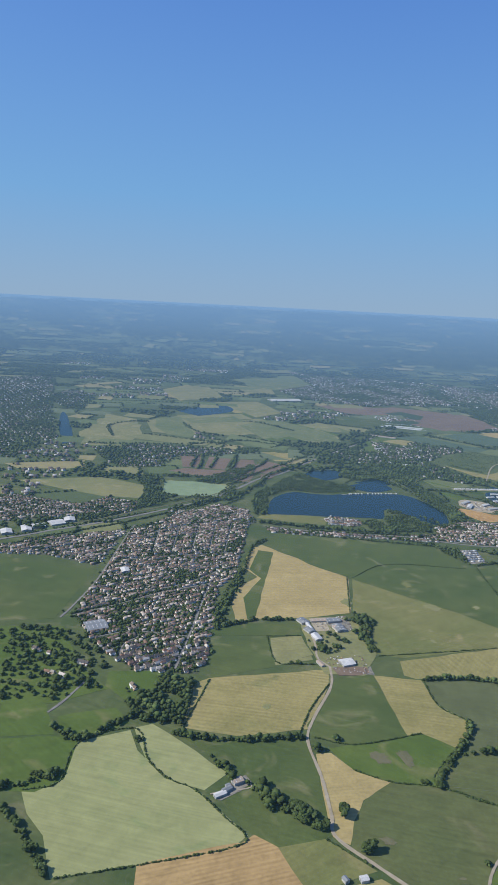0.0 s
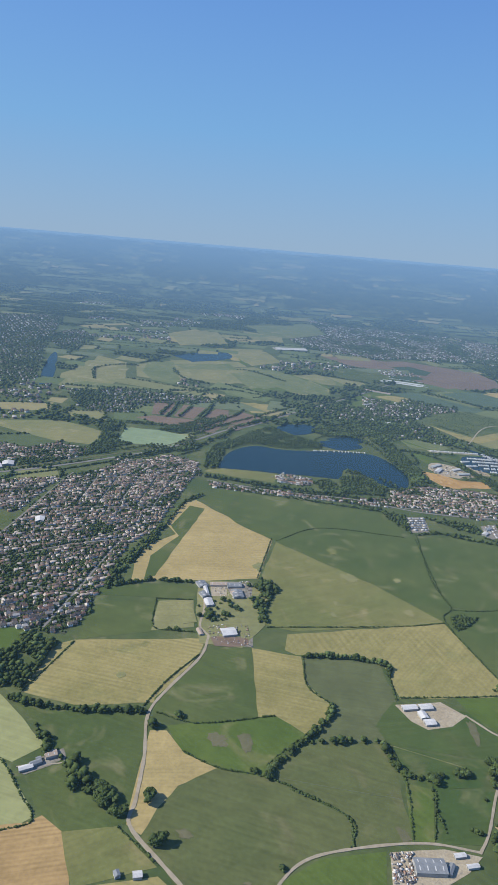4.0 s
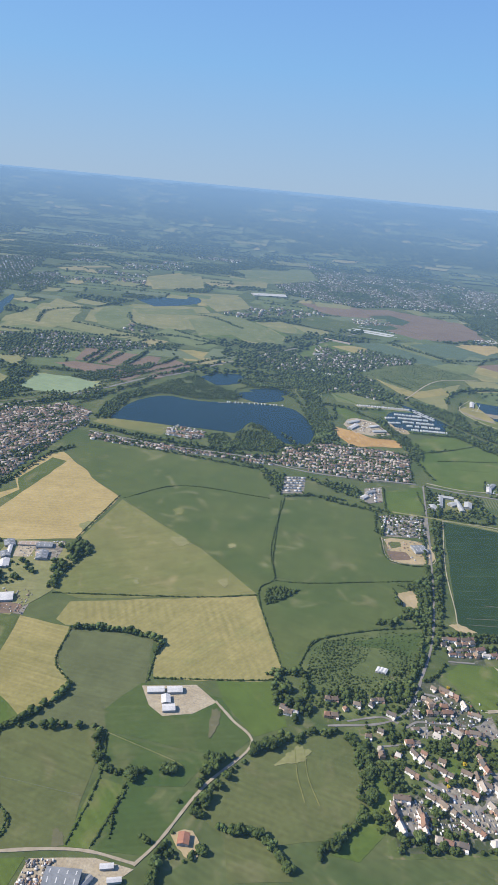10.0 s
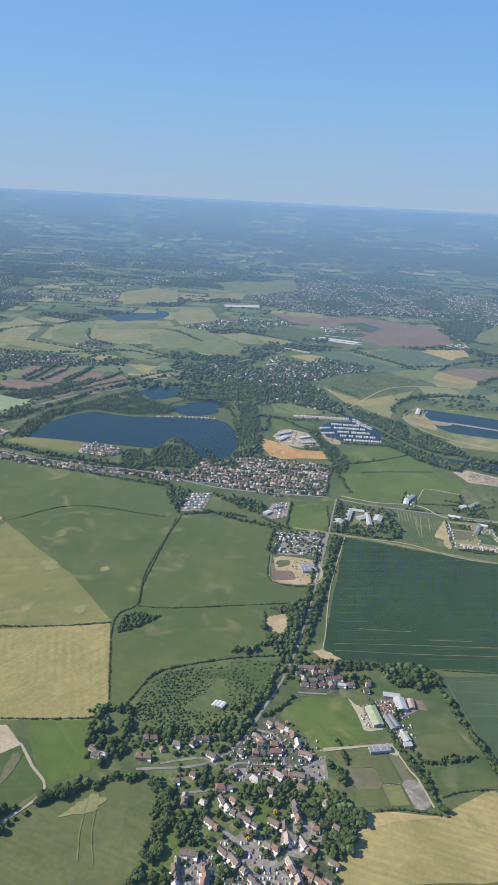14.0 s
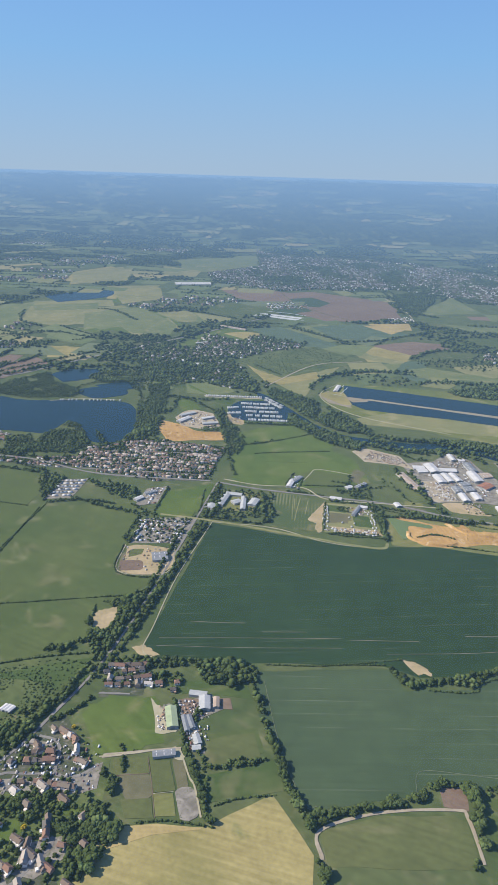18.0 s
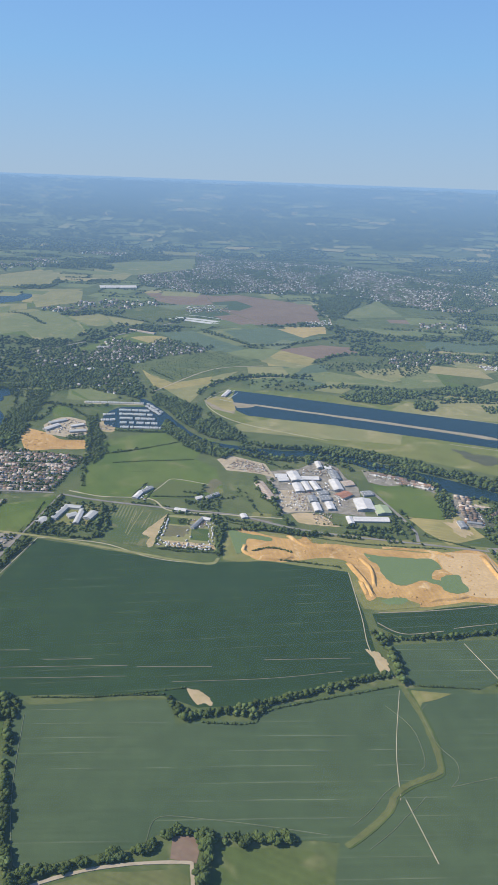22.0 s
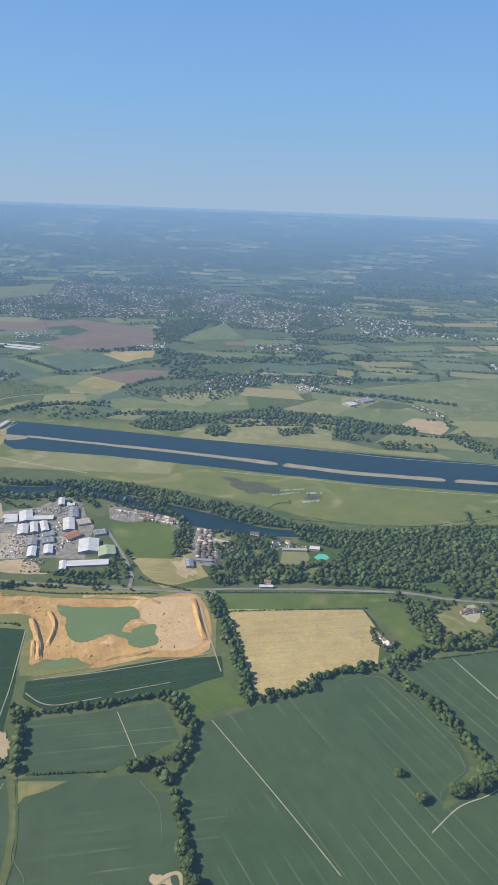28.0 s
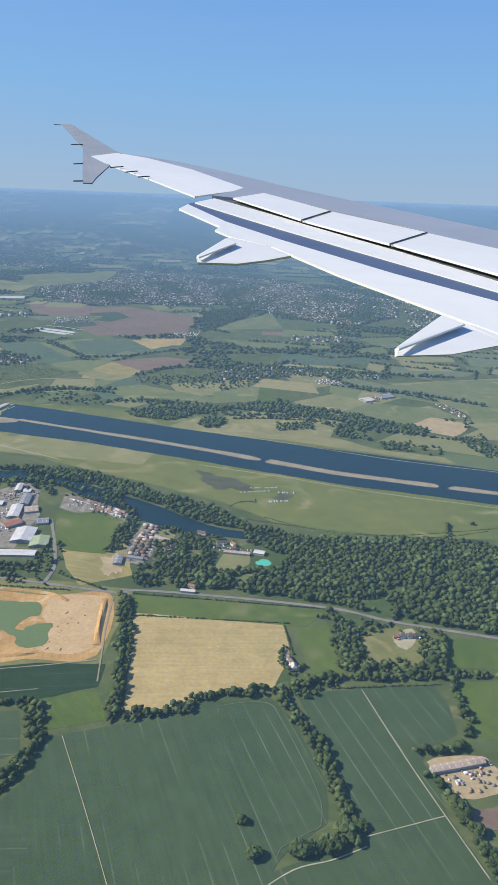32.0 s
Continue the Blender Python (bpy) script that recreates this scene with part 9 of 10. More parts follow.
def bank(width, height, line):
    """A heap of dug sand, steep on its sides."""
    c = smooth(line, 5)
    verts, faces = [], []
    for k, p in enumerate(c):
        d = (c[min(k + 1, len(c) - 1)] - c[max(k - 1, 0)]).normalized()
        s = Vector((-d.y, d.x))
        e = 0.15 if k in (0, len(c) - 1) else 1.0
        for u, z in ((-0.5, 0.0), (-0.22, 0.8), (0.0, 1.0), (0.2, 0.75), (0.5, 0.0)):
            q = p + s * width * (u + random.uniform(-0.06, 0.06))
            verts.append((q.x, q.y, 0.2 + e * height * z * random.uniform(0.8, 1.2)))
        if k:
            faces += [(5 * k + j - 5, 5 * k + j - 4, 5 * k + j + 1, 5 * k + j) for j in range(4)]
    tagged(mesh_object("sand_bank", verts, faces, MAT["SAND"]), "steep heap of dug orange sand in a quarry", "sand bank", "quarry banks")




def heaps(count, size, key, label, name, poly):
    """Scattered dug mounds with uneven sides."""
    b = Batch()
    xs, ys = [p[0] for p in poly], [p[1] for p in poly]
    for _ in range(count * 12):
        q = (random.uniform(min(xs), max(xs)), random.uniform(min(ys), max(ys)))
        if count and inside(q, poly):
            count -= 1
            g = random.uniform(*size)
            b.add(random.choice(FAR_CROWN), q[0], q[1], -0.35 * g, g * random.uniform(1.5, 4.0), g * random.uniform(1.0, 1.8), g * random.uniform(0.7, 1.0), random.gauss(0.4, 0.7))
    tagged(b.build(name, MAT[key]), label, "mounds", kind="stuff")


# ---- sheds, barns and yards ----
shed("TANROOF", 54.5, 688.5, 16, 17.7, 6.3, 2.2, "long brown-roofed stable in a farmyard")
shed("WHITE", 51.5, 651.0, -67, 13.0, 7.2, 2.2, "small white-roofed store in a farmyard")
shed("TANROOF", 53.0, 597.5, -61, 10.3, 3.6, 2.0, "brown-roofed cart shed beside a lane")
shed("REDROOF", 284.5, 426.5, -82, 7.1, 6.3, 3.0, "red-roofed farmhouse with a tan drive")
shed("WHITE", 669.5, 1086.0, 12, 14.3, 9.5, 2.2, "long low white store in an estate")
shed("WHITE", 673.5, 1076.5, 18, 12.6, 9.5, 2.2, "long low white store in an estate")
shed("WHITE", 685.5, 1087.5, -69, 25.6, 13.5, 2.8, "white metal-roofed industrial shed in a yard")
shed("WHITE", 704.5, 1086.5, 11, 20.4, 9.5, 2.4, "long white metal-roofed unit with roof lights")
shed("WHITE", 693.0, 1057.0, -72, 22.1, 10.3, 2.8, "white metal-roofed industrial shed in a yard")
shed("WHITE", 702.5, 1062.5, -70, 23.4, 7.6, 3.0, "white metal-roofed industrial shed in a yard")
shed("WHITE", 712.0, 1066.0, -67, 22.8, 7.6, 3.0, "white metal-roofed industrial shed in a yard")
shed("GREYROOF", 711.5, 1031.0, -74, 14.6, 9.2, 2.8, "grey metal-roofed workshop behind a white shed")
shed("WHITE", 717.5, 1012.0, -75, 19.6, 8.1, 2.8, "white metal-roofed shed beside a car park")
shed("GREYROOF", 724.5, 1037.0, 24, 12.1, 11.7, 2.4, "grey metal-roofed workshop among white sheds")
shed("WHITE", 731.5, 1018.0, -74, 17.7, 8.5, 2.8, "white metal-roofed shed beside a car park")
shed("WHITE", 735.5, 1073.0, -73, 28.2, 11.4, 3.4, "large white round-roofed shed")
shed("GREYROOF", 732.0, 1102.0, -74, 26.0, 10.3, 3.0, "dark grey-roofed workshop at an estate edge")
shed("REDROOF", 745.0, 1049.0, 50, 17.0, 13.0, 3.0, "red brick-roofed warehouse among sheds")
shed("WHITE", 711.5, 1127.5, -74, 18.7, 6.7, 3.6, "tall white plant building at an estate edge")
shed("WHITE", 723.0, 1124.0, 14, 8.2, 8.2, 2.0, "low white office at an estate edge")
shed("WHITE", 754.0, 989.5, -75, 15.5, 6.3, 2.4, "small white unit beside trees")
shed("GREYROOF", 721.5, 1050.0, 27, 11.2, 9.5, 2.2, "low grey store between sheds")
shed("TANROOF", 657.0, 1041.0, -63, 49.2, 10.8, 2.0, "long tan-roofed store beside a field")
shed("WHITE", 768.0, 1028.5, -77, 26.7, 19.3, 3.6, "large white-roofed factory beside a yard")
shed("GREENROOF", 787.5, 1020.5, -72, 19.0, 16.6, 3.0, "dark green-roofed factory beside a white shed")
shed("WHITE", 775.5, 996.5, 11, 37.7, 10.0, 2.2, "long low white store beside parked cars")
shed("TANROOF", 748.5, 1082.0, 27, 13.4, 13.0, 2.4, "tan-roofed unit between sheds")
shed("GREYROOF", 771.0, 1060.0, 24, 12.1, 11.4, 2.4, "small grey unit between sheds")
shed("WHITE", 644.0, 974.5, -63, 8.9, 6.7, 2.0, "white cottage beside a main road")
shed("WHITE", 233.1, 533.5, 19, 11.8, 5.2, 2.6, "white-roofed poultry shed on a farm")
shed("WHITE", 246.0, 537.3, 20, 10.4, 5.9, 2.6, "white-roofed poultry shed on a farm")
shed("WHITE", 242.7, 526.6, -70, 7.9, 6.1, 2.6, "white-roofed poultry shed on a farm")
shed("WHITE", 247.0, 519.2, 20, 8.6, 6.1, 2.6, "white-roofed poultry shed on a farm")
shed("GREYROOF", 231.1, 388.9, 9, 18.2, 10.1, 4.0, "large grey corrugated farm barn")
shed("GREYROOF", 243.3, 390.3, -112, 7.9, 2.8, 2.5, "narrow grey lean-to shed beside a barn")
shed("WHITE", 250.2, 401.2, 19, 7.0, 2.8, 2.2, "small white farm store beside a lane")
shed("WHITE", 256.7, 395.1, 20, 7.3, 2.6, 2.2, "small white farm store beside a lane")
shed("GREYROOF", 70.3, 690.2, 18, 14.8, 8.1, 2.8, "pale-roofed farm barn beside a yard")
shed("WHITE", 50.9, 648.3, -66, 11.7, 6.1, 2.8, "pale-roofed farm barn beside a yard")
shed("WHITE", 78.6, 602.7, 25, 13.1, 11.7, 2.8, "pale-roofed farm barn beside a yard")
shed("WHITE", 44.2, 672.5, -70, 15.2, 3.7, 2.8, "pale-roofed farm barn beside a yard")
shed("GREYROOF", 57.1, 349.2, -56, 3.7, 3.1, 2.8, "pale-roofed farm barn beside a yard")
shed("WHITE", 68.3, 350.9, 19, 5.0, 4.0, 2.8, "pale-roofed farm barn beside a yard")
shed("GREYROOF", 76.3, 673.1, -71, 14.9, 10.4, 3, "grey-roofed farm barn beside a yard")
shed("GREENROOF", 498.7, 619.8, -68, 18.5, 7.3, 3.2, "long green-roofed farm barn in a yard")
shed("GREYROOF", 503.3, 590.2, 21, 13.9, 4.8, 2.6, "long dark grey machinery shed")
shed("WHITE", 388.1, 603.1, 71, 5.7, 2.6, 2.0, "white plastic polytunnel in rough ground")
shed("WHITE", 390.6, 603.2, 71, 5.7, 2.6, 2.0, "white plastic polytunnel in rough ground")
shed("WHITE", 393.3, 602.8, 71, 5.7, 2.9, 2.0, "white plastic polytunnel in rough ground")
shed("TANROOF", 1141.1, 826.9, 24, 33.7, 4.9, 3.2, "long cream-roofed cattle barn")
shed("TANROOF", 969.0, 1042.5, 2, 24.0, 4.5, 3.0, "long cream clubhouse beside lawn courts")
shed("WHITE", 989.0, 1047.5, -5, 10.0, 6.5, 3.0, "white pool house beside a turquoise pool")
shed("TANROOF", 896.0, 1051.5, -17, 16.8, 5.5, 3.6, "large pale house on a worn lawn")
shed("GREYROOF", 882.5, 1012.5, -3, 15.0, 4.0, 2.8, "grey-roofed barn beside park homes")
shed("GREYROOF", 913.5, 1023.0, 55, 12.2, 4.0, 2.8, "grey-roofed outbuilding among trees")
shed("WHITE", 942.0, 970.5, 4, 12.0, 3.5, 3.0, "white roadside building under trees")
shed("PALEROOF", 457.0, 938.5, 86, 29.1, 6.5, 3.0, "pale grey-roofed school wing among trees")
shed("PALEROOF", 465.0, 954.0, 0, 18.0, 6.5, 3.0, "pale grey-roofed school wing among trees")
shed("PALEROOF", 471.5, 936.5, 45, 9.9, 8.0, 3.0, "pale grey-roofed school wing among trees")
shed("PALEROOF", 479.5, 935.0, 99, 30.4, 5.5, 3.0, "pale grey-roofed school wing among trees")
shed("PALEROOF", 490.0, 940.0, 82, 16.1, 9.0, 3.0, "grey school hall among trees")
shed("PALEROOF", 447.5, 919.0, 73, 10.4, 11.0, 3.0, "pale grey-roofed school wing among trees")
shed("WHITE", 522.0, 998.0, 83, 18.1, 6.0, 2.8, "white stable block beside a paddock")
shed("GREYROOF", 527.5, 1012.5, 64, 16.6, 6.0, 2.8, "grey stable block beside a paddock")
shed("WHITE", 589.0, 1005.5, 39, 7.8, 6.0, 2.6, "white shed in a rough yard")
shed("GREYROOF", 602.0, 1014.0, 54, 17.2, 5.0, 2.8, "grey barn in a rough yard")
shed("WHITE", 576.5, 972.5, -4, 13.0, 6.0, 2.8, "white roadside workshop beside a compound")
shed("GREYROOF", 601.0, 949.0, 75, 24.7, 4.0, 2.8, "long grey shed in a compound")
shed("WHITE", 608.0, 958.5, -7, 8.1, 5.0, 2.8, "white shed in a compound")
shed("WHITE", 341.0, 1174.5, 66, 25.1, 8.0, 3.2, "white works building in a gravel yard")
shed("PALEROOF", 339.0, 1198.5, 49, 24.8, 7.0, 3.0, "pale works building in a gravel yard")
shed("PALEROOF", 381.0, 1169.5, 24, 21.9, 7.0, 3.0, "pale works building in a gravel yard")
shed("WHITE", 372.0, 1190.0, 40, 18.4, 6.0, 3.0, "white works building in a gravel yard")
shed("TANROOF", 267.5, 1802.5, -20, 77.8, 9.0, 3.0, "long cream building beside a railway")
shed("PALEROOF", 247.0, 1642.0, 36, 40.0, 8.0, 3.0, "long pale building beside a village")
shed("WHITE", 244.5, 1489.0, 14, 15.5, 12.0, 3.0, "white hall among trees")
shed("WHITE", 278.0, 1472.0, 33, 14.4, 12.0, 3.0, "white hall among trees")
shed("PALEROOF", 510.0, 644.5, 4, 12.0, 4.5, 3.0, "pale-roofed workshop beside a brown yard")
shed("PALEROOF", 516.5, 637.0, -75, 12.4, 7.5, 3.2, "pale grey barn beside a brown yard")
shed("TANROOF", 524.0, 639.5, -77, 9.2, 4.0, 2.6, "brown-roofed stable beside a sand school")
shed("GREYROOF", 509.0, 617.0, -63, 13.4, 3.4, 2.4, "blue-grey store shed beside a hedge")
shed("GREYROOF", 512.0, 619.0, -59, 11.7, 3.2, 2.4, "blue-grey store shed beside a hedge")
shed("PALEROOF", 520.0, 605.5, -60, 8.1, 4.4, 2.6, "pale store shed in a narrow yard")
shed("PALEROOF", 521.5, 599.0, 21, 5.4, 3.6, 2.4, "pale store shed in a narrow yard")
shed("WHITE", 366.5, 917.5, 60, 10.3, 6.0, 2.8, "white workshop in a lane yard")
shed("GREYROOF", 373.5, 934.5, 45, 12.7, 5.0, 2.8, "grey workshop in a lane yard")
shed("WHITE", 543.5, 1391.0, 84, 34.1, 7.0, 3.0, "white boathouse at the end of a rowing lake")
shed("GREYROOF", 869.1, 1005.2, -78, 14.4, 7.4, 2.8, "grey barn beside a sandy yard")
shed("GREYROOF", 427.2, 808.4, 23, 14.3, 14.3, 3, "grey-roofed depot shed in a yard")
shed("WHITE", -376.2, 893.7, -63, 19.9, 15.0, 3.2, "white warehouse beside a railway")
shed("WHITE", -354.5, 911.9, -65, 22.9, 14.1, 3.2, "white warehouse beside a railway")
shed("WHITE", -342.2, 927.2, 28, 18.6, 15.5, 3.2, "white warehouse beside a railway")
shed("WHITE", -321.9, 945.3, 38, 21.2, 19.9, 3.2, "white warehouse beside a railway")
shed("WHITE", -308.1, 963.2, -69, 17.8, 16.1, 3.2, "white warehouse beside a railway")
shed("WHITE", -180.7, 785.7, -67, 12.1, 9.1, 3.2, "white warehouse beside a railway")
shed("GREYROOF", -175.6, 638.8, 30, 21.2, 20.6, 3.2, "pale grey-roofed school beside a lawn")
shed("WHITE", -181.7, 788.7, -65, 10.9, 10.5, 3.0, "small white-roofed hall among houses")
shed("WHITE", 3.6, 2396.8, 23, 111.1, 47.2, 4, "long white railway depot building")
shed("WHITE", 1080.0, 1593.0, 40, 19.6, 18.4, 3, "pale farm barn in a field")
shed("GREYROOF", 1109.7, 1622.9, 36, 27.3, 19.6, 3, "pale farm barn in a field")
shed("WHITE", -24.2, 411.6, 36, 8.8, 3.9, 2.4, "long white farm outbuilding beside a drive")
shed("GREYROOF", -19.9, 416.9, 43, 7.4, 3.5, 2.6, "grey-roofed farm stable beside a drive")
shed("TANROOF", -13.3, 426.1, 34, 7.6, 5.6, 3.2, "brown-roofed farmhouse beside a drive")
shed("GREYROOF", -19.6, 420.9, 40, 3.1, 2.7, 2.2, "small grey garage beside a farmhouse")
shed("GREYROOF", 44.4, 663.6, -55, 10.1, 8.3, 2.8, "grey-roofed barn in a farmyard")
shed("GREYROOF", 37.8, 683.7, -56, 11.2, 9.7, 2.6, "old grey stable in a farmyard")
shed("TANROOF", 74.0, 672.6, -60, 9.4, 7.2, 2.6, "brown-roofed farmhouse in a farmyard")
bank(6, 2.2, [(754, 906), (769, 877), (777, 854)])
bank(4, 1.6, [(765, 917), (776, 896), (778, 870)])
bank(5, 1.5, [(693, 945), (714, 928), (740, 928)])
bank(5, 1.6, [(655, 918), (658, 903), (685, 897), (704, 904)])
bank(5, 2.0, [(766, 877), (772, 857)])
bank(6, 2.0, [(880, 947), (895, 889)])
bank(5, 1.5, [(822, 858), (859, 872)])
bank(4, 1.2, [(786, 941), (832, 944), (853, 937)])
clutter(180, (1.0, 2.2), "scrap machinery and stored materials", "stored_materials", [(209, 395), (222, 399), (223, 378), (210, 375)])
clutter(120, (0.8, 2.0), "farm machinery and stacked goods", "farm_machinery", [(43, 688), (86, 707), (91, 670), (62, 663)])
clutter(120, (0.8, 2.0), "farm machinery and stacked goods", "farm_machinery", [(57, 611), (96, 622), (102, 587), (65, 585)])
clutter(45, (1.6, 3.4), "lorries and scrap heaps in a yard", "lorries", [(1128, 822), (1161, 835), (1164, 816), (1136, 805)])
clutter(80, (0.8, 1.8), "cars and goods beside barns", "parked_vehicles", [(501, 637), (520, 649), (528, 602), (522, 598)])
clutter(60, (0.8, 1.8), "goods beside a green barn", "stored_materials", [(486, 626), (491, 632), (507, 613), (494, 608)])
clutter(120, (0.8, 1.8), "cars in village drives", "parked_vehicles", [(400, 587), (463, 589), (472, 556), (413, 540)])
clutter(120, (0.8, 1.8), "cars in village drives", "parked_vehicles", [(396, 486), (443, 498), (469, 478), (406, 459)])
clutter(55, (1.4, 2.6), "vans and caravans round a fenced compound", "caravans", [(569, 906), (626, 912), (628, 904), (571, 898)])
clutter(120, (2.2, 4.2), "stored goods at a works beside ploughed fields", "stored_materials", [(288, 2132), (390, 2184), (414, 2105), (314, 2060)])
clutter(120, (2.2, 4.2), "farm buildings and machinery in a field", "farm_machinery", [(1071, 1597), (1121, 1656), (1127, 1628), (1086, 1572)])
clutter(90, (2.2, 4.2), "farm sheds and machinery", "farm_machinery", [(1190, 1602), (1206, 1605), (1236, 1549), (1226, 1534)])
clutter(180, (2.2, 4.2), "scattered pale stacks in a field", "containers", [(983, 1707), (1034, 1713), (1048, 1683), (995, 1676)])
clutter(160, (2.2, 4.2), "brick and timber stacks at a lakeside works", "stored_materials", [(75, 1045), (90, 1069), (133, 1060), (138, 1029), (106, 1015)])
clutter(140, (2.2, 4.2), "goods beside a suburb road", "parked_vehicles", [(614, 2029), (673, 2072), (684, 2024), (634, 1975)])
clutter(120, (1.2, 2.4), "cars and vans along village streets", "parked_vehicles", [(412, 580), (458, 588), (470, 559), (414, 546)])
clutter(120, (1.2, 2.4), "cars and garden sheds beside terraces", "parked_vehicles", [(417, 499), (438, 505), (465, 479), (419, 467), (402, 480)])
heaps(70, (0.5, 1.4), "SAND", "rough dug mounds of orange sand", "sand_mounds", [(682, 936), (710, 943), (755, 935), (767, 908), (728, 913), (695, 900)])
heaps(60, (0.5, 1.5), "SAND", "rough dug mounds of orange sand", "sand_mounds", [(753, 930), (771, 931), (783, 897), (798, 874), (826, 883), (818, 852), (783, 859), (770, 853)])
heaps(50, (0.5, 1.3), "SAND", "rough dug mounds of orange sand", "sand_mounds", [(838, 935), (873, 938), (875, 875), (854, 867), (862, 893), (848, 917)])
berths([(267, 939), (290, 946)], [(270, 900), (291, 907)], 6, 6, "rows of white mobile homes", "mobile_homes", (5.2, 1.8))

clutter(170, (1.2, 2.0), "rows of parked cars on gravel", "parked_vehicles", [(686, 1049), (700, 1052), (710, 1004), (696, 999)])
clutter(60, (1.0, 2.2), "vans and skips in a car park", "parked_vehicles", [(671, 1046), (685, 1048), (696, 999), (683, 995)])
clutter(150, (1.0, 2.8), "containers and pallets between sheds", "containers", [(665, 1074), (700, 1052), (741, 1012), (753, 1034), (720, 1086), (686, 1111)])
clutter(90, (1.0, 2.6), "lorries and stacked goods behind sheds", "lorries", [(689, 1112), (718, 1121), (734, 1128), (743, 1103), (718, 1098)])
clutter(220, (0.9, 2.6), "scrap and stored goods in a gravel yard", "stored_materials", [(602, 1097), (609, 1127), (643, 1116), (657, 1089), (640, 1089)])
clutter(80, (0.9, 2.0), "stored goods on bare ground", "stored_materials", [(712, 997), (733, 1004), (737, 980), (719, 981)])
heaps(30, (0.4, 1.0), "SANDY", "heaps of spoil and rubble", "spoil_heaps", [(589, 1119), (600, 1132), (619, 1115), (605, 1091)])
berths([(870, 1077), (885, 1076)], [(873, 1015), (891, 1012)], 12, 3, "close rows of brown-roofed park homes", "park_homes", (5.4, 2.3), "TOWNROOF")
berths([(987, 1188), (1006, 1192)], [(987, 1186), (1006, 1190)], 1, 6, "white turf strips laid out in a ring", "turf_strips", (1.3, 4.6))
berths([(980, 1161), (1001, 1169)], [(980, 1161), (1001, 1169)], 1, 8, "white turf strips laid out in a ring", "turf_strips", (1.3, 5.2))
berths([(946, 1178), (982, 1192)], [(955, 1193), (985, 1201)], 2, 10, "white turf strips laid out on a meadow", "turf_strips", (1.2, 3.4))
clutter(60, (1.2, 2.2), "cars and vans among park homes", "parked_vehicles", [(868, 1037), (866, 1074), (887, 1076), (894, 1007), (876, 1003)])
clutter(50, (1.4, 2.6), "cars and sheds in riverside yards", "caravans", [(767, 1120), (799, 1116), (835, 1104), (850, 1088), (805, 1092), (773, 1098)])
clutter(40, (1.2, 2.4), "cars beside a clubhouse", "parked_vehicles", [(945, 1052), (983, 1055), (982, 1048), (948, 1042)])
berths([(404, 1270), (449, 1276)], [(431, 1200), (488, 1209)], 5, 26, "moored white boats in a marina", "moored_boats", (5.6, 2.2))
berths([(389, 1243), (405, 1250)], [(395, 1220), (414, 1227)], 2, 10, "moored white boats in a marina", "moored_boats", (5.6, 2.2))
berths([(437, 1309), (470, 1274)], [(438, 1298), (470, 1264)], 2, 12, "white boats along a river bank", "moored_boats", (5.0, 2.0))
berths([(341, 1293), (430, 1308)], [(341, 1293), (430, 1308)], 1, 34, "white boats ashore on a quay", "stored_boats", (5.0, 2.2))
berths([(569, 953), (574, 906)], [(566, 953), (570, 907)], 2, 16, "white caravans along a hedge", "touring_caravans", (2.4, 1.2))
berths([(575, 903), (625, 905)], [(575, 898), (626, 900)], 2, 24, "white caravans along a drive", "touring_caravans", (2.2, 1.2))
berths([(612, 953), (621, 910)], [(615, 954), (624, 910)], 2, 14, "white caravans along a hedge", "touring_caravans", (2.4, 1.2))
berths([(588, 918), (595, 933)], [(599, 913), (602, 925)], 2, 6, "white caravans on a sandy plot", "touring_caravans", (2.2, 1.2))
clutter(50, (1.2, 2.4), "sheds and stored goods in a compound", "stored_materials", [(589, 955), (609, 962), (614, 943), (597, 938)])
clutter(90, (1.4, 3.0), "stored goods and lorries in a gravel yard", "stored_materials", [(328, 1179), (343, 1216), (378, 1206), (396, 1166), (345, 1152)])
clutter(30, (1.6, 3.2), "vans and containers in a gravel yard", "caravans", [(328, 1179), (343, 1216), (378, 1206), (396, 1166), (345, 1152)])
clutter(40, (1.4, 2.8), "stored goods in a boat yard", "stored_materials", [(396, 1205), (417, 1210), (425, 1182), (409, 1181)])
clutter(40, (1.4, 2.6), "vans and horseboxes in a paddock yard", "caravans", [(520, 989), (522, 1029), (533, 1019), (531, 987)])
clutter(90, (3.0, 6.0), "pale works sheds beside ploughed fields", "containers", [(278, 2132), (351, 2185), (379, 2107), (315, 2051)])
heaps(60, (0.6, 1.8), "SAND", "heaps of orange sand at a lakeside works", "sand_heaps", [(300, 1163), (345, 1152), (374, 1135), (405, 1137), (413, 1116), (336, 1096)])

clutter(60, (1.4, 3.2), "vans and goods in a lane yard", "caravans", [(376, 907), (373, 948), (384, 957), (387, 913)])
clutter(45, (1.2, 2.6), "stored goods in a brown yard", "stored_materials", [(498, 636), (513, 640), (515, 624), (504, 623)])
clutter(40, (1.2, 2.4), "vans and goods in a narrow yard", "parked_vehicles", [(509, 611), (518, 614), (524, 601), (516, 598)])
berths([(391, 876), (390, 830)], [(396, 874), (395, 829)], 2, 9, "white caravans along a lane", "touring_caravans", (5.0, 2.0))
berths([(121, 1207), (222, 1232)], [(121, 1207), (222, 1232)], 1, 16, "white boats along a lake quay", "moored_boats", (4.6, 2.0))
berths([(384, 871), (433, 880)], [(391, 832), (437, 840)], 6, 15, "rows of stored caravans at a depot", "touring_caravans", (3.0, 1.5), "VEHICLE")
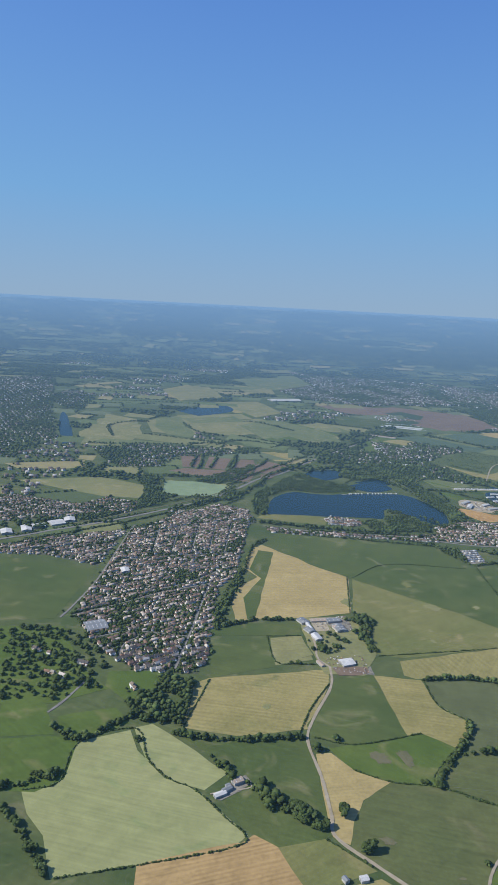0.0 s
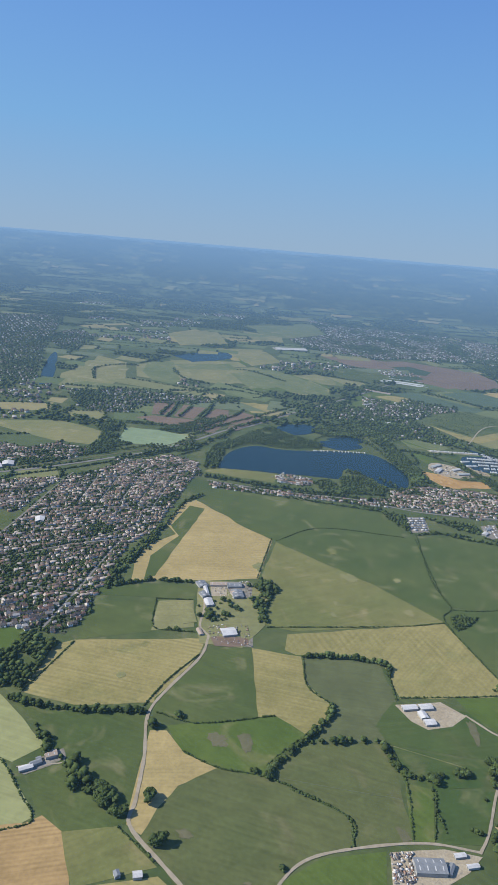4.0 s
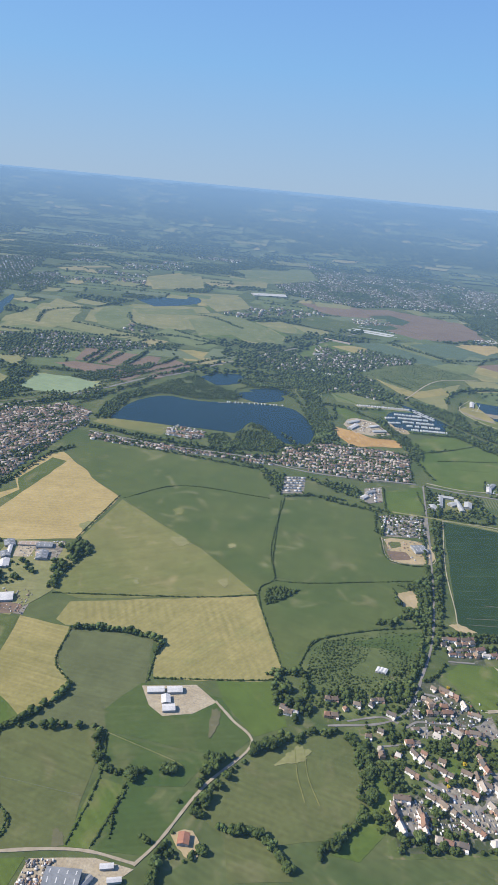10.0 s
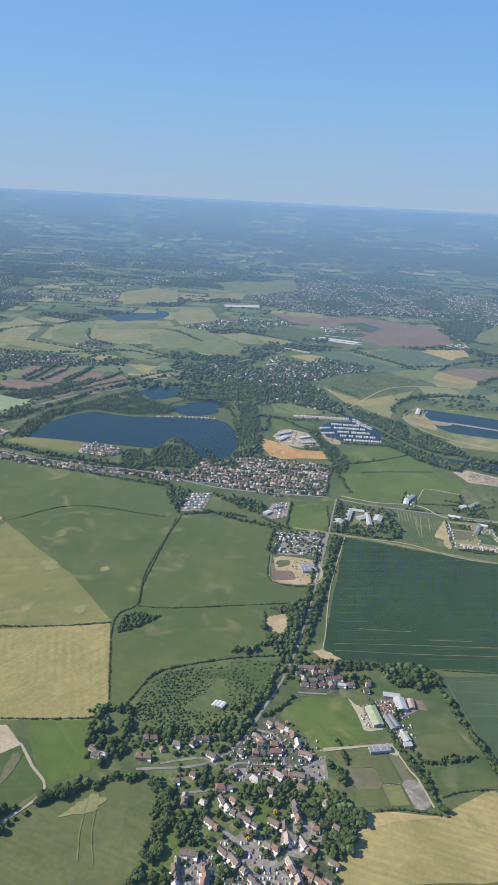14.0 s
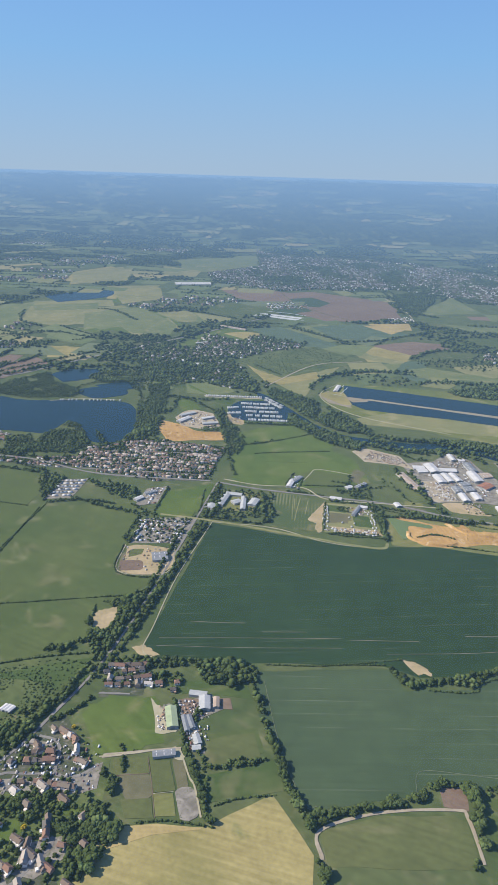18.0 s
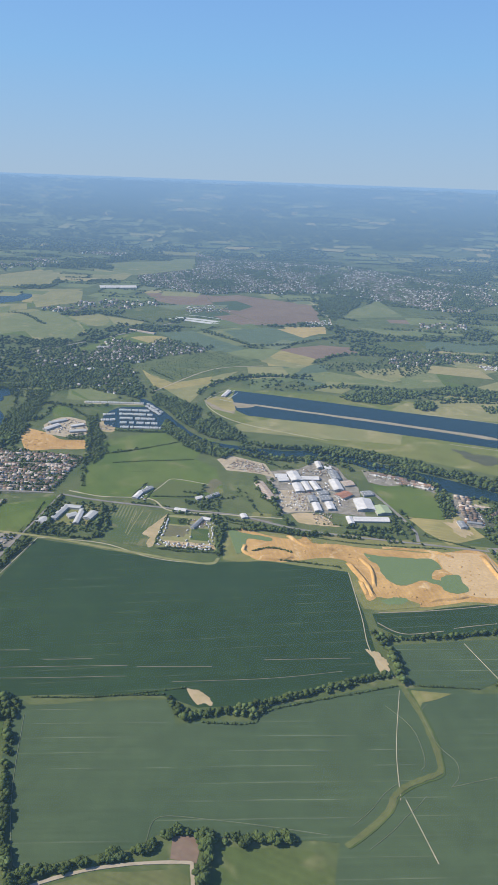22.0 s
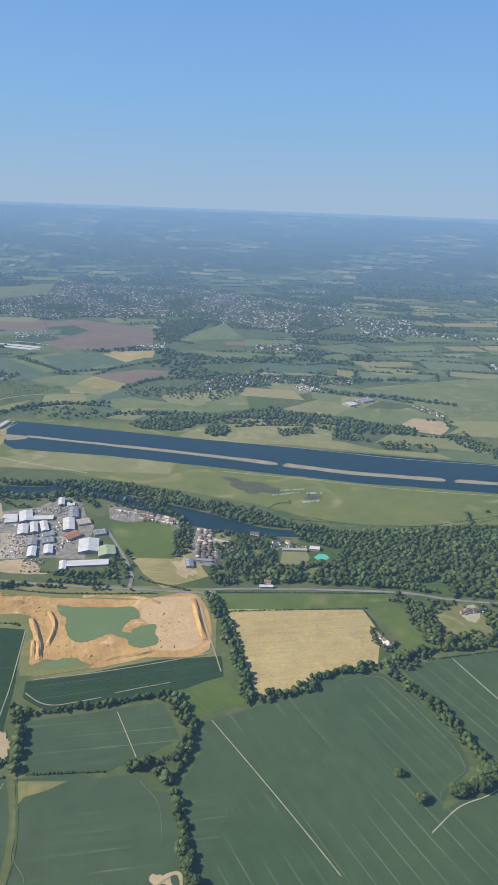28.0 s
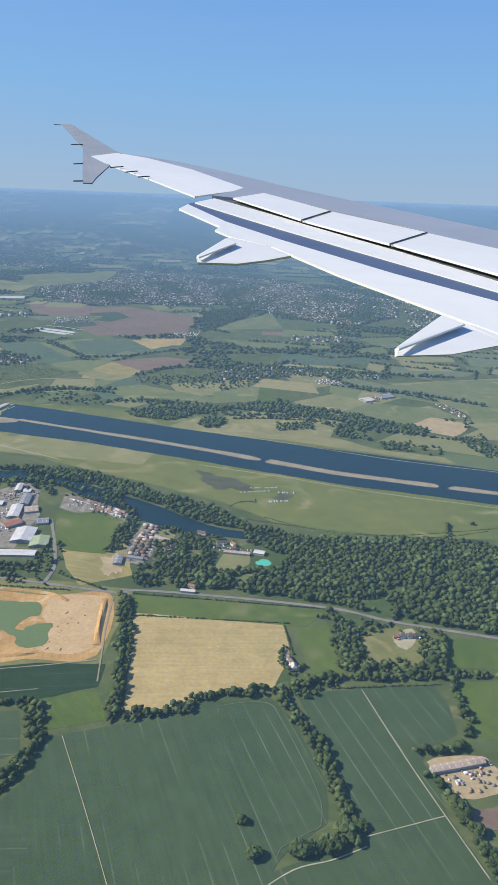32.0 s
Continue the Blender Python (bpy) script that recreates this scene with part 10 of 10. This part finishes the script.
clutter(50, (1.2, 2.6), "sheds and vans among stored caravans", "parked_vehicles", [(384, 872), (434, 881), (438, 838), (390, 829)])
clutter(45, (1.0, 2.6), "stacked goods in a depot yard", "stored_materials", [(389, 822), (434, 830), (440, 789), (397, 780)])

# ---- the airliner's wing, as it passes over the end of the way ----
MAT["PAINT"] = mat("white_aircraft_paint", (0.66, 0.67, 0.615), (0.71, 0.715, 0.66), rough=0.35, big=0.4, fine=3.0, bump=0.02, spec=0.4, grit=0.03)
MAT["SKIN"] = mat("grey_aircraft_skin", (0.26, 0.285, 0.31), (0.29, 0.315, 0.34), rough=0.4, big=0.5, fine=3.0, bump=0.02, spec=0.4, grit=0.03)
MAT["FIN"] = mat("pale_grey_aircraft_paint", (0.24, 0.265, 0.275), (0.28, 0.30, 0.31), rough=0.45, big=0.5, fine=3.0, bump=0.02, grit=0.03)
MAT["SLOT"] = mat("blue_grey_slot_fill", (0.075, 0.11, 0.18), (0.085, 0.125, 0.20), rough=0.5, big=0.5, fine=3.0, bump=0.02, grit=0.04)
MAT["FAIRING"] = mat("white_fairing_paint", (0.56, 0.58, 0.56), (0.60, 0.62, 0.60), rough=0.4, big=0.5, fine=3.0, bump=0.02, grit=0.03)
# dark tone for the wicks, and for shade painted into the spoiler gap
MAT["DARKGAP"] = mat("gap_shade_and_wick", (0.09, 0.10, 0.11), (0.12, 0.13, 0.14), rough=0.6, big=1.5, fine=6.0, grit=0.2)


def plate(name, key, thick, label, outline, axis=None):
    """A wing panel: an outline with thickness below it."""
    n = len(outline)
    low = [tuple(Vector(p) - (axis or UP) * thick) for p in outline]
    tri = [tuple(t) for t in geometry.tessellate_polygon([[Vector(p) for p in outline]])]
    faces = tri + [tuple(n + k for k in reversed(t)) for t in tri] + [(k, n + k, n + (k + 1) % n, (k + 1) % n) for k in range(n)]
    ob = mesh_object(name, list(outline) + low, faces, MAT[key], wing, label)
    bm = bmesh.new()
    bm.from_mesh(ob.data)
    bmesh.ops.recalc_face_normals(bm, faces=bm.faces)
    bm.to_mesh(ob.data)
    bm.free()
    return ob


def thin_rod(a, b):
    a, b = Vector(a), Vector(b)
    s = (b - a).cross(UP).normalized() * 0.012
    u = UP * 0.012
    v = [p + q for p in (a, b) for q in (s, u, -s, -u)]
    mesh_object("static_wick", v, [(0, 1, 5, 4), (1, 2, 6, 5), (2, 3, 7, 6), (3, 0, 4, 7), (0, 3, 2, 1), (4, 5, 6, 7)], MAT["DARKGAP"], wing)



wing = new("aircraft_wing")
wing.location = (1064.04, 512.74, 306.10)
UP = Vector((0.0655, -0.1306, 0.9893))
AWAY = Vector((0.1515, -0.9285, 0.3391))
plate("upper_skin", "SKIN", 0.3, "grey painted upper skin", [(-6.26, 7.96, 1.47), (-5.32, 7.82, 1.39), (-4.29, 7.34, 1.25), (-3.08, 6.45, 1.05), (-1.52, 4.99, 0.76), (-0.24, 4.01, 0.55), (0.87, 3.31, 0.38), (1.86, 2.62, 0.22), (2.59, 2.12, 0.11), (3.21, 1.58, -0.0), (2.89, -0.04, -0.2), (2.35, 0.45, -0.1), (1.71, 0.86, 0.0), (0.85, 1.65, 0.16), (-0.14, 2.31, 0.31), (-1.27, 3.12, 0.5), (-2.16, 3.76, 0.64), (-3.84, 6.2, 1.07), (-5.37, 7.59, 1.36)])
plate("aileron", "PAINT", 0.03, "white aileron and outer panel", [(-6.6, 6.79, 1.33), (-6.39, 8.0, 1.48), (-6.26, 7.96, 1.47), (-5.37, 7.59, 1.36), (-3.84, 6.2, 1.07), (-2.19, 4.02, 0.68), (-2.29, 3.38, 0.6), (-2.77, 2.25, 0.48), (-4.44, 4.23, 0.85), (-5.8, 5.65, 1.13)])
plate("hinge_panel", "SKIN", 0.1, "grey hinge panel", [(-2.29, 3.38, 0.6), (-2.19, 4.02, 0.68), (-1.67, 3.72, 0.6), (-2.12, 2.61, 0.48), (-2.53, 2.6, 0.51)])
plate("spoiler", "PAINT", 0.03, "white outer spoiler panel", [(-2.08, 2.4, 0.48), (-1.68, 3.46, 0.59), (-0.27, 2.14, 0.32), (-0.67, 0.95, 0.19)])
plate("spoiler", "PAINT", 0.03, "white middle spoiler panel", [(-0.64, 0.92, 0.18), (-0.23, 2.1, 0.31), (1.34, 1.05, 0.07), (0.74, -0.23, -0.06)])
plate("spoiler", "PAINT", 0.03, "white inner spoiler panel", [(0.77, -0.25, -0.06), (1.37, 1.02, 0.06), (2.33, 0.33, -0.09), (2.86, -0.15, -0.19), (2.52, -1.88, -0.4), (2.09, -1.4, -0.3)])
# shade of the spoiler gap, put in as a dark plate
plate("gap_strip", "DARKGAP", 0.06, "dark strip painted as the shade of the spoiler gap", [(-2.16, 2.81, 0.46), (-0.71, 1.32, 0.17), (0.75, 0.11, -0.09), (2.14, -1.09, -0.34), (2.59, -1.59, -0.43), (2.53, -1.91, -0.47), (2.09, -1.45, -0.38), (0.83, -0.37, -0.15), (-0.59, 0.85, 0.1), (-2.45, 2.51, 0.44)])
plate("flap_vane", "PAINT", 0.04, "white forward flap panel", [(-2.66, 1.83, 0.38), (-2.47, 2.57, 0.46), (-1.02, 1.33, 0.2), (-0.6, 0.89, 0.12), (0.83, -0.35, -0.14), (2.08, -1.49, -0.38), (2.52, -1.93, -0.46), (2.41, -2.51, -0.53), (2.0, -2.05, -0.44), (0.82, -1.09, -0.24), (-0.88, 0.29, 0.06), (-1.51, 0.83, 0.17)])
# one flat blue-grey plate fills the band between the flap panels
plate("slot_panel", "SLOT", 0.06, "solid blue-grey panel filling the slot between the flap panels", [(-2.76, 1.7, 0.35), (-2.69, 1.96, 0.38), (-1.54, 1.0, 0.17), (0.02, -0.26, -0.1), (2.03, -1.88, -0.44), (2.45, -2.3, -0.53), (2.35, -2.84, -0.59), (1.95, -2.44, -0.51), (0.81, -1.7, -0.34), (-0.78, -0.49, -0.07), (-1.79, 0.39, 0.11)])
plate("flap", "PAINT", 0.03, "white trailing flap", [(-2.73, 1.04, 0.28), (-2.72, 1.57, 0.35), (-1.79, 0.37, 0.13), (-0.77, -0.55, -0.06), (0.81, -1.79, -0.33), (1.93, -2.53, -0.5), (2.34, -2.87, -0.57), (2.1, -4.08, -0.72), (1.76, -3.73, -0.65), (1.36, -3.35, -0.57), (0.14, -2.17, -0.34), (-0.86, -1.01, -0.12), (-1.47, -0.72, -0.04), (-1.79, -0.39, 0.03), (-1.78, -0.09, 0.07)])
plate("upper_fence", "FIN", 0.06, "grey upper wingtip fence", [(-11.49, 16.0, 2.87), (-11.3, 16.45, 2.92), (-6.59, 8.55, 1.56), (-6.28, 8.14, 1.49), (-6.6, 6.79, 1.33), (-7.53, 8.56, 1.63)], AWAY)
plate("lower_fence", "FIN", 0.06, "grey lower wingtip fence", [(-7.53, 8.56, 1.63), (-6.6, 6.79, 1.33), (-5.59, 5.45, 1.09), (-5.07, 3.3, 0.77), (-4.85, 2.51, 0.65), (-4.98, 2.39, 0.65)], AWAY)
plate("flap_fairing", "FAIRING", 0.1, "pale flap-track fairing", [(-1.64, -2.09, -0.22), (-1.53, -0.83, -0.06), (-1.4, -0.45, -0.02), (-0.53, -1.44, -0.2), (-0.8, -1.86, -0.24), (-1.1, -2.18, -0.27), (-1.55, -2.39, -0.26)], AWAY)
plate("flap_fairing", "FAIRING", 0.1, "pale flap-track fairing", [(0.79, -4.53, -0.7), (1.26, -3.36, -0.58), (1.48, -3.53, -0.61), (1.87, -3.69, -0.66), (1.82, -3.98, -0.7), (1.26, -4.51, -0.73), (0.79, -4.73, -0.73)], AWAY)
# sunlit fairing tops, painted as plates whiter than the fairing sides
plate("fairing_cap", "PAINT", 0.02, "white plate painted as the sunlit top of a fairing", [(-1.58, -2.29, -0.19), (-1.48, -1.09, -0.04), (-1.29, -1.3, -0.08), (-1.54, -2.36, -0.2)])
plate("fairing_cap", "PAINT", 0.02, "white plate painted as the sunlit top of a fairing", [(0.78, -4.7, -0.66), (1.24, -3.54, -0.54), (1.45, -3.73, -0.58), (0.8, -4.72, -0.67)])
# static wicks at the tip and trailing edge
thin_rod((-11.32, 14.99, 2.76), (-11.07, 15.06, 2.75))
thin_rod((-7.92, 8.65, 1.7), (-7.7, 8.98, 1.73))
thin_rod((-6.16, 4.73, 1.06), (-6.01, 4.9, 1.08))
thin_rod((-5.11, 2.27, 0.67), (-4.97, 2.4, 0.68))
thin_rod((-4.8, 4.26, 0.91), (-4.66, 4.64, 0.95))
thin_rod((-4.33, 3.71, 0.81), (-4.2, 4.05, 0.84))
thin_rod((-5.31, 4.72, 1.01), (-5.16, 5.14, 1.05))
# dark joints between spoiler panels, added as thin rods
thin_rod((-0.28, 2.06, 0.32), (-0.66, 0.84, 0.18))
thin_rod((1.33, 0.99, 0.07), (0.74, -0.32, -0.06))
tagged(wing, "white and grey airliner wing with lowered flaps", "wing")
